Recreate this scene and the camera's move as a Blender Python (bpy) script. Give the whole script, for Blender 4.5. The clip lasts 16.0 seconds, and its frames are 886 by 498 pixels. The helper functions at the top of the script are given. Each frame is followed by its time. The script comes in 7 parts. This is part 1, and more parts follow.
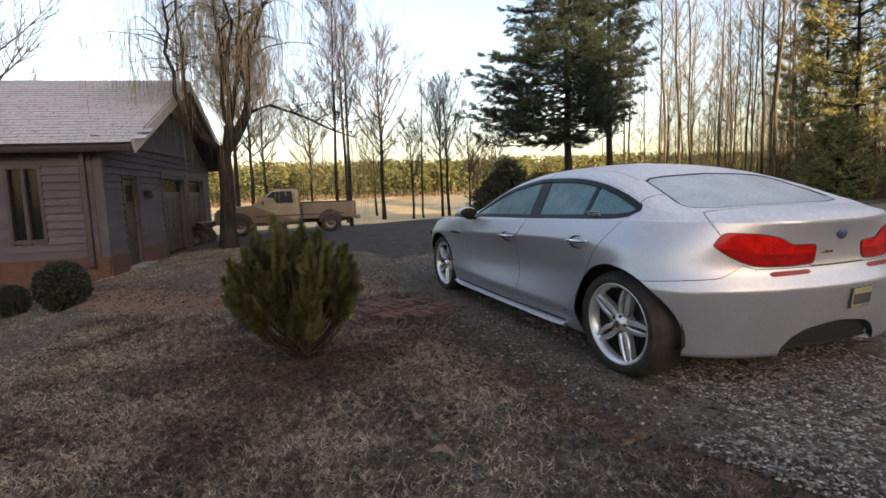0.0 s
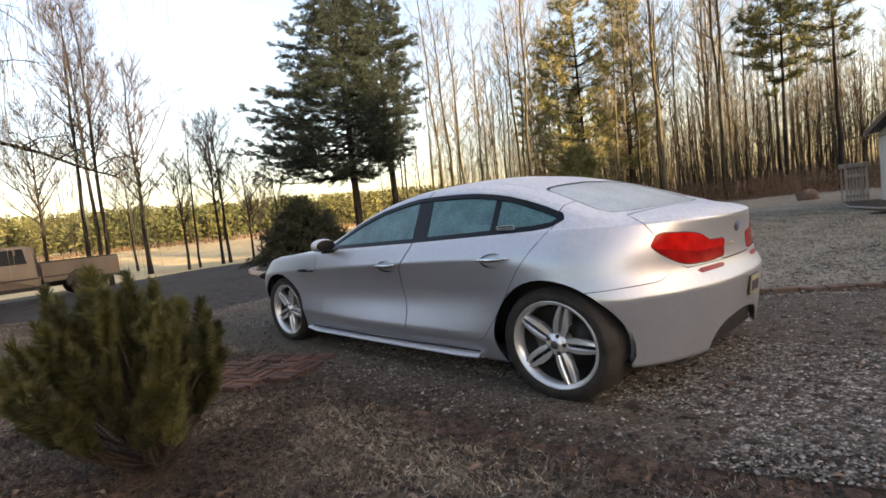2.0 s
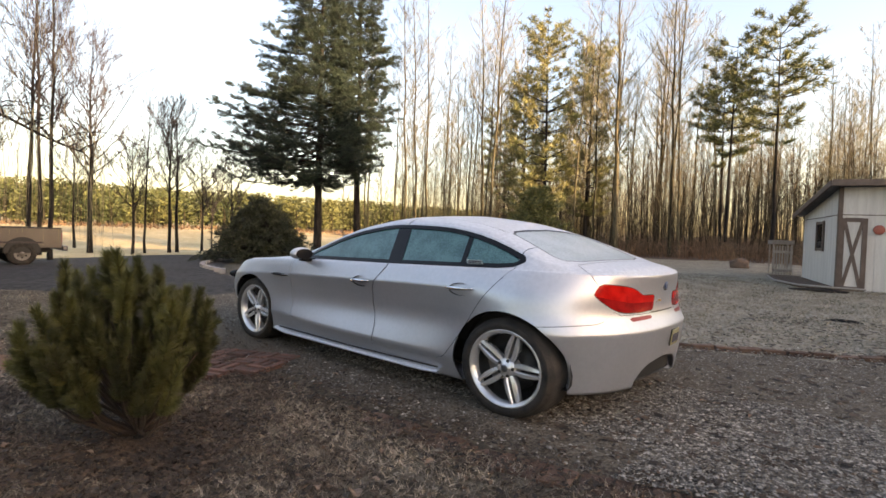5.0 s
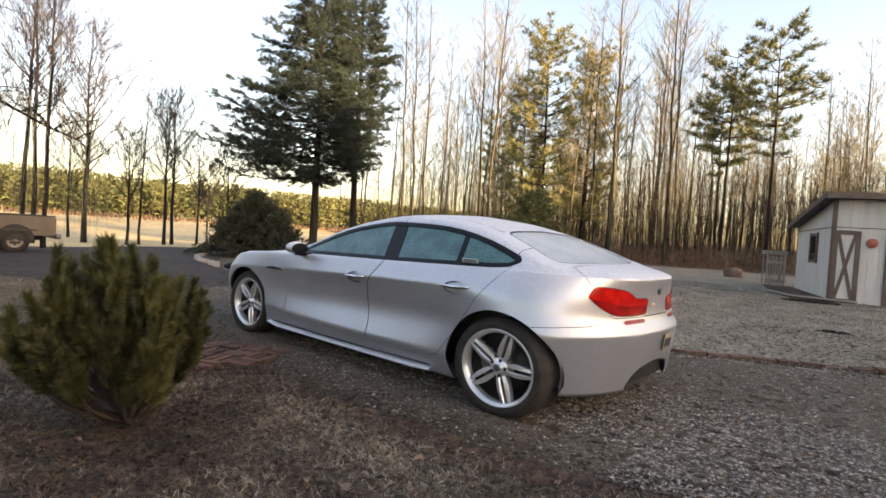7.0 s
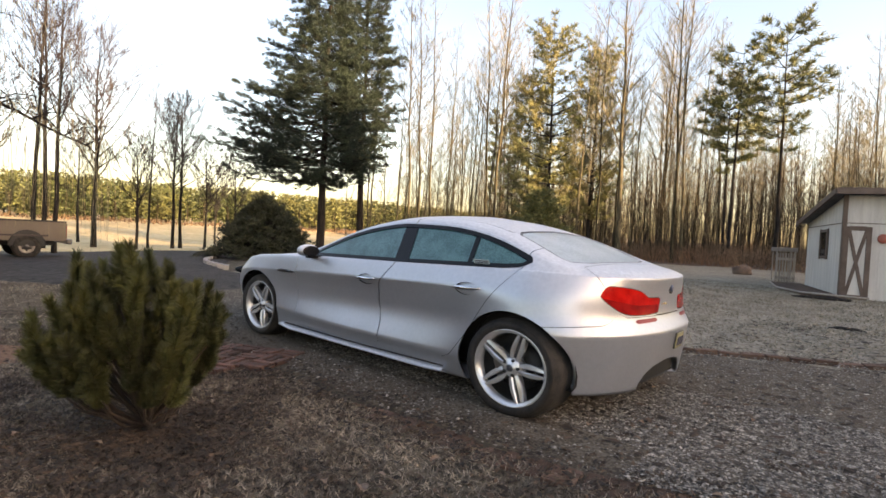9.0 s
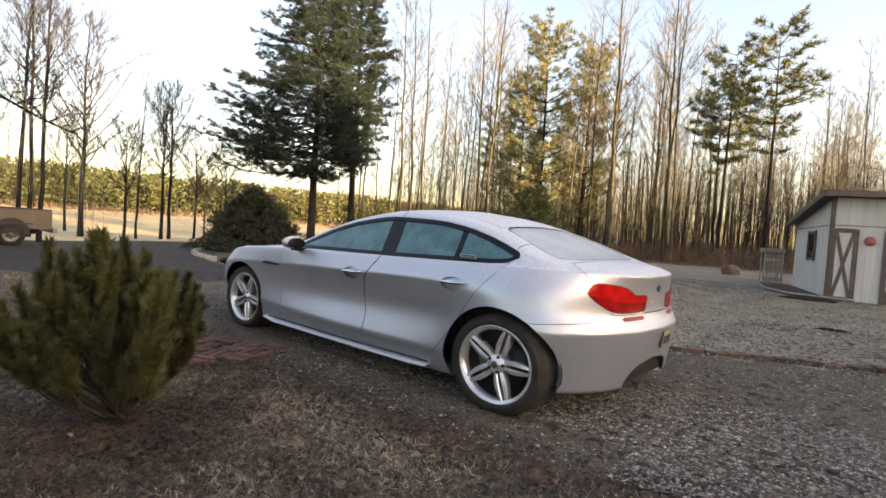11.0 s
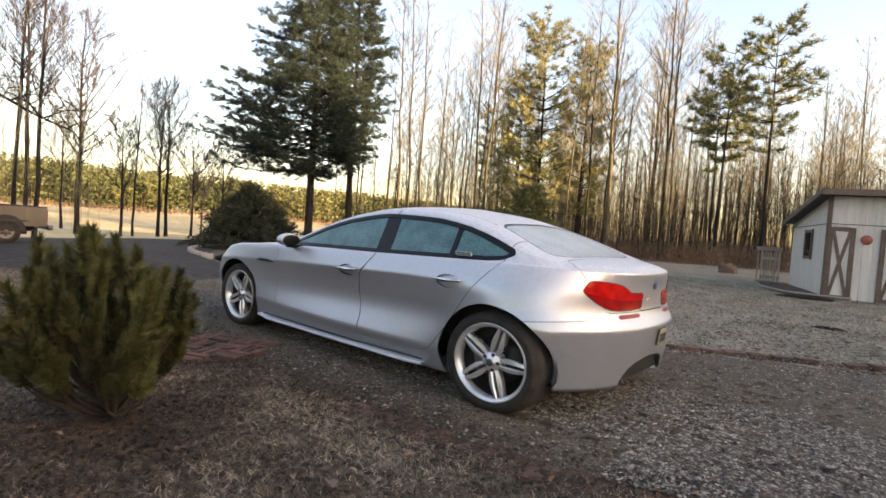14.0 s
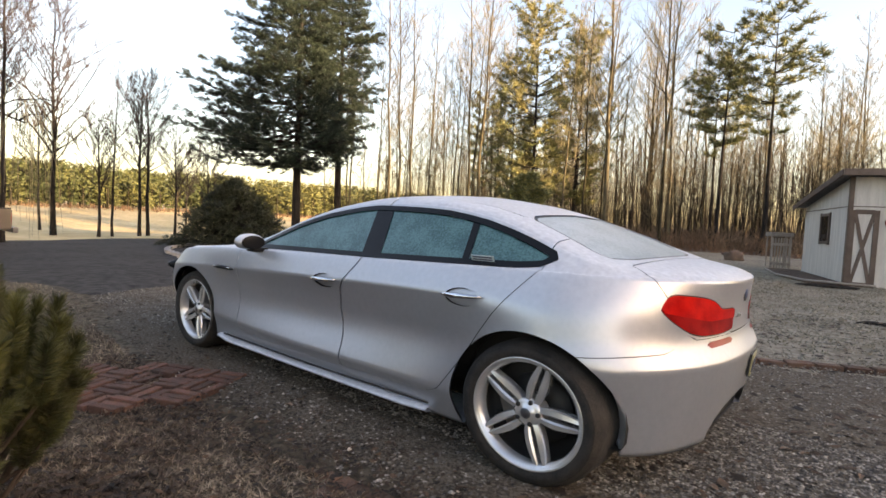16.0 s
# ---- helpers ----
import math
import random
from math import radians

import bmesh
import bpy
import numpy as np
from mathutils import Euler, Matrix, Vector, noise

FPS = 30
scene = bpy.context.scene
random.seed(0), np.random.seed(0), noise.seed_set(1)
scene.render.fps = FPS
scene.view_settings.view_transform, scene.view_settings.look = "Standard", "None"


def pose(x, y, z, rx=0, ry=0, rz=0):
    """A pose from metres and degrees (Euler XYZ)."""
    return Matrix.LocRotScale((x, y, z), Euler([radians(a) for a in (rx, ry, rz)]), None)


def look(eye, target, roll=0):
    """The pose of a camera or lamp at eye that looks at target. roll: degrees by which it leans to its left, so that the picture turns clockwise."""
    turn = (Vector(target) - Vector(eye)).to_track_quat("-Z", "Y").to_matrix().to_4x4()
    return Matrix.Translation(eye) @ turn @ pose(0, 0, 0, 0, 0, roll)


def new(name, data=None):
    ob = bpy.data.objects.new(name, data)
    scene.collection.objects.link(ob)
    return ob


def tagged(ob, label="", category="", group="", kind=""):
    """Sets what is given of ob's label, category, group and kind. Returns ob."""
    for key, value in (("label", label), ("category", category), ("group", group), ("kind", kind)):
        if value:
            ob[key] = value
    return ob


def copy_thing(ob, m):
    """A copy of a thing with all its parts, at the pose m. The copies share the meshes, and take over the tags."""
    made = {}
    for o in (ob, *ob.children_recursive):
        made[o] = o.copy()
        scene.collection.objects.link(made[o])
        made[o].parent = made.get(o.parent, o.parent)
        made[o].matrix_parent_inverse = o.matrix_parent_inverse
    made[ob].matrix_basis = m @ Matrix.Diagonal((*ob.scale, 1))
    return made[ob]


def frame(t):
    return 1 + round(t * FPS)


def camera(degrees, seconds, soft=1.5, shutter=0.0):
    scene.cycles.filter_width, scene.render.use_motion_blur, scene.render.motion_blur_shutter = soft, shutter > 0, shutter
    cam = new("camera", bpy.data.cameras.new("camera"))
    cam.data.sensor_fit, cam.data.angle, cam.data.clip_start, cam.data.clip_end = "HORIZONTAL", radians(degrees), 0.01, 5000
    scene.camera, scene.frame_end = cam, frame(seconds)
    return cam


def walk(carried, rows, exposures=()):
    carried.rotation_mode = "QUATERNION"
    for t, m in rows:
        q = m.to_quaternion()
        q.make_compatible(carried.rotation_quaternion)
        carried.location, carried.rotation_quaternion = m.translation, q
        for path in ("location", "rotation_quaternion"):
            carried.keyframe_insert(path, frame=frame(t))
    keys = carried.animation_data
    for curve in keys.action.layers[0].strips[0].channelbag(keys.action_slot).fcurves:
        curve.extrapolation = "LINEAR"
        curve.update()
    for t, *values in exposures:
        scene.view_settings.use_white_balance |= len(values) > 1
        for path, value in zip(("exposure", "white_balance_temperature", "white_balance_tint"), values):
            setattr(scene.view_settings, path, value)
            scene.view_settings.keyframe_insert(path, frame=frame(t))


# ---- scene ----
cam = camera(79.97, 16.0, soft=1.6)
PATH = (
    (0, (3.929, -2.787, 1.075), (0.179, -1.468, 0.635), -2.14),
    (0.5, (3.721, -2.931, 1.092), (0.019, -1.469, 0.690), -2.89),
    (1, (3.519, -2.954, 1.035), (0.021, -1.048, 0.665), -0.05),
    (1.5, (3.224, -3.178, 1.033), (0.174, -0.596, 0.854), -2.75),
    (2, (3.085, -3.096, 1.025), (0.167, -0.373, 0.749), -6.16),
    (2.5, (3.095, -3.044, 1.032), (0.457, -0.051, 0.748), -3.47),
    (3, (3.070, -3.165, 1.002), (0.485, -0.134, 0.640), -2.45),
    (3.5, (3.190, -3.236, 1.035), (0.710, -0.106, 0.811), -1.07),
    (4, (3.271, -3.448, 1.086), (0.652, -0.428, 0.940), 0.57),
    (6.3, (3.275, -3.495, 1.086), (0.645, -0.483, 0.975), 2.88),
    (6.5, (3.292, -3.483, 1.081), (0.675, -0.460, 0.973), 2.89),
    (7, (3.272, -3.489, 1.068), (0.638, -0.482, 0.947), 3.62),
    (7.5, (3.274, -3.495, 1.071), (0.631, -0.497, 0.933), 3.82),
    (8, (3.277, -3.496, 1.077), (0.640, -0.491, 0.956), 3.53),
    (8.5, (3.264, -3.524, 1.076), (0.596, -0.547, 0.957), 2.88),
    (10.8, (3.255, -3.492, 1.059), (0.605, -0.499, 0.911), 3.93),
    (11, (3.250, -3.461, 1.063), (0.629, -0.443, 0.913), 3.93),
    (11.5, (3.251, -3.464, 1.064), (0.622, -0.453, 0.926), 3.93),
    (12, (3.247, -3.472, 1.061), (0.609, -0.469, 0.906), 4.28),
    (12.5, (3.259, -3.450, 1.056), (0.647, -0.425, 0.902), 4.09),
    (13, (3.249, -3.454, 1.056), (0.635, -0.431, 0.892), 3.90),
    (13.5, (3.258, -3.433, 1.057), (0.659, -0.396, 0.896), 3.89),
    (14, (3.249, -3.433, 1.057), (0.641, -0.404, 0.894), 4.04),
    (14.5, (3.236, -3.437, 1.059), (0.615, -0.419, 0.912), 4.44),
    (15, (3.090, -3.338, 1.037), (0.450, -0.338, 0.849), 6.22),
    (15.5, (2.833, -3.080, 1.029), (0.288, -0.010, 0.718), 3.00),
    (16, (2.569, -2.777, 1.066), (0.012, 0.291, 0.846), 2.71),
)
walk(cam, [(t, look(eye, target, roll)) for t, eye, target, roll in PATH], [(0, 1.70, 7350, 23), (1.5, 1.90, 7550, 24), (3.5, 2.14, 7900, 24), (16, 2.20, 7850, 24)])

# ---- sky and sun: low winter sun, kept off the yard by added conifers ----
SUN_AZ, SUN_EL = radians(9.0), radians(10.0)
world = bpy.data.worlds.new("winter_sky")
scene.world = world
world.use_nodes = True
wn = world.node_tree
sky = wn.nodes.new("ShaderNodeTexSky")
sky.sky_type = "NISHITA"
sky.sun_disc = False
sky.sun_elevation = SUN_EL
sky.sun_rotation = radians(90.0) - SUN_AZ
sky.air_density, sky.dust_density, sky.ozone_density = 1.0, 2.3, 1.2
bg = wn.nodes["Background"]
bg.inputs["Strength"].default_value = 0.15
wn.links.new(sky.outputs[0], bg.inputs[0])
sun = new("sun", bpy.data.lights.new("sun", "SUN"))
sun.data.energy, sun.data.angle, sun.data.color = 5.0, radians(0.6), (1.0, 0.82, 0.53)
sun_from = Vector((math.cos(SUN_AZ) * math.cos(SUN_EL), math.sin(SUN_AZ) * math.cos(SUN_EL), math.sin(SUN_EL)))
sun.matrix_world = look(sun_from * 60, (0, 0, 0))

# ---- materials ----
def mat(name, c1, c2=None, scale=4.0, rough=0.8, metal=0.0, bump=0.0, bscale=60.0, fine=0.25, rand=0.0, coat=0.0, stretch=None, island=False):
    """Two colours mixed by a coarse and a fine noise at world size, with fine relief; rand varies value from object (or island) to object."""
    m = bpy.data.materials.new(name)
    m.use_nodes = True
    nt = m.node_tree
    b = nt.nodes["Principled BSDF"]
    b.inputs["Roughness"].default_value = rough
    b.inputs["Metallic"].default_value = metal
    b.inputs["Coat Weight"].default_value = coat
    b.inputs["Coat Roughness"].default_value = 0.08
    geo = nt.nodes.new("ShaderNodeNewGeometry")
    src = geo.outputs["Position"]
    if stretch:
        mp = nt.nodes.new("ShaderNodeMapping")
        mp.inputs["Scale"].default_value = stretch
        nt.links.new(src, mp.inputs["Vector"])
        src = mp.outputs[0]
    c2 = c2 or tuple(0.8 * c for c in c1)
    n1 = nt.nodes.new("ShaderNodeTexNoise")
    n1.inputs["Scale"].default_value, n1.inputs["Detail"].default_value = scale, 5.0
    n2 = nt.nodes.new("ShaderNodeTexNoise")
    n2.inputs["Scale"].default_value, n2.inputs["Detail"].default_value = scale * 14.0, 3.0
    for n in (n1, n2):
        nt.links.new(src, n.inputs["Vector"])
    add = nt.nodes.new("ShaderNodeMath")
    add.operation = "MULTIPLY_ADD"
    nt.links.new(n2.outputs["Fac"], add.inputs[0])
    add.inputs[1].default_value = fine * 2
    nt.links.new(n1.outputs["Fac"], add.inputs[2])
    ramp = nt.nodes.new("ShaderNodeMapRange")
    half = 0.15 + 0.13 * max(fine - 0.3, 0.0)
    ramp.inputs["From Min"].default_value, ramp.inputs["From Max"].default_value = 0.5 + fine - half, 0.5 + fine + half
    nt.links.new(add.outputs[0], ramp.inputs["Value"])
    mix = nt.nodes.new("ShaderNodeMix")
    mix.data_type = "RGBA"
    mix.inputs["A"].default_value, mix.inputs["B"].default_value = (*c1, 1), (*c2, 1)
    nt.links.new(ramp.outputs[0], mix.inputs["Factor"])
    out = mix.outputs["Result"]
    if rand:
        hsv = nt.nodes.new("ShaderNodeHueSaturation")
        info = geo.outputs["Random Per Island"] if island else nt.nodes.new("ShaderNodeObjectInfo").outputs["Random"]
        mr = nt.nodes.new("ShaderNodeMapRange")
        mr.inputs["To Min"].default_value, mr.inputs["To Max"].default_value = 1 - rand, 1 + rand
        nt.links.new(info, mr.inputs["Value"])
        nt.links.new(mr.outputs[0], hsv.inputs["Value"])
        nt.links.new(out, hsv.inputs["Color"])
        out = hsv.outputs[0]
    nt.links.new(out, b.inputs["Base Color"])
    if bump:
        n3 = nt.nodes.new("ShaderNodeTexNoise")
        n3.inputs["Scale"].default_value, n3.inputs["Detail"].default_value = bscale, 4.0
        nt.links.new(src, n3.inputs["Vector"])
        bp = nt.nodes.new("ShaderNodeBump")
        bp.inputs["Strength"].default_value, bp.inputs["Distance"].default_value = min(bump, 1.0), 0.02
        nt.links.new(n3.outputs["Fac"], bp.inputs["Height"])
        nt.links.new(bp.outputs[0], b.inputs["Normal"])
    return m


def frosted(m, colour, amount, scale=25.0, low=0.52):
    """Adds hoar frost to a material: it gathers on faces that look up, in a grainy pattern."""
    nt = m.node_tree
    b = nt.nodes["Principled BSDF"]
    geo = nt.nodes.new("ShaderNodeNewGeometry")
    sep = nt.nodes.new("ShaderNodeSeparateXYZ")
    nt.links.new(geo.outputs["Normal"], sep.inputs[0])
    up = nt.nodes.new("ShaderNodeMapRange")
    up.inputs["From Min"].default_value, up.inputs["From Max"].default_value = low, 0.95
    nt.links.new(sep.outputs["Z"], up.inputs["Value"])
    n = nt.nodes.new("ShaderNodeTexNoise")
    n.inputs["Scale"].default_value, n.inputs["Detail"].default_value = scale, 3.0
    nt.links.new(geo.outputs["Position"], n.inputs["Vector"])
    mul = nt.nodes.new("ShaderNodeMath")
    mul.operation = "MULTIPLY"
    nt.links.new(up.outputs[0], mul.inputs[0])
    nt.links.new(n.outputs["Fac"], mul.inputs[1])
    amt = nt.nodes.new("ShaderNodeMath")
    amt.operation, amt.use_clamp = "MULTIPLY", True
    nt.links.new(mul.outputs[0], amt.inputs[0])
    amt.inputs[1].default_value = amount * 2
    old = b.inputs["Base Color"].links[0].from_socket
    mix = nt.nodes.new("ShaderNodeMix")
    mix.data_type = "RGBA"
    nt.links.new(amt.outputs[0], mix.inputs["Factor"])
    nt.links.new(old, mix.inputs["A"])
    mix.inputs["B"].default_value = (*colour, 1)
    nt.links.new(mix.outputs["Result"], b.inputs["Base Color"])
    for socket, full in (("Metallic", 0.0), ("Roughness", 0.85)):
        mm = nt.nodes.new("ShaderNodeMix")
        mm.inputs["A"].default_value, mm.inputs["B"].default_value = b.inputs[socket].default_value, full
        nt.links.new(amt.outputs[0], mm.inputs["Factor"])
        nt.links.new(mm.outputs["Result"], b.inputs[socket])
    return m


M = {}
M["grass"] = frosted(mat("winter_grass", (0.043, 0.031, 0.021), (0.125, 0.099, 0.069), 1.2, 0.95, bump=0.5, bscale=70, fine=1.8), (0.24, 0.27, 0.22), 0.07, 0.8)
M["frost_lawn"] = frosted(mat("frosty_lawn", (0.116, 0.096, 0.069), (0.232, 0.206, 0.159), 0.9, 0.95, bump=0.4, bscale=45, fine=1.6), (0.40, 0.39, 0.34), 0.16, 2.0)
M["gravel"] = mat("grey_gravel", (0.061, 0.048, 0.036), (0.132, 0.113, 0.087), 4.6, 0.9, bump=0.6, bscale=80, fine=2.2)
M["pebble"] = mat("gravel_stone", (0.039, 0.032, 0.026), (0.243, 0.221, 0.192), 30.0, 0.85, rand=0.8, island=True)
M["asphalt"] = mat("old_asphalt", (0.036, 0.034, 0.033), (0.069, 0.064, 0.061), 0.5, 0.9, bump=0.6, bscale=90, fine=1.2)
M["brick"] = mat("red_brick", (0.125, 0.056, 0.038), (0.070, 0.040, 0.030), 14.0, 0.9, bump=0.5, bscale=120, rand=0.4)
M["house_brick"] = mat("house_base_brick", (0.090, 0.041, 0.029), (0.060, 0.031, 0.023), 9.0, 0.9, bump=0.5, bscale=90)
M["old_brick"] = mat("dirty_brick", (0.090, 0.045, 0.030), (0.124, 0.077, 0.053), 9.0, 0.95, bump=0.6, bscale=90, rand=0.4)
M["dirt"] = mat("leafy_dirt", (0.055, 0.034, 0.024), (0.095, 0.057, 0.037), 3.0, 0.95, bump=0.8, bscale=60, fine=0.5)
M["straw"] = mat("pine_straw", (0.129, 0.065, 0.034), (0.215, 0.116, 0.065), 3.0, 0.95, bump=0.8, bscale=70, fine=1.4)
M["leaf"] = mat("dead_leaf", (0.070, 0.042, 0.025), (0.017, 0.011, 0.007), 9.0, 0.9, rand=0.7, island=True)
# pale gold carries the sunlight on the far field in its colour
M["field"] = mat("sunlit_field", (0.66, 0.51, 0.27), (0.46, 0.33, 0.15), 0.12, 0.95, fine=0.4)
M["bark"] = mat("grey_brown_bark", (0.034, 0.029, 0.020), (0.130, 0.110, 0.068), 5.0, 0.95, bump=0.9, bscale=30, rand=0.6, stretch=(3, 3, 0.5))
# darker copy of the bark: shade among the deep stems is in the colour
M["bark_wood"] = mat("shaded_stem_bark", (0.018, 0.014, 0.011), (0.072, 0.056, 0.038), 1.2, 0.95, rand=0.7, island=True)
M["bark_dark"] = mat("dark_bark", (0.014, 0.0125, 0.012), (0.034, 0.029, 0.026), 5.0, 0.95, bump=0.9, bscale=30, stretch=(3, 3, 0.5))
M["twig"] = mat("thin_twigs", (0.125, 0.108, 0.066), (0.240, 0.210, 0.135), 3.0, 0.9, rand=0.45)
M["twig_dark"] = mat("dark_twigs", (0.030, 0.026, 0.026), (0.054, 0.045, 0.043), 3.0, 0.9, rand=0.25)
M["needle"] = mat("pine_needles", (0.057, 0.074, 0.023), (0.190, 0.182, 0.060), 6.0, 0.6, rand=0.65, island=True)
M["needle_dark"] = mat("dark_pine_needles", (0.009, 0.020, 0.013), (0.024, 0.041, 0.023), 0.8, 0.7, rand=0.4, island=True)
# lighter and yellower: sunlight on the wood-edge pines is put into this colour
M["needle_sunlit"] = mat("sunlit_pine_needles", (0.126, 0.139, 0.047), (0.252, 0.220, 0.079), 0.5, 0.7, rand=0.5, island=True)
M["yew"] = mat("yew_needles", (0.016, 0.024, 0.012), (0.040, 0.045, 0.020), 2.0, 0.6, rand=0.45, island=True)
M["boxwood"] = mat("boxwood_leaves", (0.012, 0.017, 0.010), (0.024, 0.030, 0.014), 6.0, 0.6, rand=0.3, island=True)
M["hill_leaf"] = mat("far_pine_foliage", (0.040, 0.053, 0.016), (0.096, 0.096, 0.029), 0.06, 0.8, rand=0.35, island=True)
M["siding"] = mat("grey_painted_siding", (0.080, 0.075, 0.089), (0.066, 0.062, 0.074), 2.0, 0.75, bump=0.15, bscale=50, rand=0.12)
M["trim_dark"] = mat("dark_brown_trim", (0.027, 0.021, 0.022), (0.037, 0.029, 0.031), 6.0, 0.6, bump=0.15)
M["door_dark"] = mat("dark_brown_door", (0.030, 0.018, 0.015), (0.042, 0.027, 0.022), 5.0, 0.5)
M["fascia"] = mat("grey_fascia", (0.36, 0.34, 0.33), None, 5.0, 0.7)
M["shingle"] = frosted(mat("grey_shingles", (0.112, 0.107, 0.112), (0.189, 0.185, 0.189), 6.0, 0.95, bump=0.6, bscale=80, fine=0.8, rand=0.25), (0.62, 0.63, 0.66), 0.55, 18)
M["stucco"] = mat("grey_gable_board", (0.080, 0.075, 0.086), None, 3.0, 0.85, bump=0.2)
M["shed_wall"] = mat("weathered_white_shed_wall", (0.570, 0.552, 0.515), (0.460, 0.442, 0.414), 1.5, 0.8, bump=0.2, bscale=40, stretch=(6, 6, 0.6))
M["shed_trim"] = mat("brown_shed_trim", (0.085, 0.060, 0.048), (0.12, 0.088, 0.070), 6.0, 0.8, bump=0.2)
M["red_disc"] = mat("faded_red_disc", (0.34, 0.09, 0.06), (0.28, 0.08, 0.055), 12.0, 0.6)
M["old_wood"] = mat("weathered_grey_wood", (0.22, 0.19, 0.165), (0.30, 0.27, 0.24), 5.0, 0.9, bump=0.4, stretch=(5, 5, 0.7), rand=0.2)
M["rock"] = mat("brown_rock", (0.14, 0.090, 0.062), (0.085, 0.058, 0.042), 8.0, 0.9, bump=0.8, bscale=30)
M["paper"] = mat("white_paper", (0.75, 0.75, 0.76), None, 10.0, 0.7)
M["concrete"] = mat("worn_concrete", (0.30, 0.28, 0.26), (0.22, 0.21, 0.20), 5.0, 0.9, bump=0.4)
M["dark_glass"] = mat("dark_window_glass", (0.012, 0.013, 0.015), None, 5.0, 0.05)
next(n for n in M["dark_glass"].node_tree.nodes if n.type == "BSDF_PRINCIPLED").inputs["Specular IOR Level"].default_value = 0.16
M["black"] = mat("matt_black", (0.012, 0.012, 0.012), None, 8.0, 0.6)
M["steel"] = mat("painted_steel", (0.16, 0.15, 0.145), None, 9.0, 0.45, metal=0.6)
M["paint"] = frosted(mat("silver_paint", (0.430, 0.456, 0.500), (0.402, 0.428, 0.472), 3.0, 0.33, metal=0.64, fine=0.4, coat=0.15), (0.66, 0.685, 0.725), 0.70, 40, 0.24)
for rough_one in ("bark", "bark_wood", "bark_dark", "twig", "twig_dark", "grass", "frost_lawn", "gravel", "asphalt", "siding"):
    M[rough_one].node_tree.nodes["Principled BSDF"].inputs["Specular IOR Level"].default_value = 0.15
M["gap"] = mat("panel_gap", (0.03, 0.03, 0.03), None, 9.0, 0.8)
M["gloss_black"] = mat("gloss_black_trim", (0.006, 0.006, 0.007), None, 9.0, 0.35)
M["gloss_black"].node_tree.nodes["Principled BSDF"].inputs["Specular IOR Level"].default_value = 0.18
M["car_glass"] = mat("frosted_tinted_glass", (0.019, 0.074, 0.080), (0.066, 0.168, 0.174), 7.0, 0.28, fine=0.7, coat=0.1)
M["rear_glass"] = mat("frost_covered_rear_glass", (0.42, 0.48, 0.51), (0.30, 0.36, 0.38), 5.0, 0.40, fine=0.6, coat=0.3)
M["chrome"] = mat("chrome", (0.75, 0.75, 0.76), None, 9.0, 0.08, metal=1.0)
M["alloy"] = mat("silver_alloy", (0.70, 0.695, 0.69), (0.60, 0.595, 0.59), 9.0, 0.27, metal=0.68)
M["rubber"] = mat("tyre_rubber", (0.012, 0.011, 0.010), (0.030, 0.025, 0.021), 12.0, 0.9, bump=0.3)
M["red_lens"] = mat("red_lens", (0.56, 0.014, 0.009), (0.36, 0.007, 0.006), 14.0, 0.13)
M["red_dark"] = mat("dark_red_lens", (0.20, 0.006, 0.006), (0.30, 0.009, 0.008), 12.0, 0.2)
M["red_deep"] = mat("deep_red_reflector", (0.20, 0.010, 0.014), (0.26, 0.014, 0.018), 20.0, 0.3)
for k in ("red_lens", "red_dark", "red_deep"):
    M[k].node_tree.nodes["Principled BSDF"].inputs["Specular IOR Level"].default_value = 0.22
M["plate"] = mat("yellow_plate", (0.31, 0.28, 0.14), (0.26, 0.24, 0.13), 9.0, 0.5)
M["plate_ink"] = mat("plate_ink", (0.05, 0.05, 0.08), None, 9.0, 0.6)
M["blue"] = mat("badge_blue", (0.05, 0.08, 0.16), None, 9.0, 0.4)
M["cap"] = mat("dark_hub_cap", (0.015, 0.018, 0.026), (0.06, 0.06, 0.065), 30.0, 0.3)
M["sticker"] = mat("pale_sticker", (0.42, 0.50, 0.50), None, 30.0, 0.7)
M["white"] = mat("white_paint", (0.78, 0.78, 0.78), None, 9.0, 0.4)
M["beige"] = mat("beige_truck_paint", (0.122, 0.102, 0.081), (0.104, 0.086, 0.068), 3.0, 0.4, coat=0.3)
M["truck_glass"] = mat("truck_glass", (0.03, 0.035, 0.04), None, 3.0, 0.06)


# ---- mesh helpers ----
def mesh_of(name, verts, faces, material, smooth=False, normals=None):
    me = bpy.data.meshes.new(name)
    me.from_pydata([tuple(v) for v in verts], [], [tuple(f) for f in faces])
    me.materials.append(material)
    if smooth:
        me.polygons.foreach_set("use_smooth", [True] * len(me.polygons))
    me.update()
    if normals is not None:
        me.normals_split_custom_set_from_vertices([tuple(n) for n in normals])
    return me


def bm_mesh(name, bm, material, smooth=False):
    bmesh.ops.recalc_face_normals(bm, faces=bm.faces)
    me = bpy.data.meshes.new(name)
    bm.to_mesh(me)
    bm.free()
    me.materials.append(material)
    if smooth:
        me.polygons.foreach_set("use_smooth", [True] * len(me.polygons))
    return me


def part(name, me, parent, label="", m=None):
    ob = new(name, me)
    ob.parent = parent
    if m is not None:
        ob.matrix_basis = m
    if label:
        ob["label"] = label
    return ob


def thing(name, m, label, category, group="", kind="", data=None):
    ob = new(name, data)
    ob.matrix_basis = m
    return tagged(ob, label, category, group, kind)


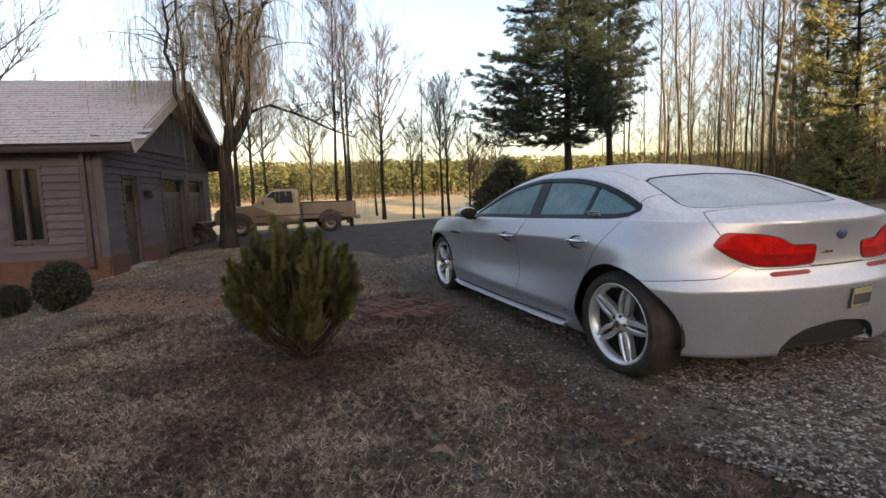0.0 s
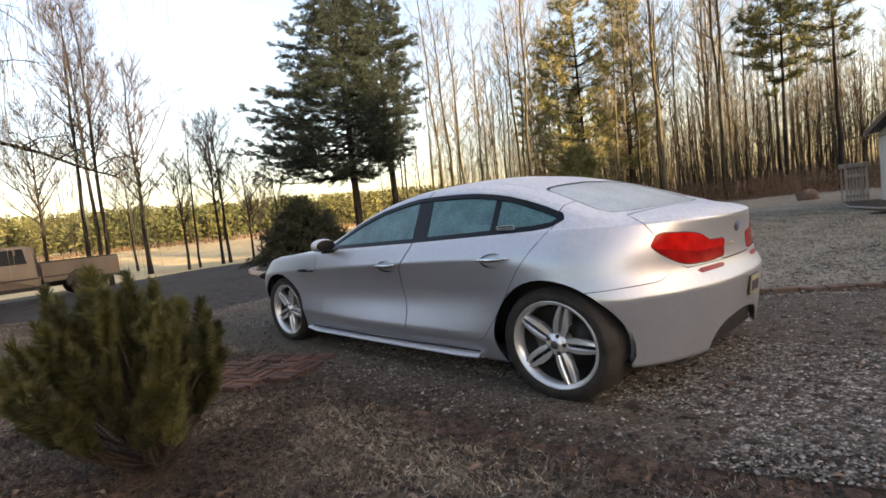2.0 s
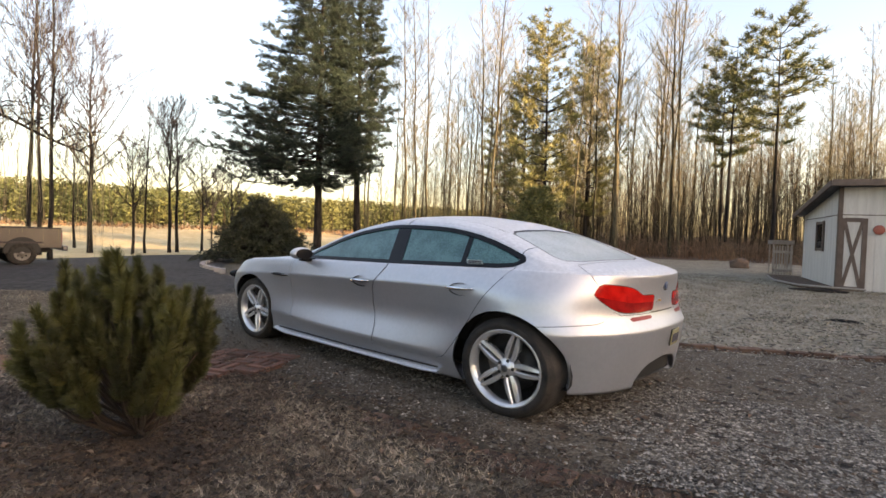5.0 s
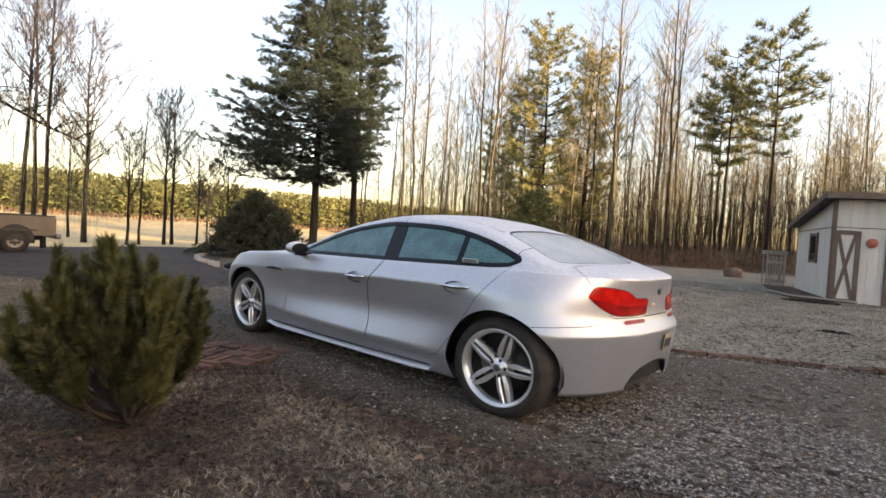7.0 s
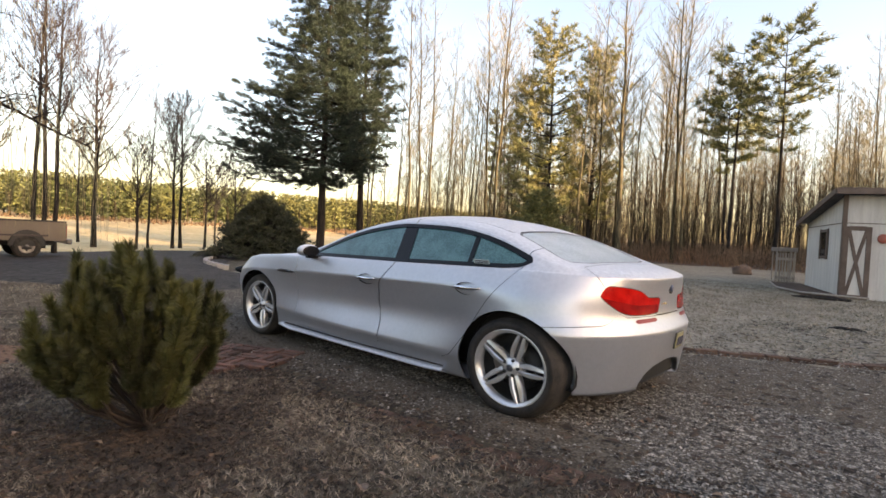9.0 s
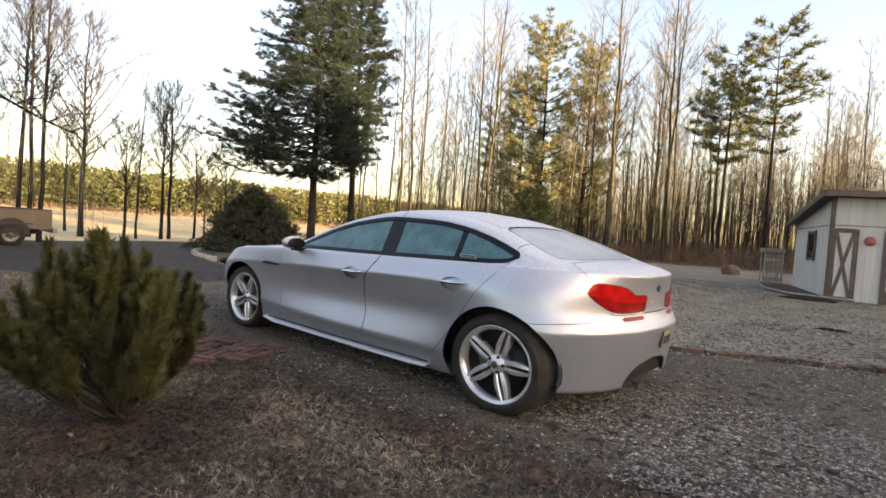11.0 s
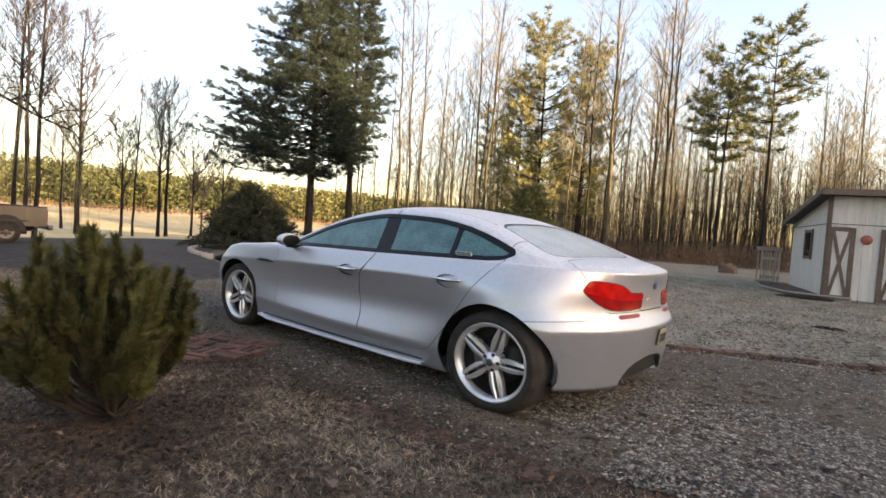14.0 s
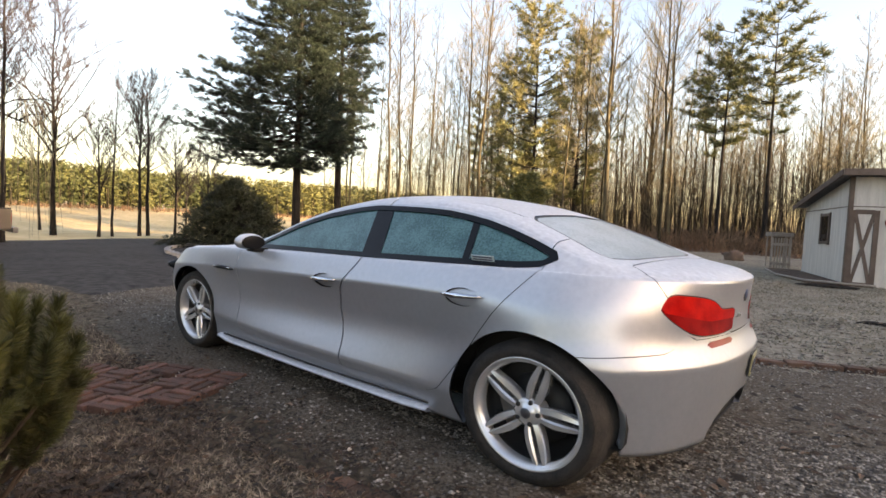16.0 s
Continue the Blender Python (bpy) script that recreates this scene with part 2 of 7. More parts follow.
def box(sx, sy, sz, bevel=0.0, at=(0, 0, 0), bm=None, m=None):
    """A bevelled box of those full sizes whose centre is at the given place."""
    bm = bm or bmesh.new()
    mm = Matrix.Translation(at) @ (m or Matrix()) @ Matrix.Diagonal((sx, sy, sz, 1))
    vs = bmesh.ops.create_cube(bm, size=1.0, matrix=mm)["verts"]
    if bevel:
        es = list({e for v in vs for e in v.link_edges})
        bmesh.ops.bevel(bm, geom=es, offset=bevel, segments=2, affect="EDGES", profile=0.6)
    return bm


def lathe(profile, steps=48, axis="y"):
    """Verts and faces of a profile of (radius, along) turned about an axis."""
    vs, fs, n = [], [], len(profile)
    for i in range(steps):
        a = 2 * math.pi * i / steps
        for r, h in profile:
            vs.append((r * math.cos(a), h, r * math.sin(a)) if axis == "y" else (r * math.cos(a), r * math.sin(a), h))
    for i in range(steps):
        j = (i + 1) % steps
        for k in range(n - 1):
            fs.append((i * n + k, i * n + k + 1, j * n + k + 1, j * n + k))
    return vs, fs


def tube(vs, fs, line, radii, sides=6):
    """Adds a tapered tube along a line to lists of verts and faces."""
    base = len(vs)
    line = [Vector(p) for p in line]
    for i, p in enumerate(line):
        d = (line[min(i + 1, len(line) - 1)] - line[max(i - 1, 0)]).normalized()
        a = d.cross(Vector((0.31, 0.77, 0.55))).normalized()
        b = d.cross(a)
        for k in range(sides):
            t = 2 * math.pi * k / sides
            vs.append(p + radii[i] * (math.cos(t) * a + math.sin(t) * b))
    for i in range(len(line) - 1):
        for k in range(sides):
            q = (k + 1) % sides
            fs.append((base + i * sides + k, base + i * sides + q, base + (i + 1) * sides + q, base + (i + 1) * sides + k))
    fs.append(tuple(base + (len(line) - 1) * sides + k for k in range(sides)))


def curve(pts):
    """A smooth function through (x, value) points (monotone cubic)."""
    xs = np.array([p[0] for p in pts], float)
    ys = np.array([p[1] for p in pts], float)
    h, d = np.diff(xs), np.diff(ys) / np.diff(xs)
    s = np.zeros(len(xs))
    s[0], s[-1] = d[0], d[-1]
    for i in range(1, len(xs) - 1):
        s[i] = 0 if d[i - 1] * d[i] <= 0 else 2 * d[i - 1] * d[i] / (d[i - 1] + d[i])

    def at(x):
        x = np.clip(x, xs[0], xs[-1])
        i = np.clip(np.searchsorted(xs, x) - 1, 0, len(h) - 1)
        t = (x - xs[i]) / h[i]
        return ((1 + 2 * t) * (1 - t) ** 2 * ys[i] + t * (1 - t) ** 2 * h[i] * s[i]
                + t * t * (3 - 2 * t) * ys[i + 1] + t * t * (t - 1) * h[i] * s[i + 1])
    return at


def soft(v, k=1.0):
    """A smooth max(0, v)."""
    return 0.5 * (v + np.sqrt(v * v + k * k))


def ground_z(x, y):
    """Height of the land: level round the car, falling to the house and the far field, rising to the wood."""
    x, y = np.asarray(x, float), np.asarray(y, float)
    west = np.minimum(soft(-x - 6.0, 1.5), 40.0)
    house = np.minimum(soft(-y - 4.2, 0.6), 3.0) * np.clip((-x + 1.0) / 4.0, 0, 1)
    wood = np.minimum(soft(y - 11.0, 2.0), 30.0) * np.clip((x + 22.0) / 14.0, 0, 1)
    field = 1.5 * np.clip((-x - 42.0) / 40.0, 0, 1) ** 1.3
    return -0.028 * west - 0.22 * house + 0.016 * wood + field


# ---- outlines and cutting ----
def inside(poly):
    """A field over points in a plane: minus inside the closed outline, plus outside, in metres."""
    p = np.array(poly, float)
    q = np.roll(p, -1, 0)

    def at(a, b):
        best, odd = np.full(len(a), 1e9), np.zeros(len(a), bool)
        for (x0, y0), (x1, y1) in zip(p, q):
            dx, dy = x1 - x0, y1 - y0
            t = np.clip(((a - x0) * dx + (b - y0) * dy) / (dx * dx + dy * dy), 0, 1)
            best = np.minimum(best, np.hypot(a - x0 - t * dx, b - y0 - t * dy))
            if dy:
                odd ^= ((y0 > b) != (y1 > b)) & (a < x0 + (b - y0) * dx / dy)
        return np.where(odd, -best, best)
    return at


def rounded(poly, n=6):
    """The outline with corners cut twice (Chaikin), for soft corners."""
    for _ in range(2):
        out = []
        for i, a in enumerate(poly):
            b = poly[(i + 1) % len(poly)]
            out += [(0.8 * a[0] + 0.2 * b[0], 0.8 * a[1] + 0.2 * b[1]), (0.2 * a[0] + 0.8 * b[0], 0.2 * a[1] + 0.8 * b[1])]
        poly = out
    return poly


class Shell:
    """Points, normals and faces that can be cut along the zero line of a field."""

    def __init__(self, grid):
        nv, nu, _ = grid.shape
        self.v = grid.reshape(-1, 3)
        du = np.gradient(grid, axis=1)
        dv = np.gradient(grid, axis=0)
        n = np.cross(dv, du)
        ln = np.linalg.norm(n, axis=2, keepdims=True)
        n = np.where(ln > 1e-9, n / np.maximum(ln, 1e-9), 0)
        out = grid - np.array([0.4, 0, 0.5])
        n = np.where((n * out).sum(2, keepdims=True) < 0, -n, n)
        self.n = n.reshape(-1, 3)
        i, j = np.meshgrid(np.arange(nv - 1), np.arange(nu - 1), indexing="ij")
        a = i * nu + j
        self.f = [tuple(r) for r in np.stack([a, a + 1, a + nu + 1, a + nu], -1).reshape(-1, 4)]

    def cut(self, faces, field, level=0.0):
        s = field(self.v) - level
        neg, pos, edges, new_v, new_n = [], [], {}, [], []
        count = len(self.v)
        sign = s < 0
        for f in faces:
            k = sum(bool(sign[i]) for i in f)
            if k == len(f):
                neg.append(f)
            elif k == 0:
                pos.append(f)
            else:
                a, b = [], []
                for i, p in enumerate(f):
                    q = f[(i + 1) % len(f)]
                    (a if sign[p] else b).append(p)
                    if sign[p] != sign[q]:
                        key = (min(p, q), max(p, q))
                        if key not in edges:
                            t = s[p] / (s[p] - s[q])
                            edges[key] = count + len(new_v)
                            new_v.append(self.v[p] + t * (self.v[q] - self.v[p]))
                            new_n.append(self.n[p] + t * (self.n[q] - self.n[p]))
                        a.append(edges[key])
                        b.append(edges[key])
                if len(a) > 2:
                    neg.append(tuple(a))
                if len(b) > 2:
                    pos.append(tuple(b))
        if new_v:
            self.v = np.concatenate([self.v, new_v])
            self.n = np.concatenate([self.n, new_n])
        return neg, pos

    def mesh(self, name, faces, material, side=-1, push=0.0, both=False, lip=0.0):
        used = sorted({i for f in faces for i in f})
        at = {o: i for i, o in enumerate(used)}
        n = self.n[used] / np.maximum(np.linalg.norm(self.n[used], axis=1, keepdims=True), 1e-9)
        v = self.v[used] + push * n
        fs = [tuple(at[i] for i in f) for f in faces]
        if lip:
            count = {}
            for f in fs:
                for i, p in enumerate(f):
                    q = f[(i + 1) % len(f)]
                    count[(min(p, q), max(p, q))] = count.get((min(p, q), max(p, q)), 0) + 1
            rim = [e for e, c in count.items() if c == 1]
            base = len(v)
            inner = {}
            add_v, add_n = [], []
            for e in rim:
                for p in e:
                    if p not in inner:
                        inner[p] = base + len(add_v)
                        add_v.append(v[p] - lip * n[p])
                        add_n.append(n[p])
            if add_v:
                v, n = np.concatenate([v, add_v]), np.concatenate([n, add_n])
                fs += [(p, q, inner[q], inner[p]) for p, q in rim]
        if both:
            k = len(v)
            v = np.concatenate([v * [1, -1, 1], v])
            n = np.concatenate([n * [1, -1, 1], n])
            fs = fs + [tuple(i + k for i in reversed(f)) for f in fs]
        else:
            v, n = v * [1, side, 1], n * [1, side, 1]
        turn = 0.0
        for f in fs[:400]:
            a, b, c = v[f[0]], v[f[1]], v[f[2]]
            turn += float(np.dot(np.cross(b - a, c - a), n[f[0]]))
        if turn < 0 and not both:
            fs = [tuple(reversed(f)) for f in fs]
        return mesh_of(name, v, fs, material, True, n)



# ---- land ----
def spaced(lo, hi, near, n):
    """Coordinates that are dense round the car and wide apart in the distance."""
    s = np.linspace(-1, 1, n)
    k = np.sinh(s * 6.0) / np.sinh(6.0)
    return np.where(k < 0, -k * lo, k * hi) + near


def build_ground():
    gx, gy = spaced(-2500, 2500, -1.0, 241), spaced(-2500, 2500, 1.0, 241)
    xx, yy = np.meshgrid(gx, gy)
    zz = ground_z(xx, yy)
    far = np.clip((-xx - 95) / 120.0, 0, 1)
    zz = zz + 5.0 * far * far
    for i in range(zz.shape[0]):
        for j in range(zz.shape[1]):
            r = math.hypot(xx[i, j], yy[i, j])
            if r < 60:
                zz[i, j] += 0.018 * noise.noise((xx[i, j] * 0.9, yy[i, j] * 0.9, 0.0)) - 0.02
    n = len(gx)
    vs = np.stack([xx, yy, zz], -1).reshape(-1, 3)
    fs = [(i * n + j, i * n + j + 1, (i + 1) * n + j + 1, (i + 1) * n + j) for i in range(n - 1) for j in range(n - 1)]
    me = mesh_of("ground", vs, fs, M["grass"], True)
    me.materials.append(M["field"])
    me.materials.append(M["dirt"])
    me.materials.append(M["frost_lawn"])
    ids = []
    for f in me.polygons:
        c = f.center
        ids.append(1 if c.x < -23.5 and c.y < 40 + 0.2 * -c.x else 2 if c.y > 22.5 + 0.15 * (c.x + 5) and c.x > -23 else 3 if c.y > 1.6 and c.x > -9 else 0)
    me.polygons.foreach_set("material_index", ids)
    tagged(new("ground", me), "frosty brown winter lawn running to a field", "ground", kind="structure")


def sheet(name, outline, material, lift, step=0.35, wobble=0.0, label="", category=""):
    """A thin slab that follows the land inside an outline."""
    fld = inside(outline)
    xs = [p[0] for p in outline]
    ys = [p[1] for p in outline]
    gx = np.arange(min(xs) - step, max(xs) + step, step)
    gy = np.arange(min(ys) - step, max(ys) + step, step)
    xx, yy = np.meshgrid(gx, gy)
    zz = ground_z(xx, yy) + lift
    grid = np.stack([xx, yy, zz], -1)
    sh = Shell(grid)
    sh.n[:] = (0, 0, 1)

    def edge(v):
        f = fld(v[:, 0], v[:, 1])
        if wobble:
            f = f + wobble * np.array([noise.noise((a * 1.7, b * 1.7, 3.0)) + 0.6 * noise.noise((a * 6, b * 6, 1.0)) for a, b in v[:, :2]])
        return f
    keep, _ = sh.cut(sh.f, edge)
    near = np.clip(1 + edge(sh.v) / 0.14, 0, 1)
    sh.v[:, 2] -= 0.055 * near * near
    me = sh.mesh(name, keep, material, side=1)
    return tagged(new(name, me), label, category, kind="structure")


GRAVEL = [(0.9, -1.40), (1.6, -1.36), (2.2, -1.26), (2.8, -1.05), (3.4, -0.80), (5.0, -0.1), (9.0, 1.6), (13.0, 3.4), (13.0, 8.2), (6.0, 4.75), (3.3, 3.18), (2.1, 2.48), (1.3, 2.05), (-0.6, 1.75), (-2.5, 1.9), (-5.0, 2.1), (-5.2, 0.8), (-4.5, -0.7), (-2.6, -1.12), (-1.3, -1.30), (-0.2, -1.36)]
ASPHALT = [(-4.5, -0.72), (-5.15, 0.8), (-5.6, 2.2), (-9.6, 2.6), (-11.5, 3.5), (-15.2, 5.8), (-20.0, 8.8), (-25.0, 9.6), (-25.5, 6.2), (-22.0, 2.4), (-19.5, -0.5), (-18.2, -4.2), (-15.9, -4.05), (-11.6, -4.95), (-11.3, -4.0), (-9.2, -2.5), (-7.4, -1.7), (-6.0, -0.78)]


build_ground()
sheet("driveway", ASPHALT, M["asphalt"], 0.012, 0.4, 0.06, "worn dark asphalt driveway sloping to the garage", "driveway")
sheet("gravel_area", GRAVEL, M["gravel"], 0.008, 0.3, 0.05, "grey gravel parking area with scattered leaves", "gravel")
STRAW = [(-1.5, -2.7), (-1.7, -3.5), (-2.5, -4.35), (-3.9, -5.2), (-6.2, -6.2), (-7.2, -6.3), (-5.2, -5.0), (-3.6, -3.9), (-2.6, -3.0), (-2.1, -2.5)]
sheet("straw_strip", STRAW, M["straw"], 0.004, 0.12, 0.14, "strip of red-brown pine straw in the lawn", "pine straw")

# ---- the car: a long four-door coupe; x runs to its rear, y is half width, z up ----
# lines: sill, lower crease, bumper crease, bumper shelf, shoulder crease, belt and lip of the trunk
BACK_N, FRONT_N = (2.6, 2.45, 2.25, 2.18, 2.08, 2.0), 2.4
line_y = [
    curve([(-1.5, 0.86), (-0.9, 0.862), (0, 0.862), (0.9, 0.867), (1.5, 0.885)]),
    curve([(-1.5, 0.90), (-0.9, 0.922), (0, 0.938), (0.9, 0.935), (1.5, 0.915)]),
    curve([(-1.5, 0.925), (-0.9, 0.893), (0, 0.878), (0.9, 0.897), (1.5, 0.964)]),
    curve([(-1.5, 0.930), (-0.9, 0.900), (0, 0.890), (0.9, 0.914), (1.5, 0.950)]),
    curve([(-1.5, 0.925), (-0.9, 0.926), (0, 0.932), (0.9, 0.936), (1.5, 0.924)]),
    curve([(-1.5, 0.875), (-0.9, 0.893), (0, 0.882), (0.9, 0.884), (1.5, 0.858)]),
]
line_z = [
    curve([(-2.3, 0.24), (-1.9, 0.18), (-1.0, 0.17), (1.0, 0.17), (1.85, 0.222), (2.3, 0.215), (2.6, 0.30)]),
    curve([(-2.4, 0.42), (-1.0, 0.37), (-0.5, 0.347), (0.0, 0.34), (1.0, 0.345), (2.0, 0.42), (2.6, 0.44)]),
    curve([(-2.4, 0.52), (-1.0, 0.52), (0.0, 0.535), (1.0, 0.575), (1.5, 0.595), (1.85, 0.603), (2.0, 0.607), (2.6, 0.615)]),
    curve([(-2.4, 0.585), (-1.0, 0.64), (0.0, 0.675), (1.0, 0.705), (1.5, 0.715), (2.0, 0.722), (2.6, 0.726)]),
    curve([(-2.4, 0.64), (-1.5, 0.735), (-0.9, 0.765), (0, 0.805), (0.9, 0.84), (1.5, 0.855), (2.2, 0.865), (2.6, 0.875)]),
    curve([(-2.25, 0.70), (-1.9, 0.80), (-1.5, 0.865), (-0.9, 0.905), (0, 0.935), (0.9, 0.965), (1.5, 0.985), (1.8, 0.986), (2.0, 0.976), (2.15, 0.962)]),
]
rear_end, front_end = (2.06, 2.10, 2.13, 2.09, 2.09, 2.105), (-2.26, -2.35, -2.38, -2.36, -2.32, -2.20)
# greenhouse: window foot, window head, roof edge, roof middle, centre
centre_z = curve([(-2.2, 0.735), (-1.9, 0.83), (-1.5, 0.905), (-1.0, 0.975), (-0.88, 1.00), (-0.4, 1.195), (0.0, 1.335), (0.25, 1.382), (0.55, 1.390), (0.9, 1.358), (1.2, 1.280), (1.5, 1.160), (1.70, 1.068), (1.77, 1.053), (1.90, 1.043), (2.00, 1.028), (2.05, 1.008), (2.09, 0.982), (2.15, 0.966)])
head_z = curve([(-1.5, 0.875), (-0.95, 0.918), (-0.7, 0.995), (-0.3, 1.165), (0.0, 1.25), (0.35, 1.298), (0.75, 1.288), (1.1, 1.235), (1.4, 1.14), (1.6, 1.065), (1.85, 1.003), (2.0, 0.988), (2.15, 0.966)])
head_y = curve([(-1.5, 0.78), (-0.95, 0.81), (-0.7, 0.775), (-0.3, 0.715), (0.35, 0.655), (0.9, 0.655), (1.3, 0.69), (1.6, 0.735), (1.9, 0.765), (2.2, 0.72), (2.5, 0.60)])


def car_sections(nf=34, nm=150, nr=46, sub=9):
    """The left half of the shell as a grid of points: stations from nose to tail, lines from sill to centre."""
    th_f = np.linspace(math.pi / 2, 0, nf, endpoint=False)
    xs_m = np.linspace(-1.5, 1.5, nm)
    th_r = np.linspace(0, math.pi / 2, nr + 1)[1:]
    lines = []
    for k in range(6):
        xf = -1.5 + (front_end[k] + 1.5) * np.sin(th_f) ** (2 / FRONT_N)
        yf = line_y[k](-1.5) * np.cos(th_f) ** (2 / FRONT_N)
        xr = 1.5 + (rear_end[k] - 1.5) * np.sin(th_r) ** (2 / BACK_N[k])
        yr = line_y[k](1.5) * np.maximum(np.cos(th_r), 0) ** (2 / BACK_N[k])
        x = np.concatenate([xf, xs_m, xr])
        y = np.concatenate([yf, line_y[k](xs_m), yr])
        lines.append(np.stack([x, y, line_z[k](x)], 1))
    x5, y5, z5 = lines[5].T
    under = lines[0].copy()
    under[:, 1] = np.maximum(under[:, 1] - 0.30, 0)
    under[:, 0] *= 0.93
    cz = np.maximum(centre_z(x5), z5 + 0.002)
    hy = np.minimum(head_y(x5), y5 * 0.90)
    hz = np.minimum(np.maximum(head_z(x5), z5), cz)
    foot = np.stack([x5, np.maximum(y5 - 0.03, y5 * 0.965), z5 + 0.012], 1)
    head = np.stack([x5, hy, np.maximum(hz, foot[:, 2] + 0.001)], 1)
    edge_y = hy - 0.075 * np.clip(hy / 0.5, 0, 1)
    edge = np.stack([x5, edge_y, hz + (cz - hz) * 0.42], 1)
    mid = np.stack([x5, edge_y * 0.55, cz - (cz - hz) * 0.17], 1)
    top = np.stack([x5, 0 * x5, cz], 1)
    ctrl = [under] + lines + [foot, head, edge, mid, top]
    def weave(runs):
        rows = []
        for run in runs:
            c = [ctrl[i] for i in run]
            for s in range(len(c) - 1):
                p1, p2 = c[s], c[s + 1]
                p0 = c[s - 1] if s else 2 * p1 - p2
                p3 = c[s + 2] if s + 2 < len(c) else 2 * p2 - p1
                for q in range(sub):
                    t = q / sub
                    rows.append(0.5 * ((2 * p1) + (p2 - p0) * t + (2 * p0 - 5 * p1 + 4 * p2 - p3) * t * t + (3 * p1 - p0 - 3 * p2 + p3) * t ** 3))
        return rows

    # a crease along the doors that fades into the rounded haunch and wing
    sharp = weave([[0, 1], [1, 2], [2, 3, 4, 5], [5, 6, 7], [7, 8], [8, 9, 10, 11]])
    smooth = weave([[0, 1], [1, 2, 3, 4, 5, 6, 7], [7, 8], [8, 9, 10, 11]])
    ridge = weave([[0, 1], [1, 2, 3], [3, 4, 5, 6], [6, 7], [7, 8], [8, 9, 10, 11]])
    k = np.clip((x5 - 1.62) / 0.25, 0, 1)[:, None]
    smooth = [a * (1 - k) + b * k for a, b in zip(smooth, ridge)]
    w = np.clip((x5 - 0.75) / 0.6, 0, 1)[:, None]
    w = np.maximum(w * w * (3 - 2 * w), 0.04)
    rows = [a * (1 - w) + b * w for a, b in zip(sharp, smooth)]
    rows.append(top)
    return np.stack(rows, 0)


def build_car():
    car = thing("silver_car", pose(0, 0, -0.012), "silver metallic four-door coupe with frost on roof, parked on gravel", "car")
    car.scale = (1.0, 1.0, CAR_TALL)
    sh = Shell(car_sections())
    x, y, z = (lambda v: v[:, 0]), (lambda v: v[:, 1]), (lambda v: v[:, 2])
    rest = sh.f
    # wheel openings
    for wx, r in ((-1.484, 0.372), (1.484, 0.378)):
        def arch(v, wx=wx, r=r):
            d = np.hypot(v[:, 0] - wx, v[:, 2] - 0.345) - r
            return np.where((v[:, 1] > 0.5) & (v[:, 2] < 0.86), d, 1.0)
        _, rest = sh.cut(rest, arch)
    # side glass with its black frame
    top = [(float(a), float(head_z(a)) - 0.012) for a in np.linspace(-0.62, 1.38, 16)]
    outline = [(-0.72, 0.935), (0.4, 0.962), (1.36, 0.996), (1.47, 1.010), (1.53, 1.048), (1.505, 1.085)] + top[::-1]
    win = inside(outline)
    zone = lambda v: np.where((v[:, 1] > 0.55) & (v[:, 2] > 0.90), win(v[:, 0], v[:, 2]), 1.0)
    glass_zone, rest = sh.cut(rest, zone)
    glass, frame_zone = sh.cut(glass_zone, zone, -0.030)
    post = inside([(0.39, 0.90), (0.54, 0.90), (0.43, 1.34), (0.30, 1.34)])
    in_post, glass = sh.cut(glass, lambda v: post(v[:, 0], v[:, 2]))
    post2 = inside([(1.085, 0.90), (1.125, 0.90), (1.03, 1.34), (0.99, 1.34)])
    in_post2, glass = sh.cut(glass, lambda v: post2(v[:, 0], v[:, 2]))
    front_glass, glass = sh.cut(glass, lambda v: v[:, 0] - 0.4)
    rear_glass, quarter_glass = sh.cut(glass, lambda v: v[:, 0] - 1.06)
    # windscreen and rear window
    back = inside([(1.20, -0.1), (1.21, 0.44), (1.25, 0.51), (1.60, 0.588), (1.68, 0.575), (1.725, 0.40), (1.735, -0.1)])
    top_only = lambda v, f: np.where(v[:, 2] > 0.97, f(v[:, 0], v[:, 1]), 1.0)
    back_zone, rest = sh.cut(rest, lambda v: top_only(v, back))
    back_glass, back_frame = sh.cut(back_zone, lambda v: top_only(v, back), -0.018)
    screen = inside([(0.10, -0.1), (0.10, 0.45), (0.02, 0.565), (-0.62, 0.69), (-0.86, 0.62), (-0.95, 0.3), (-0.96, -0.1)])
    screen_zone, rest = sh.cut(rest, lambda v: top_only(v, screen))
    # tail lamp, on the wrapped corner: h = x - y
    h = lambda v: v[:, 0] - v[:, 1]
    lamp = inside(rounded([(1.258, 0.856), (1.264, 0.872), (1.300, 0.912), (1.335, 0.929), (1.37, 0.931), (1.57, 0.917), (1.68, 0.896), (1.735, 0.868), (1.745, 0.856), (1.765, 0.852), (1.915, 0.849), (1.925, 0.841), (1.912, 0.745), (1.895, 0.737), (1.76, 0.728), (1.56, 0.732), (1.46, 0.752), (1.33, 0.810)]))
    tail = lambda v: np.where((v[:, 0] > 1.7), lamp(h(v), v[:, 2]), 1.0)
    lamp_zone, rest = sh.cut(rest, tail)
    lamp_face, lamp_rim = sh.cut(lamp_zone, tail, -0.006)
    upper_lens, lower_lens = sh.cut(lamp_face, lambda v: 0.850 - 0.05 * np.clip((h(v) - 1.28) / 0.35, 0, 1) - v[:, 2])
    refl = inside([(1.59, 0.706), (1.63, 0.679), (1.865, 0.684), (1.895, 0.700), (1.885, 0.710)])
    reflector, rest = sh.cut(rest, lambda v: np.where(v[:, 0] > 1.7, refl(h(v), v[:, 2]), 1.0))
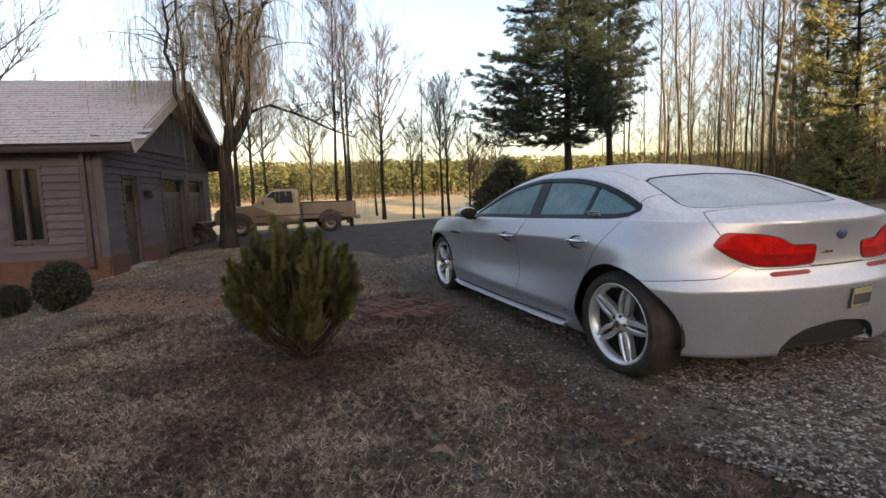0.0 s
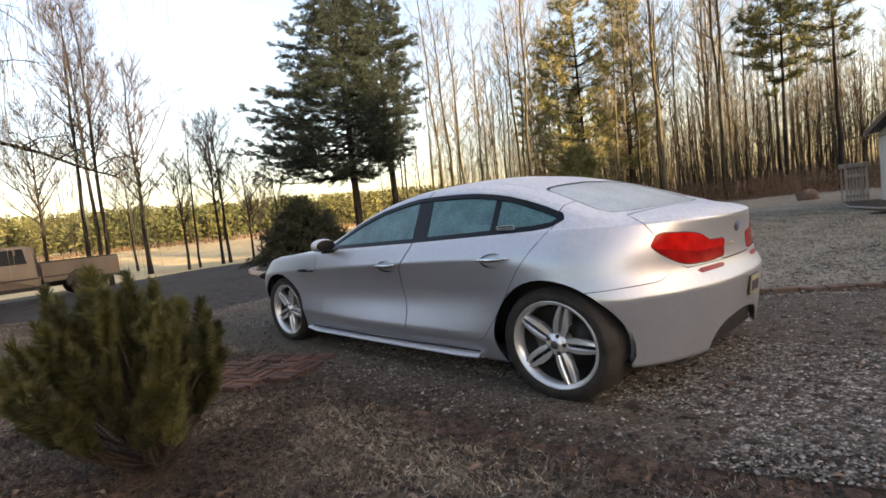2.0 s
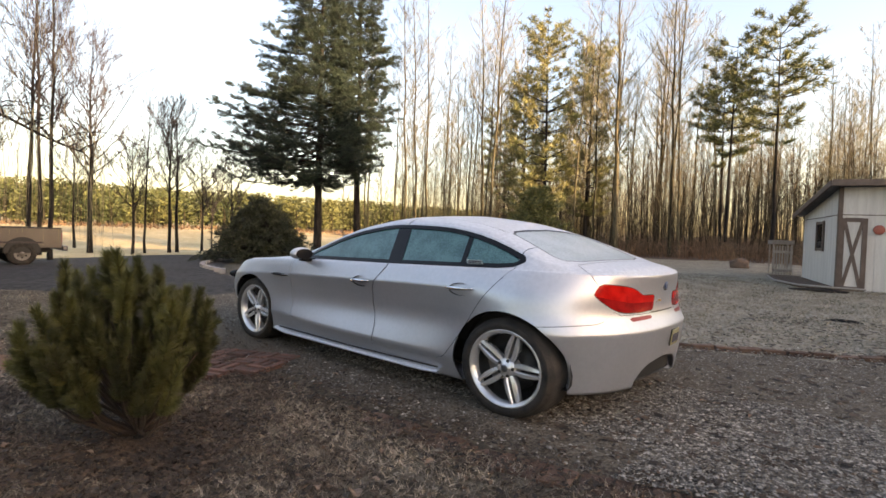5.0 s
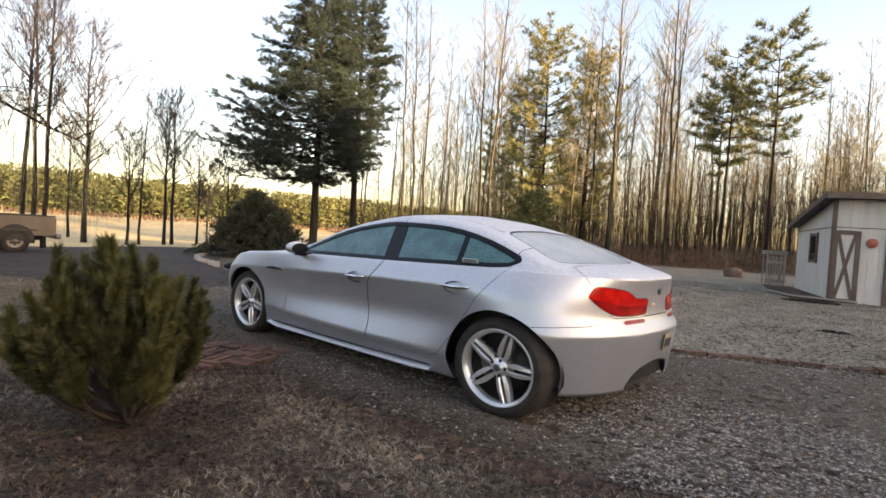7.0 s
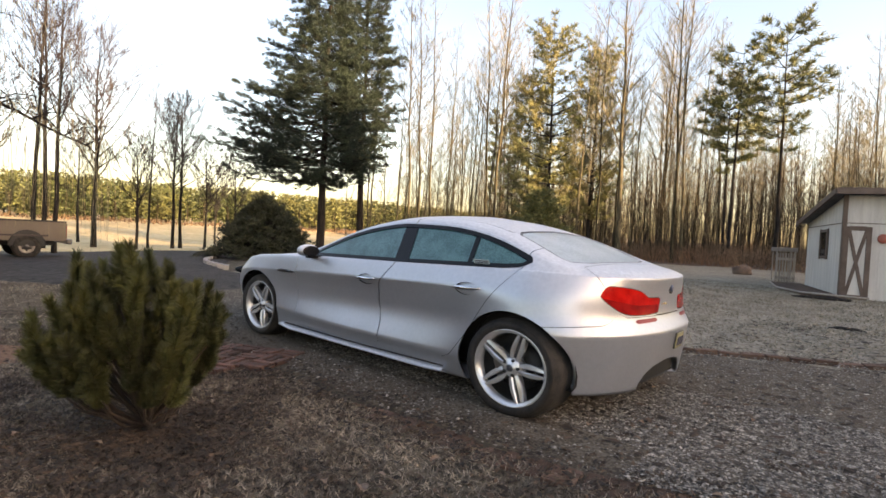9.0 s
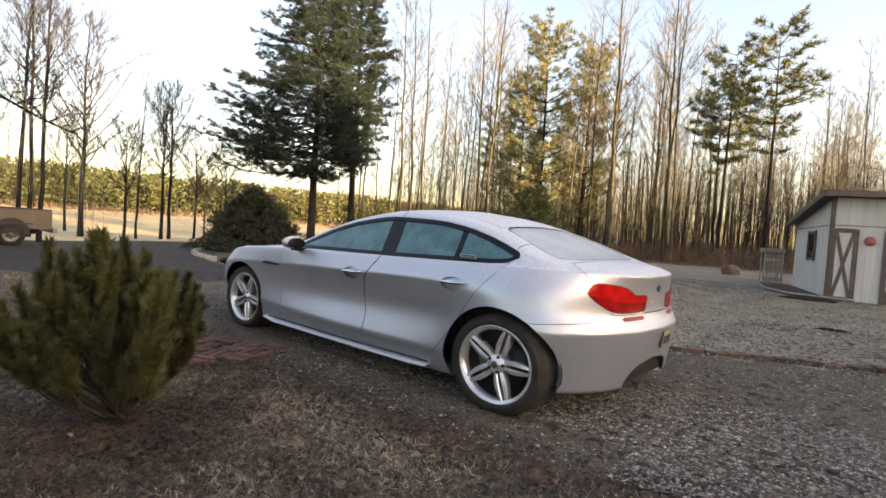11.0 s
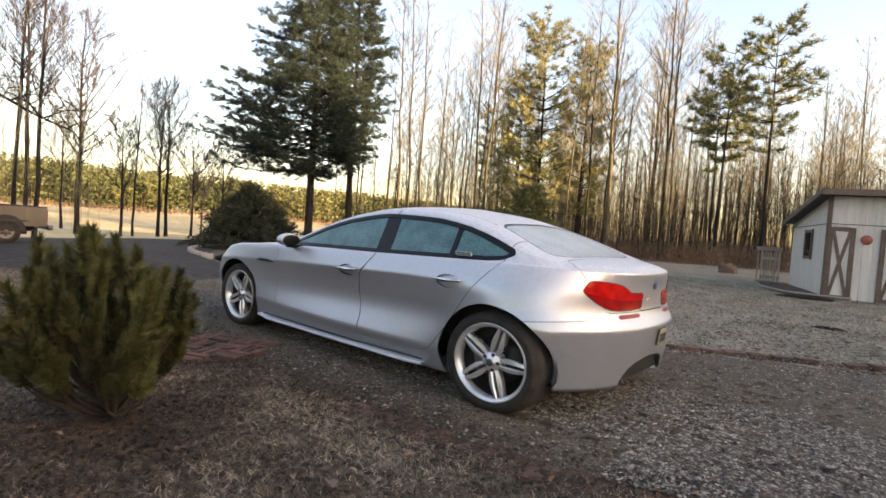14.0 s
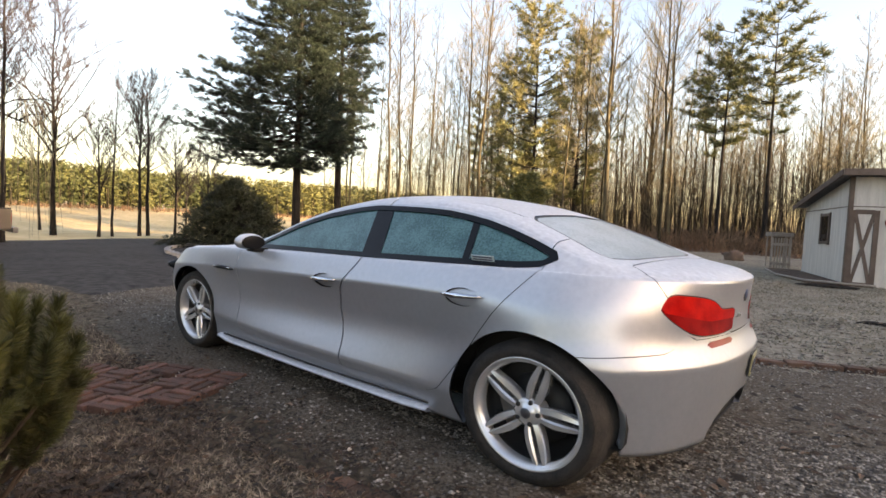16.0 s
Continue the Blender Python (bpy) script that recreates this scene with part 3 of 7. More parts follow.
    # lower rear: dark diffuser and tailpipe cut-out
    diff = inside([(1.66, 0.10), (1.70, 0.26), (1.77, 0.325), (1.87, 0.368), (2.05, 0.392), (3.0, 0.40), (3.0, 0.10)])
    diffuser, rest = sh.cut(rest, lambda v: np.where(v[:, 0] > 1.93, diff(h(v), v[:, 2]), 1.0))
    # panels with recessed gaps
    gaps = []

    def panel(faces, field, w=0.0021):
        inner, other = sh.cut(faces, field, -w)
        gap, outer = sh.cut(other, field, w)
        gaps.extend(gap)
        return inner, outer

    sheet = lambda f: (lambda v: np.where((v[:, 1] > 0.5) & (v[:, 2] < 1.4), f(v[:, 0], v[:, 2]), 1.0))
    fdoor = inside([(-0.80, 0.90), (-0.805, 0.62), (-0.775, 0.34), (-0.70, 0.285), (0.25, 0.275), (0.325, 0.29), (0.315, 0.45), (0.265, 0.62), (0.29, 0.76), (0.41, 0.94), (0.40, 1.5), (-0.80, 1.5)])
    rdoor = inside([(0.33, 0.288), (0.95, 0.30), (1.03, 0.335), (1.14, 0.50), (1.32, 0.78), (1.485, 1.0), (1.45, 1.5), (0.405, 1.5), (0.415, 0.94), (0.296, 0.76), (0.271, 0.62), (0.321, 0.45)])
    front_door, rest = panel(rest, sheet(fdoor))
    rear_door, rest = panel(rest, sheet(rdoor))
    def boot(v):
        left = np.where(v[:, 2] > 0.85, 1.297 - 0.90 * (v[:, 2] - 0.926), 1.87) - h(v)
        f = np.maximum(np.maximum(0.726 - v[:, 2], left), 1.765 - v[:, 0])
        return np.where(v[:, 0] > 1.7, f, 1.0)
    cups = []
    for hx, hz in ((0.16, 0.795), (1.15, 0.833)):
        cup = lambda v, hx=hx, hz=hz: np.where(v[:, 1] > 0.6, (np.hypot((v[:, 0] - hx) / 0.095, (v[:, 2] - hz) / 0.045) - 1) * 0.045, 1.0)
        a, front_door = sh.cut(front_door, cup)
        b, rear_door = sh.cut(rear_door, cup)
        cups.append(a + b)
    trunk_lid, rest = panel(rest, boot, 0.0035)
    bump = inside([(0.75, 0.02), (0.77, 0.652), (1.06, 0.667), (1.29, 0.677), (1.36, 0.698), (1.45, 0.750), (1.52, 0.722), (3.6, 0.722), (3.6, 0.02)])
    bumper, rest = panel(rest, lambda v: np.where(v[:, 0] > 1.65, bump(h(v), v[:, 2]), 1.0), 0.0022)
    bonnet = inside([(-0.92, -0.2), (-0.90, 0.74), (-1.4, 0.745), (-1.95, 0.60), (-2.05, -0.2)])
    hood, rest = panel(rest, lambda v: np.where((v[:, 2] > 0.70) & (v[:, 0] < -0.7), bonnet(v[:, 0], v[:, 1]), 1.0))
    roof, rest = sh.cut(rest, lambda v: np.where((v[:, 2] > 1.0) & (v[:, 1] < head_y(v[:, 0]) + 0.02), np.abs(v[:, 0] - 0.65) - 0.95, 1.0))
    quarter, front_rest = sh.cut(rest, lambda v: 0.3 - v[:, 0])
    P = M["paint"]
    part("roof", sh.mesh("roof", roof, P, both=True), car, "frost-covered silver roof")
    part("hood", sh.mesh("hood", hood, P, both=True), car)
    part("trunk_lid", sh.mesh("trunk_lid", trunk_lid, P, both=True), car, "frosted trunk lid with a raised lip")
    part("rear_bumper", sh.mesh("rear_bumper", bumper, P, both=True, lip=0.066), car)
    part("diffuser", sh.mesh("diffuser", diffuser, M["black"], both=True, push=-0.035), car, "black lower bumper insert")
    part("windscreen", sh.mesh("windscreen", screen_zone, M["car_glass"], both=True, push=-0.004), car)
    part("rear_window", sh.mesh("rear_window", back_glass, M["rear_glass"], both=True, push=-0.004), car, "rear window covered with frost")
    part("rear_window_seal", sh.mesh("rear_window_seal", back_frame, M["gloss_black"], both=True, push=-0.003), car)
    part("panel_gap", sh.mesh("panel_gap", gaps, M["gap"], both=True, push=-0.007), car)
    for side in (-1, 1):
        part("rear_quarter", sh.mesh("rear_quarter", quarter, P, side, lip=0.012), car)
        part("front_fender", sh.mesh("front_fender", front_rest, P, side, lip=0.012), car)
        fd = part("front_door", sh.mesh("front_door", front_door, P, side), car)
        rd = part("rear_door", sh.mesh("rear_door", rear_door, P, side), car)
        part("front_side_window", sh.mesh("front_side_window", front_glass, M["car_glass"], side, push=-0.006), fd, "front side window misted with frost")
        part("rear_side_window", sh.mesh("rear_side_window", rear_glass, M["car_glass"], side, push=-0.006), rd, "rear side window misted with frost")
        part("quarter_window", sh.mesh("quarter_window", quarter_glass, M["car_glass"], side, push=-0.006), rd, "rear quarter window misted with frost")
        part("window_frame", sh.mesh("window_frame", frame_zone, M["gloss_black"], side, push=0.002), car, "gloss black window surround")
        part("door_pillar", sh.mesh("door_pillar", in_post, M["gloss_black"], side, push=-0.002), car, "gloss black pillar")
        part("window_bar", sh.mesh("window_bar", in_post2, M["gloss_black"], side, push=-0.002), rd)
        tl = part("tail_lamp", sh.mesh("tail_lamp", lamp_rim, M["black"], side, push=-0.004), car, "red wrap-round tail lamp")
        part("upper_lens", sh.mesh("upper_lens", upper_lens, M["red_lens"], side, push=0.004, lip=0.012), tl)
        part("lower_lens", sh.mesh("lower_lens", lower_lens, M["red_dark"], side, push=0.002, lip=0.012), tl)
        part("reflector", sh.mesh("reflector", reflector, M["red_deep"], side, push=0.002), car, "dark red bumper reflector")
        # door handles on a dished backing
        for hx, hz, owner in ((0.16, 0.800, fd), (1.15, 0.838, rd)):
            i = int(np.argmin(np.hypot(sh.v[:, 0] - hx, sh.v[:, 2] - hz) + (sh.v[:, 1] < 0.5)))
            hy = side * (sh.v[i, 1] + 0.004)
            vs, fs = [], []
            steps = 14
            pts = [Vector((hx - 0.115 + 0.23 * k / steps, hy + side * (0.030 * math.sin(math.pi * k / steps) ** 0.6), hz + 0.010 * (k / steps))) for k in range(steps + 1)]
            tube(vs, fs, pts, [0.004 + 0.010 * math.sin(math.pi * k / steps) ** 0.7 for k in range(steps + 1)], 8)
            part("handle_cup", sh.mesh("handle_cup", cups[0 if hx < 1 else 1], M["paint"], side, push=-0.014), owner)
            part("door_handle", mesh_of("door_handle", vs, fs, M["chrome"], True), owner, "chrome-edged door handle")
        # narrow pale sticker low on the quarter window
        st = part("window_sticker", bm_mesh("window_sticker", box(0.13, 0.003, 0.030, 0.0), M["sticker"]), rd, "pale sticker with plain bars", pose(1.19, side * 0.842, 1.028, side * -19, -1, side * 3))
        for bz in (-0.007, 0.006):
            part("sticker_bar", bm_mesh("sticker_bar", box(0.11, 0.002, 0.006, 0.0, (0, side * 0.0025, bz)), M["plate_ink"]), st)
        # mirror
        bm = bmesh.new()
        bmesh.ops.create_uvsphere(bm, u_segments=24, v_segments=14, radius=1.0, matrix=pose(-0.565, side * 0.965, 0.985) @ Matrix.Diagonal((0.075, 0.098, 0.062, 1)))
        for v in bm.verts:
            if v.co.x > -0.525:
                v.co.x = -0.525 + (v.co.x + 0.525) * 0.15
            if v.co.z < 0.945:
                v.co.z = 0.945 + (v.co.z - 0.945) * 0.5
        mi = part("side_mirror", bm_mesh("side_mirror", bm, P, True), car)
        bm = bmesh.new()
        bmesh.ops.create_uvsphere(bm, u_segments=20, v_segments=10, radius=1.0, matrix=pose(-0.516, side * 0.965, 0.985) @ Matrix.Diagonal((0.006, 0.082, 0.050, 1)))
        part("mirror_glass", bm_mesh("mirror_glass", bm, M["gloss_black"], True), mi, "black mirror face")
        part("mirror_arm", bm_mesh("mirror_arm", box(0.09, 0.12, 0.03, 0.01, (-0.57, side * 0.90, 0.93)), M["gloss_black"]), mi)
        # fender vent and side skirt
        vs, fs = [], []
        tube(vs, fs, [(-1.10, side * 0.928, 0.752), (-1.03, side * 0.934, 0.760), (-0.90, side * 0.934, 0.760), (-0.83, side * 0.930, 0.756)], [0.004, 0.016, 0.014, 0.004], 8)
        part("fender_vent", mesh_of("fender_vent", vs, fs, M["gloss_black"], True), car, "black vent with chrome strip")
        vs, fs = [], []
        tube(vs, fs, [(-1.07, side * 0.943, 0.764), (-0.84, side * 0.943, 0.764)], [0.0035, 0.0035], 6)
        part("vent_strip", mesh_of("vent_strip", vs, fs, M["chrome"], True), car)
        bm = bmesh.new()
        prof = [(0.86, 0.166), (0.908, 0.169), (0.926, 0.178), (0.920, 0.188), (0.902, 0.194), (0.86, 0.197)]
        ring = [[bm.verts.new((sx, side * (py + (0.0 if abs(sx) < 1 else -0.01)), pz + lift)) for py, pz in prof] for sx, lift in ((-1.06, 0.02), (-0.9, 0.0), (0.0, 0.0), (0.80, 0.004), (0.96, 0.014))]
        for a, b in zip(ring, ring[1:]):
            for i in range(len(prof) - 1):
                bm.faces.new((a[i], a[i + 1], b[i + 1], b[i]))
        part("side_skirt", bm_mesh("side_skirt", bm, P, True), car)
        # black tube drawn as the shadow line between doors and skirt
        vs, fs = [], []
        tube(vs, fs, [(-1.0, side * 0.890, 0.222), (0.0, side * 0.900, 0.218), (0.95, side * 0.894, 0.226)], [0.007, 0.007, 0.005], 6)
        part("sill_seal", mesh_of("sill_seal", vs, fs, M["black"], True), car, "black strip standing in for the shaded seam above the sill")
        # exhaust end
        vs, fs = lathe([(0.036, 0.0), (0.045, 0.0), (0.045, 0.12), (0.036, 0.12), (0.034, 0.0)], 20)
        part("exhaust_tip", mesh_of("exhaust_tip", vs, fs, M["black"], True), car, "dark exhaust tip", pose(1.95, side * 0.45, 0.36, 0, 0, 90))
        # head lamp
        bm = bmesh.new()
        bmesh.ops.create_uvsphere(bm, u_segments=16, v_segments=10, radius=1, matrix=pose(-2.04, side * 0.70, 0.66, 0, 0, side * -48) @ Matrix.Diagonal((0.15, 0.02, 0.05, 1)))
        part("head_lamp", bm_mesh("head_lamp", bm, M["dark_glass"], True), car)
    # number plate with bars, badges
    pl = part("number_plate", bm_mesh("number_plate", box(0.012, 0.15, 0.115, 0.004), M["plate"]), car, "yellow number plate", pose(2.122, 0.12, 0.520, 0, 6, 4))
    for k in range(6):
        part("plate_bar", bm_mesh("plate_bar", box(0.003, 0.015, 0.062, 0, (0.0075, -0.060 + 0.024 * k, -0.005)), M["plate_ink"]), pl)
    part("plate_frame", bm_mesh("plate_frame", box(0.008, 0.158, 0.123, 0.004, (-0.004, 0, 0)), M["gap"]), pl)
    vs, fs = lathe([(0.0, 0.008), (0.030, 0.008), (0.032, 0.006), (0.041, 0.006), (0.042, 0.0)], 28)
    bd = part("trunk_badge", mesh_of("trunk_badge", vs, fs, M["chrome"], True), car, "round chrome badge", pose(2.088, 0, 0.905, 0, -9, -90))
    vs, fs = lathe([(0.0, 0.0), (0.028, 0.0), (0.028, -0.002)], 24)
    part("badge_disc", mesh_of("badge_disc", vs, fs, M["blue"], True), bd, "", pose(0, 0.0105, 0))
    part("model_badge", bm_mesh("model_badge", box(0.006, 0.09, 0.018, 0.002), M["chrome"]), car, "plain chrome bar", pose(2.082, -0.10, 0.80, 0, -6, -6))
    # floor pan and wheel wells so that nothing is seen through
    part("underbody", bm_mesh("underbody", box(3.5, 1.25, 0.12, 0.03, (-0.05, 0, 0.27)), M["black"]), car)
    part("cabin_floor", bm_mesh("cabin_floor", box(2.9, 1.55, 0.45, 0.12, (0.35, 0, 0.55)), M["black"]), car)
    for wx in (-1.484, 1.484):
        for side in (-1, 1):
            vs, fs = lathe([(0.385, 0.0), (0.39, -0.33), (0.05, -0.33)], 36)
            vs = [(a, b, max(c, -0.10)) for a, b, c in vs]
            part("wheel_well", mesh_of("wheel_well", vs, fs, M["black"], True), car, "", pose(wx, side * (0.80 if wx > 0 else 0.85), 0.35, 0, 0, 0 if side > 0 else 180))
    wheel(car)
    return car


def wheel(car):
    """Five double-spoke alloy wheels' makings: shared meshes, one wheel on each corner."""
    R = 0.335
    rt = 0.260
    tyre = lathe([(rt - 0.006, 0.005), (rt + 0.012, 0.016), (rt + 0.050, 0.022), (R - 0.028, 0.016), (R - 0.008, 0.0), (R, -0.03), (R, -0.20), (R - 0.02, -0.235), (rt, -0.22)], 72)
    rim = lathe([(rt - 0.012, 0.004), (rt - 0.004, 0.012), (rt + 0.004, 0.006), (rt + 0.002, -0.002), (rt - 0.014, -0.012), (rt - 0.024, -0.03), (rt - 0.028, -0.05)], 72)
    lip = lathe([(rt - 0.030, -0.020), (rt - 0.022, 0.0), (rt - 0.012, 0.004)], 72)
    hub = lathe([(0.0, -0.002), (0.030, -0.002), (0.034, -0.008), (0.050, -0.011), (0.064, -0.016), (0.068, -0.030), (0.070, -0.08)], 40)
    cap = lathe([(0.0, 0.006), (0.022, 0.005), (0.025, 0.002)], 28)
    # disc and barrel are black, so shade behind the spokes is in their colour
    disc = lathe([(0.06, -0.10), (0.165, -0.10), (0.165, -0.12), (0.06, -0.12)], 48)
    barrel = lathe([(rt - 0.028, -0.05), (rt - 0.034, -0.13), (0.02, -0.14)], 40)
    me = {k: mesh_of(k, *v, M[m], True) for k, v, m in (("tyre", tyre, "rubber"), ("rim", rim, "alloy"), ("rim_lip", lip, "alloy"), ("hub", hub, "alloy"), ("hub_cap", cap, "cap"), ("brake_disc", disc, "black"), ("barrel_back", barrel, "black"))}
    # one blade of a double spoke: thick, tapering, dished
    bm = bmesh.new()
    rings = []
    for t in np.linspace(0, 1, 9):
        r = 0.030 + (rt - 0.016 - 0.030) * t
        wide = 0.0095 + 0.0085 * math.sin(math.pi * t ** 0.9)
        off = 0.012 + 0.013 * math.sin(math.pi * t ** 0.8) + 0.006 * t
        fy = -0.018 + 0.014 * t + 0.006 * math.sin(math.pi * t)
        rings.append([bm.verts.new((off + wide * a, fy + b, r)) for a, b in ((-1.0, -0.008), (-0.55, 0.0), (0.75, -0.004), (1.0, -0.012), (0.7, -0.050), (-0.8, -0.050))])
    for a, b in zip(rings, rings[1:]):
        for i in range(6):
            bm.faces.new((a[i], a[(i + 1) % 6], b[(i + 1) % 6], b[i]))
    blade = bm_mesh("spoke_blade", bm, M["alloy"])
    bolt = mesh_of("wheel_bolt", *lathe([(0.0, -0.002), (0.009, -0.002), (0.011, -0.006), (0.011, -0.03)], 12), M["black"], True)
    cal = bm_mesh("brake_caliper", box(0.07, 0.07, 0.15, 0.015, (0.135, -0.11, 0)), M["steel"])
    for wx, wy in ((-1.484, 0.868), (1.484, 0.895)):
        for side in (-1, 1):
            w = new("wheel", me["rim"])
            w.parent = car
            w.matrix_basis = pose(wx, side * wy, R, 0, 0, 0 if side > 0 else 180)
            w["label"] = "five-spoke silver alloy wheel"
            for k, mm in me.items():
                if k != "rim":
                    part(k, mm, w)
            part("brake_caliper", cal, w, "", pose(0, 0, 0, 0, 20, 0))
            turn0 = 19 if wx > 0 else 10
            for k in range(5):
                for flip in (1, -1):
                    part("spoke_blade", blade, w, "", pose(0, 0, 0, 0, 180 + turn0 + 72 * k, 0) @ Matrix.Diagonal((flip, 1, 1, 1)))
                part("wheel_bolt", bolt, w, "", pose(0, 0, 0, 0, 36 + turn0 + 72 * k, 0) @ pose(0, -0.002, 0.052))


CAR_TALL = 0.89
build_car()

# ---- garage house: local x along the garage front, y inward ----
HOUSE = Matrix.Translation((-8.18, -5.58, -0.325)) @ Matrix(((-0.9884, -0.1520, 0, 0), (0.1520, -0.9884, 0, 0), (0, 0, 1, 0), (0, 0, 0, 1)))
HW, HD, HH, APEX = 8.5, 9.5, 2.70, 4.62


def wall_cut(w, h, holes, thick=0.15):
    """An upright wall in x and z with openings cut through: verts of a bmesh made of blocks round the holes."""
    bm = bmesh.new()
    xs = sorted({0, w, *[q for a, b, c, d in holes for q in (a, b)]})
    zs = sorted({0, h, *[q for a, b, c, d in holes for q in (c, d)]})
    for x0, x1 in zip(xs, xs[1:]):
        run = None
        for z0, z1 in zip(zs, zs[1:]):
            cx, cz = (x0 + x1) / 2, (z0 + z1) / 2
            solid = not any(a < cx < b and c < cz < d for a, b, c, d in holes)
            if solid:
                run = (run[0], z1) if run else (z0, z1)
            if (not solid or z1 == zs[-1]) and run:
                box(x1 - x0, thick, run[1] - run[0], 0, ((x0 + x1) / 2, thick / 2, (run[0] + run[1]) / 2), bm)
                run = None
    bmesh.ops.remove_doubles(bm, verts=bm.verts, dist=1e-4)
    return bm


def lap_boards(parent, x0, x1, z0, z1, holes, m, step=0.15):
    """Lapped siding boards, each a tilted strip, broken by the openings."""
    z = z0
    while z < z1 - 0.02:
        h = min(step, z1 - z)
        cuts = [(a, b) for a, b, c, d in holes if c < z + h * 0.5 < d]
        spans, at = [], x0
        for a, b in sorted(cuts):
            if a > at:
                spans.append((at, a))
            at = max(at, b)
        if at < x1:
            spans.append((at, x1))
        for a, b in spans:
            w = b - a
            vs = [(a, -0.052, z), (b, -0.052, z), (b, -0.006, z + h + 0.015), (a, -0.006, z + h + 0.015), (a, 0, z), (b, 0, z), (b, 0, z + h + 0.015), (a, 0, z + h + 0.015)]
            fs = [(0, 1, 2, 3), (4, 0, 3, 7), (1, 5, 6, 2), (3, 2, 6, 7), (4, 5, 1, 0)]
            part("siding_board", mesh_of("siding_board", vs, fs, M["siding"]), parent, "", m)
        z += step


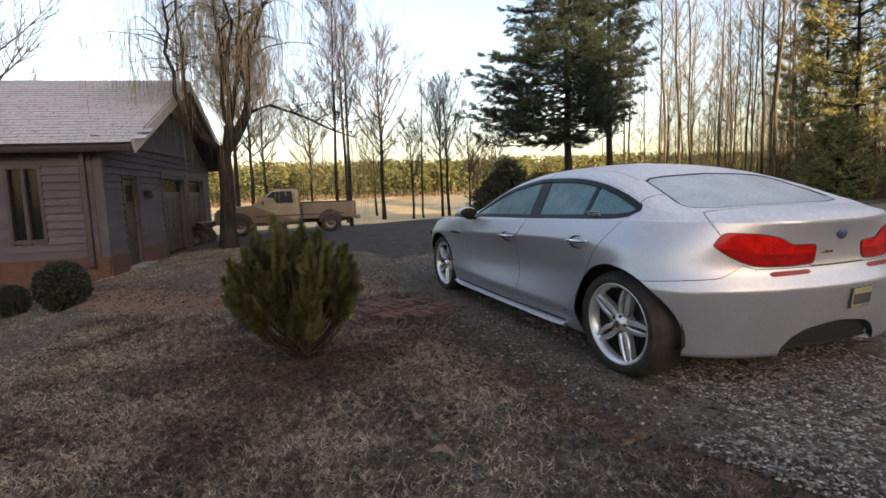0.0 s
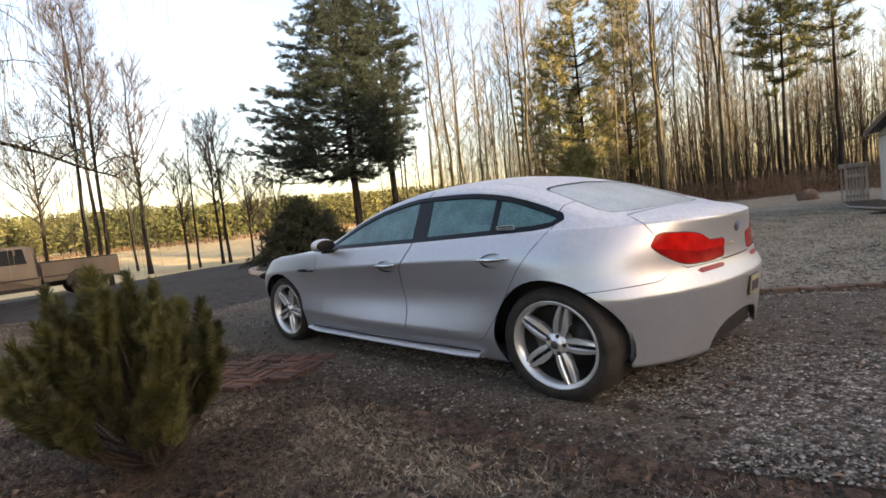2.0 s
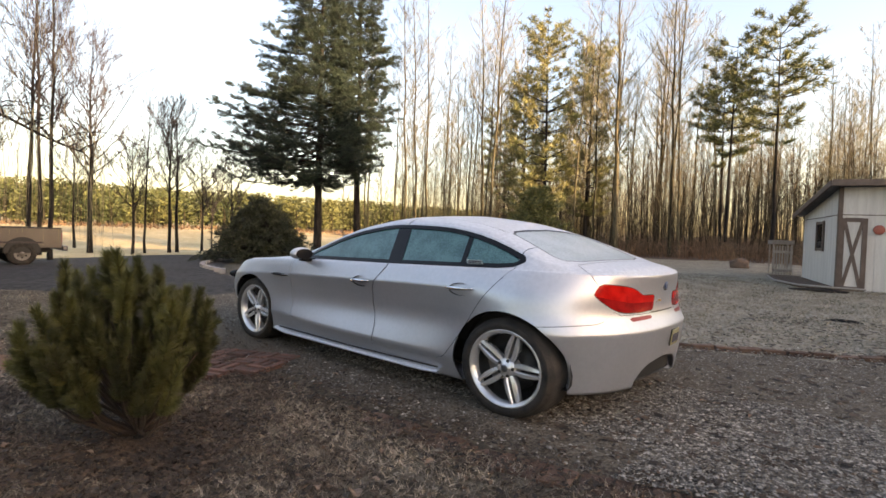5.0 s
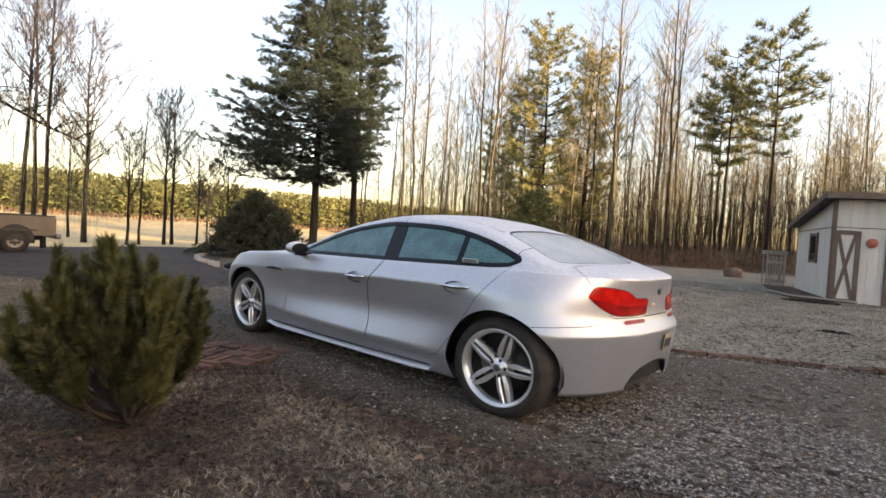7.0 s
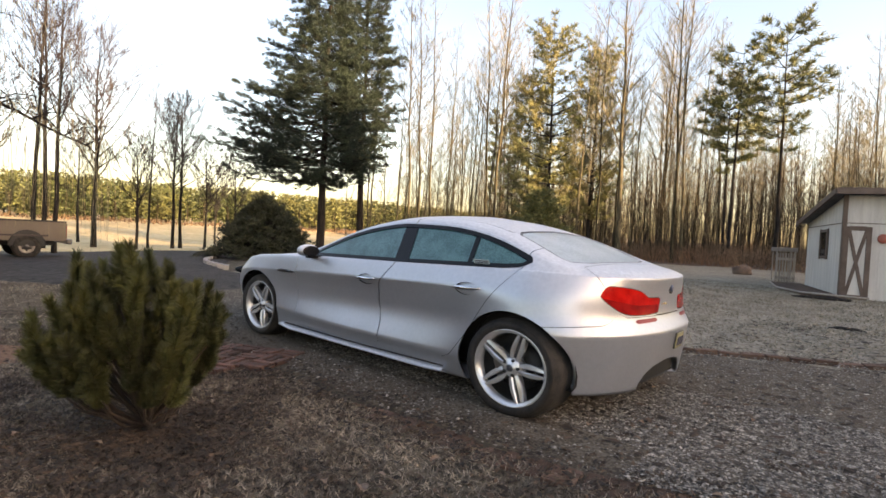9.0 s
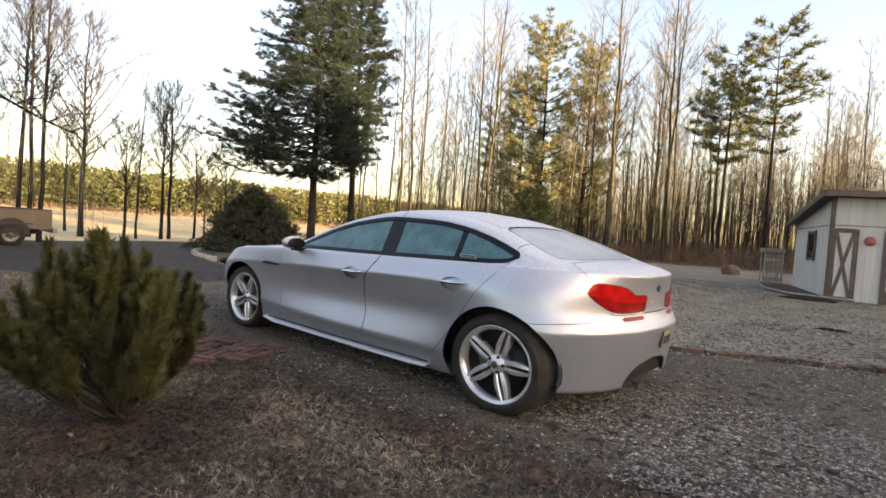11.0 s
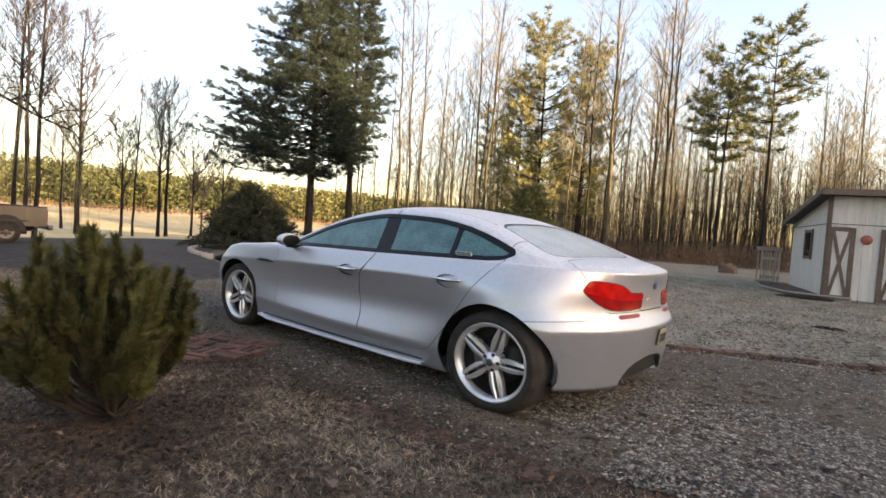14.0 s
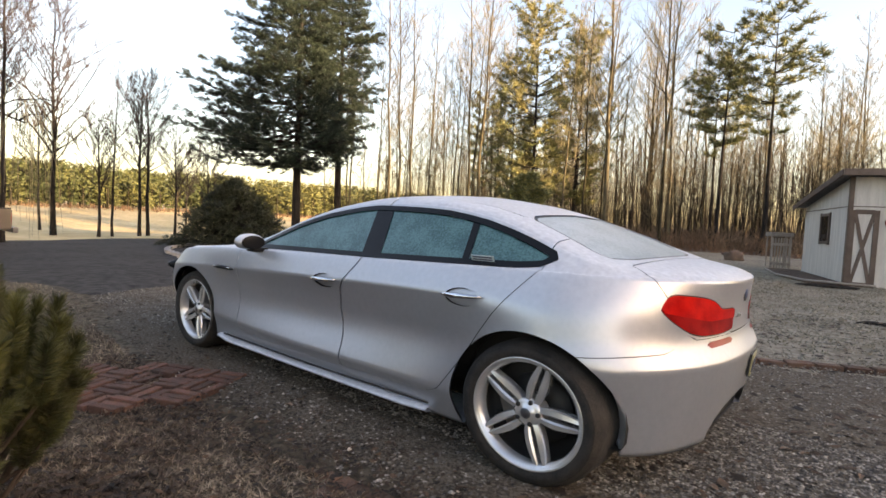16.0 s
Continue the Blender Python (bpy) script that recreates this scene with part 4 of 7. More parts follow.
def build_house():
    house = thing("garage_house", HOUSE, "grey lap-sided garage with brown doors and frosty shingle roof", "house")
    doors = [(0.94, 1.70, 0.0, 1.92), (3.48, 5.40, 0.0, 2.06), (5.78, 7.60, 0.0, 2.06)]
    front = part("front_wall", bm_mesh("front_wall", wall_cut(HW, HH, doors), M["stucco"]), house)
    side_m = Matrix(((0, -1, 0, 0), (1, 0, 0, 0), (0, 0, 1, 0), (0, 0, 0, 1)))
    wins = [(0.92, 1.50, 0.70, 2.14), (4.2, 5.0, 0.70, 2.14)]
    flip = Matrix(((0, 1, 0, 0), (1, 0, 0, 0), (0, 0, 1, 0), (0, 0, 0, 1)))
    sw = part("side_wall", bm_mesh("side_wall", wall_cut(HD - 0.15, HH, wins), M["stucco"]), house, "", Matrix.Translation((0, 0.15, 0)) @ flip)
    part("far_side_wall", bm_mesh("far_side_wall", box(0.15, HD - 0.15, HH, 0, (HW - 0.075, HD / 2 + 0.075, HH / 2)), M["siding"]), house)
    part("back_wall", bm_mesh("back_wall", box(HW - 0.3, 0.15, HH, 0, (HW / 2, HD - 0.075, HH / 2)), M["siding"]), house)
    # gable triangle
    bm = bmesh.new()
    tri = [(0, HH), (HW, HH), (HW / 2, APEX - 0.18)]
    a = [bm.verts.new((x, -0.012, z)) for x, z in tri]
    b = [bm.verts.new((x, 0.12, z)) for x, z in tri]
    bm.faces.new(a)
    bm.faces.new(b[::-1])
    for i in range(3):
        bm.faces.new((a[i], b[i], b[(i + 1) % 3], a[(i + 1) % 3]))
    part("gable", bm_mesh("gable", bm, M["stucco"]), house, "plain grey board gable")
    part("gable_band", bm_mesh("gable_band", box(HW, 0.05, 0.09, 0.01, (HW / 2, -0.028, HH - 0.02)), M["trim_dark"]), house)
    for x0, x1 in ((-0.01, 0.94), (1.70, 3.48), (5.40, 5.78), (7.60, HW)):
        part("brick_base", bm_mesh("brick_base", box(x1 - x0, 0.05, 0.85, 0.004, ((x0 + x1) / 2, -0.02, -0.085)), M["house_brick"]), house)
    part("brick_base", bm_mesh("brick_base", box(0.05, HD, 1.2, 0.004, (-0.02, HD / 2, -0.26)), M["house_brick"]), house)
    lap_boards(house, 0.0, HW, 0.34, HH - 0.06, doors, Matrix())
    lap_boards(house, 0.0, HD - 0.15, 0.34, HH, wins, Matrix.Translation((0, 0.15, 0)) @ flip)
    part("corner_board", bm_mesh("corner_board", box(0.12, 0.14, HH - 0.3, 0.01, (0.02, 0.03, HH / 2 + 0.17)), M["siding"]), house)
    part("downpipe", bm_mesh("downpipe", box(0.10, 0.10, HH - 0.25, 0.02, (-0.09, 0.28, HH / 2 + 0.02)), M["trim_dark"]), house, "dark brown downpipe")
    # roof: two slopes with courses of shingles on the near one
    over, eave = 0.7, 0.32
    rise = (APEX - HH) / (HW / 2)
    ang = math.degrees(math.atan(rise))
    slope = math.hypot(HW / 2 + eave, (HW / 2 + eave) * rise)
    for sgn in (1, -1):
        bm = box(slope, HD + 2 * over, 0.12, 0.0, (-slope / 2 if sgn > 0 else slope / 2, 0, -0.06))
        roof = part("roof_slope", bm_mesh("roof_slope", bm, M["trim_dark"]), house, "", pose(HW / 2, HD / 2, APEX, 0, -ang if sgn > 0 else ang, 0))
        if sgn > 0:
            rows, width = 26, 0.42
            tabs = [mesh_of("shingle", [(0, 0, 0.006), (0, width * 0.97, 0.006), (-0.24, width * 0.97, 0.016), (-0.24, 0, 0.016), (-0.24, 0, 0.0), (-0.24, width * 0.97, 0.0)], [(0, 1, 2, 3), (3, 2, 5, 4)], M["shingle"])]
            vs, fs = [], []
            count = 0
            for r in range(rows):
                y = -(HD / 2 + over) + (r % 2) * width / 2 - width * 0.5
                while y < HD / 2 + over - width * 0.6:
                    sx = -slope / rows * r
                    if count < 280 and y < 1.5 - HD / 2 + 3.0:
                        part("shingle", tabs[0], roof, "", pose(sx, max(y, -(HD / 2 + over)), 0.001 * random.random()))
                        count += 1
                    else:
                        k = len(vs)
                        vs += [(sx, y, 0.006), (sx, y + width * 0.97, 0.006), (sx - 0.24, y + width * 0.97, 0.016), (sx - 0.24, y, 0.016), (sx - 0.24, y, 0), (sx - 0.24, y + width * 0.97, 0)]
                        fs += [(k, k + 1, k + 2, k + 3), (k + 3, k + 2, k + 5, k + 4)]
                    y += width
            tagged(part("shingle_field", mesh_of("shingle_field", vs, fs, M["shingle"]), roof), kind="stuff")
        part("rake_board", bm_mesh("rake_board", box(slope, 0.04, 0.22, 0.006, (-sgn * slope / 2, -(HD / 2 + over) - 0.02, -0.12)), M["fascia"]), roof, "pale grey rake board")
        part("soffit", bm_mesh("soffit", box(slope - 0.02, over, 0.02, 0, (-sgn * slope / 2, -(HD / 2 + over / 2), -0.14)), M["trim_dark"]), roof)
        part("gutter", bm_mesh("gutter", box(0.12, HD + 2 * over, 0.13, 0.03, (-sgn * (slope + 0.03), 0, -0.10)), M["trim_dark"]), roof, "dark brown gutter")
    # doors
    d1 = part("entry_door", bm_mesh("entry_door", box(0.74, 0.05, 1.90, 0.005, (1.32, 0.07, 0.95)), M["door_dark"]), house, "dark brown entry door with a small window")
    part("door_pane", bm_mesh("door_pane", box(0.44, 0.02, 0.36, 0.004, (1.32, 0.042, 1.60)), M["dark_glass"]), d1)
    part("door_handle", bm_mesh("door_handle", box(0.05, 0.07, 0.05, 0.015, (1.62, 0.02, 0.93)), M["chrome"]), d1)
    for x in (0.91, 1.73):
        part("door_trim", bm_mesh("door_trim", box(0.07, 0.05, 2.02, 0.006, (x, -0.03, 1.0)), M["trim_dark"]), house)
    part("door_step", bm_mesh("door_step", box(0.95, 0.30, 0.14, 0.015, (1.32, -0.16, -0.05)), M["concrete"]), house, "pale door step")
    for x0, x1 in ((3.48, 5.40), (5.78, 7.60)):
        g = part("garage_door", bm_mesh("garage_door", box(x1 - x0 - 0.02, 0.05, 2.04, 0.004, ((x0 + x1) / 2, 0.10, 1.02)), M["door_dark"]), house, "brown panelled garage door")
        cols = 4
        cw = (x1 - x0 - 0.1) / cols
        for r in range(4):
            for c in range(cols):
                cx, cz = x0 + 0.05 + cw * (c + 0.5), 0.26 + 0.51 * r
                if r == 3:
                    part("door_pane", bm_mesh("door_pane", box(cw - 0.10, 0.02, 0.30, 0.004, (cx, 0.072, cz)), M["dark_glass"]), g)
                else:
                    part("door_panel", bm_mesh("door_panel", box(cw - 0.10, 0.03, 0.36, 0.012, (cx, 0.070, cz)), M["door_dark"]), g)
        for x in (x0 - 0.05, x1 + 0.05):
            part("garage_trim", bm_mesh("garage_trim", box(0.10, 0.05, 2.06, 0.006, (x, -0.03, 1.03)), M["trim_dark"]), house)
        part("garage_trim", bm_mesh("garage_trim", box(x1 - x0 + 0.2, 0.05, 0.10, 0.006, ((x0 + x1) / 2, -0.032, 2.12)), M["trim_dark"]), house)
    # windows of the side wall
    for a, b, c, d in wins:
        m = Matrix.Translation((0, 0.15, 0)) @ flip
        wf = part("side_window", bm_mesh("side_window", box(b - a, 0.02, d - c, 0, ((a + b) / 2, 0.06, (c + d) / 2)), M["dark_glass"]), house, "dark window in the side wall", m)
        for x in (a, (a + b) / 2, b):
            part("window_frame", bm_mesh("window_frame", box(0.07, 0.08, d - c + 0.12, 0.008, (x, -0.01, (c + d) / 2)), M["trim_dark"]), wf)
        for z in (c, d):
            part("window_frame", bm_mesh("window_frame", box(b - a, 0.07, 0.08, 0.008, ((a + b) / 2, -0.012, z)), M["trim_dark"]), wf)
    # wall lamp and flood lights
    lamp = thing("wall_lamp", HOUSE @ pose(2.15, -0.06, 1.58), "small black wall lantern beside the entry door", "wall lamp")
    part("bracket", bm_mesh("bracket", box(0.09, 0.06, 0.14, 0.01), M["black"]), lamp)
    part("lantern", bm_mesh("lantern", box(0.12, 0.12, 0.18, 0.02, (0, -0.10, -0.02)), M["black"]), lamp)
    fl = thing("flood_light", HOUSE @ pose(4.4, -0.06, 3.72), "twin dark flood light on the gable", "flood light")
    part("base", bm_mesh("base", box(0.12, 0.06, 0.12, 0.02), M["black"]), fl)
    for s in (-1, 1):
        vs, fs = lathe([(0.0, 0.08), (0.05, 0.06), (0.075, -0.10), (0.0, -0.11)], 14)
        part("lamp_head", mesh_of("lamp_head", vs, fs, M["trim_dark"], True), fl, "", pose(0.11 * s, -0.12, -0.03, 25, 0, 25 * s))


build_house()


# ---- shed with crossed doors ----
SHED = Matrix.Translation((1.93, 12.15, 0.0)) @ Matrix(((0.953, -0.303, 0, 0), (0.303, 0.953, 0, 0), (0, 0, 1, 0), (0, 0, 0, 1)))


def build_shed():
    W, D, HF, HB = 4.6, 3.9, 2.46, 1.92
    shed = thing("garden_shed", SHED, "weathered whitish shed with brown-trimmed crossed double doors", "shed")
    bm = bmesh.new()
    pr = [(0, 0), (D, 0), (D, HB), (0, HF)]
    L = [bm.verts.new((0, y, z)) for y, z in pr]
    R = [bm.verts.new((W, y, z)) for y, z in pr]
    bm.faces.new(L)
    bm.faces.new(R[::-1])
    for i in range(4):
        bm.faces.new((L[i], R[i], R[(i + 1) % 4], L[(i + 1) % 4]))
    part("body", bm_mesh("body", bm, M["shed_wall"]), shed)
    ang = -math.degrees(math.atan2(HF - HB, D))
    ln = math.hypot(D + 0.55, HF - HB)
    roof = part("roof", bm_mesh("roof", box(W + 0.5, ln + 0.08, 0.05, 0.006), M["shingle"]), shed, "", pose(W / 2, D / 2, (HF + HB) / 2 + 0.075, ang, 0, 0))
    part("roof_fascia", bm_mesh("roof_fascia", box(W + 0.52, 0.04, 0.15, 0.006, (0, -ln / 2 - 0.06, -0.05)), M["shed_trim"]), roof)
    for s in (-1, 1):
        part("roof_fascia", bm_mesh("roof_fascia", box(0.04, ln + 0.08, 0.14, 0.006, (s * (W / 2 + 0.27), 0, -0.05)), M["shed_trim"]), roof)
    for k in range(int(W / 0.2)):
        part("wall_batten", bm_mesh("wall_batten", box(0.012, 0.008, HF - 0.02, 0, (0.2 * k + 0.1, -0.004, HF / 2)), M["shed_wall"]), shed)
    part("wall_seam", bm_mesh("wall_seam", box(W, 0.012, 0.02, 0, (W / 2, -0.008, 1.80)), M["shed_trim"]), shed)
    part("wall_seam", bm_mesh("wall_seam", box(0.012, D, 0.02, 0, (-0.008, D / 2, 1.80)), M["shed_trim"]), shed)
    part("corner_trim", bm_mesh("corner_trim", box(0.09, 0.09, HF, 0.008, (0.0, 0.0, HF / 2)), M["shed_trim"]), shed)
    for x0 in (0.04, 1.06, 2.6):
        w, h = 0.44, 1.64
        d = part("shed_door", bm_mesh("shed_door", box(w, 0.03, h, 0.004, (x0 + w / 2, -0.02, h / 2 + 0.04)), M["shed_wall"]), shed, "white plank door with a brown cross")
        for x in (x0, x0 + w):
            part("door_stile", bm_mesh("door_stile", box(0.10, 0.03, h + 0.08, 0.004, (x, -0.045, h / 2 + 0.04)), M["shed_trim"]), d)
        for z in (0.06, h + 0.04):
            part("door_rail", bm_mesh("door_rail", box(w - 0.10, 0.028, 0.10, 0.004, (x0 + w / 2, -0.045, z)), M["shed_trim"]), d)
        a = math.degrees(math.atan2(h - 0.1, w - 0.1))
        for s in (-1, 1):
            part("door_brace", bm_mesh("door_brace", box(math.hypot(w - 0.1, h - 0.1), 0.022, 0.07, 0.003), M["shed_trim"]), d, "", pose(x0 + w / 2, -0.045 - 0.003 * s, h / 2 + 0.05, 0, s * a, 0))
    vs, fs = lathe([(0.0, -0.05), (0.105, -0.05), (0.11, -0.035), (0.11, 0.0)], 28)
    sign = thing("round_sign", SHED @ pose(0.75, -0.01, 1.46), "faded red disc hung on the shed wall", "sign", data=mesh_of("round_sign", vs, fs, M["red_disc"], True))
    win = part("shed_window", bm_mesh("shed_window", box(0.03, 0.72, 0.66, 0.004, (-0.012, 1.75, 1.30)), M["dark_glass"]), shed, "small dark side window")
    for y in (1.38, 2.12):
        part("window_trim", bm_mesh("window_trim", box(0.04, 0.07, 0.80, 0.004, (-0.03, y, 1.30)), M["shed_trim"]), win)
    for z in (0.95, 1.65):
        part("window_trim", bm_mesh("window_trim", box(0.04, 0.67, 0.07, 0.004, (-0.03, 1.75, z)), M["shed_trim"]), win)
    # mulch bed with a pale edging along the side
    bed = thing("mulch_bed", SHED, "red-brown mulch bed with a pale edging beside the shed", "mulch bed")
    bm = bmesh.new()
    pts = [(-0.08, -0.15), (-0.75, 0.15), (-1.05, 1.6), (-0.9, 4.0), (-0.08, 4.0)]
    lo = [bm.verts.new((x, y, -0.05)) for x, y in pts]
    hi = [bm.verts.new((x * 0.96, y, 0.09)) for x, y in pts]
    bm.faces.new(hi)
    for i in range(5):
        bm.faces.new((lo[i], lo[(i + 1) % 5], hi[(i + 1) % 5], hi[i]))
    part("mulch", bm_mesh("mulch", bm, M["dirt"]), bed)
    vs, fs = [], []
    tube(vs, fs, [(x, y, 0.07) for x, y in [(0.5, -0.3)] + pts[:4]], [0.026] * 5, 6)
    part("edging", mesh_of("edging", vs, fs, M["old_wood"], True), bed, "pale timber edging")
    # weathered rack behind the shed
    rack = thing("wooden_rack", SHED @ pose(-0.42, 5.0, 0.0) @ Matrix.Diagonal((0.42, 0.8, 0.80, 1)), "weathered grey slatted wooden bin", "wooden bin")
    for i in range(7):
        part("slat", bm_mesh("slat", box(0.10, 0.025, 1.25, 0.004, (-0.55 + 0.18 * i, -0.5 + 0.004 * (i % 2), 0.62)), M["old_wood"]), rack)
    for x in (-0.6, 0.6):
        for y in (-0.46, 0.5):
            part("post", bm_mesh("post", box(0.09, 0.06, 1.3, 0.006, (x, y, 0.65)), M["old_wood"]), rack)
    for z in (0.25, 1.0):
        part("rail", bm_mesh("rail", box(1.3, 0.03, 0.10, 0.004, (0, -0.53, z)), M["old_wood"]), rack)
    part("lid", bm_mesh("lid", box(1.45, 1.15, 0.16, 0.02, (0, 0, 1.38)), M["old_wood"]), rack, "pale grey lid")


build_shed()

# ---- pickup parked by the garage; x runs to its rear ----
def build_truck():
    tr = thing("pickup_truck", pose(-17.32, -1.78, float(ground_z(-17.0, -2.0)) - 0.005, 0, 0, 90), "beige single-cab pickup truck parked on the asphalt", "pickup truck")
    wr = 0.36
    cab = bmesh.new()
    prof = [(-2.35, 0.45), (-2.38, 0.85), (-2.25, 1.02), (-1.15, 1.10), (-0.98, 1.14), (-0.35, 1.66), (-0.20, 1.70), (0.42, 1.69), (0.55, 1.62), (0.62, 1.12), (0.62, 0.42)]
    a = [cab.verts.new((x, -0.86 + (0.13 if z > 1.2 else 0.0) + (0.05 if x < -2.2 else 0), z)) for x, z in prof]
    b = [cab.verts.new((x, 0.86 - (0.13 if z > 1.2 else 0.0) - (0.05 if x < -2.2 else 0), z)) for x, z in prof]
    cab.faces.new(a)
    cab.faces.new(b[::-1])
    n = len(prof)
    for i in range(n):
        cab.faces.new((a[i], b[i], b[(i + 1) % n], a[(i + 1) % n]))
    bmesh.ops.bevel(cab, geom=list(cab.edges), offset=0.035, segments=2, affect="EDGES")
    body = part("cab", bm_mesh("cab", cab, M["beige"]), tr, "beige cab")
    bed = bmesh.new()
    box(1.98, 0.07, 0.58, 0.015, (1.66, -0.83, 0.83), bed)
    box(1.98, 0.07, 0.58, 0.015, (1.66, 0.83, 0.83), bed)
    box(0.06, 1.60, 0.56, 0.015, (2.62, 0, 0.83), bed)
    box(1.98, 1.62, 0.08, 0.0, (1.66, 0, 0.60), bed)
    box(0.06, 1.60, 0.56, 0.015, (0.70, 0, 0.83), bed)
    part("cargo_bed", bm_mesh("cargo_bed", bed, M["beige"]), tr)
    part("tailgate", bm_mesh("tailgate", box(0.05, 1.56, 0.50, 0.015, (2.665, 0, 0.84)), M["beige"]), tr)
    part("rear_pane", bm_mesh("rear_pane", box(0.02, 1.2, 0.36, 0.004, m=pose(0, 0, 0, 0, 8, 0), at=(0.60, 0, 1.38)), M["truck_glass"]), body)
    for s in (-1, 1):
        part("bed_rail", bm_mesh("bed_rail", box(1.98, 0.10, 0.035, 0.012, (1.66, s * 0.83, 1.135)), M["black"]), tr, "black cap along the bed side")
        part("rocker", bm_mesh("rocker", box(2.1, 0.06, 0.14, 0.02, (-0.35, s * 0.80, 0.42)), M["black"]), tr)
        part("side_post", bm_mesh("side_post", box(0.05, 0.02, 0.40, 0.005, (0.10, s * 0.785, 1.38)), M["beige"]), body)
    part("bumper", bm_mesh("bumper", box(0.14, 1.62, 0.16, 0.03, (2.76, 0, 0.52)), M["steel"]), tr, "steel rear bumper")
    part("bumper", bm_mesh("bumper", box(0.14, 1.66, 0.18, 0.04, (-2.44, 0, 0.52)), M["black"]), tr)
    part("chassis", bm_mesh("chassis", box(4.6, 1.0, 0.16, 0.02, (0.1, 0, 0.46)), M["black"]), tr)
    part("grille", bm_mesh("grille", box(0.05, 1.1, 0.22, 0.01, (-2.39, 0, 0.78)), M["black"]), tr)
    for s in (-1, 1):
        part("side_window", bm_mesh("side_window", side_pane([(-0.83, 1.16), (-0.36, 1.58), (0.30, 1.60), (0.36, 1.16)], s * 0.80, s), M["truck_glass"]), body)
        part("mirror", bm_mesh("mirror", box(0.06, 0.16, 0.14, 0.02, (-0.72, s * 0.96, 1.18)), M["black"]), body)
        part("tail_lamp", bm_mesh("tail_lamp", box(0.05, 0.10, 0.30, 0.01, (2.64, s * 0.80, 0.85)), M["red_dark"]), tr)
        part("head_lamp", bm_mesh("head_lamp", box(0.05, 0.22, 0.16, 0.02, (-2.38, s * 0.66, 0.80)), M["white"]), tr)
        part("side_trim", bm_mesh("side_trim", box(3.2, 0.02, 0.05, 0.005, (0.6, s * 0.872, 0.70)), M["trim_dark"]), tr)
        for wx in (-1.55, 1.68):
            vs, fs = lathe([(wr + 0.02, -0.02), (wr + 0.10, 0.015), (wr + 0.10, -0.03), (wr + 0.02, -0.30)], 28)
            vs = [(x, y, max(z, -0.02)) for x, y, z in vs]
            part("wheel_arch", mesh_of("wheel_arch", vs, fs, M["black"], True), tr, "black wheel arch flare", pose(wx, s * 0.87, wr + 0.04, 0, 0, 0 if s > 0 else 180))
            vs, fs = lathe([(0.0, 0.0), (wr + 0.09, 0.0), (wr + 0.09, -0.03)], 28)
            vs = [(x, y, max(z, -0.02)) for x, y, z in vs]
            part("wheel_well", mesh_of("wheel_well", vs, fs, M["black"]), tr, "", pose(wx, s * 0.866, wr + 0.04, 0, 0, 0 if s > 0 else 180))
            vs, fs = lathe([(0.20, 0.0), (0.24, 0.02), (wr - 0.03, 0.01), (wr, -0.03), (wr, -0.2), (0.2, -0.22)], 36)
            w = part("wheel", mesh_of("wheel", vs, fs, M["rubber"], True), tr, "", pose(wx, s * 0.86, wr, 0, 0, 0 if s > 0 else 180))
            vs, fs = lathe([(0.0, 0.01), (0.06, 0.01), (0.08, -0.03), (0.15, -0.02), (0.19, 0.005), (0.205, 0.0)], 28)
            part("rim", mesh_of("rim", vs, fs, M["steel"], True), w)
            for k in range(6):
                vs, fs = lathe([(0.0, -0.014), (0.028, -0.014), (0.028, -0.03)], 10)
                part("rim_hole", mesh_of("rim_hole", vs, fs, M["black"]), w, "", pose(0, 0, 0, 0, 60 * k, 0) @ pose(0, 0, 0.115))
    part("windscreen", bm_mesh("windscreen", box(0.02, 1.3, 0.70, 0.004, m=pose(0, 0, 0, 0, 50, 0), at=(-0.675, 0, 1.405)), M["truck_glass"]), body)


def side_pane(pts, y, s):
    bm = bmesh.new()
    a = [bm.verts.new((x, y + s * (0.018 if z < 1.3 else -0.02), z)) for x, z in pts]
    b = [bm.verts.new((x, y - s * 0.05, z)) for x, z in pts]
    bm.faces.new(a)
    bm.faces.new(b[::-1])
    for i in range(len(pts)):
        bm.faces.new((a[i], a[(i + 1) % len(pts)], b[(i + 1) % len(pts)], b[i]))
    return bm


build_truck()


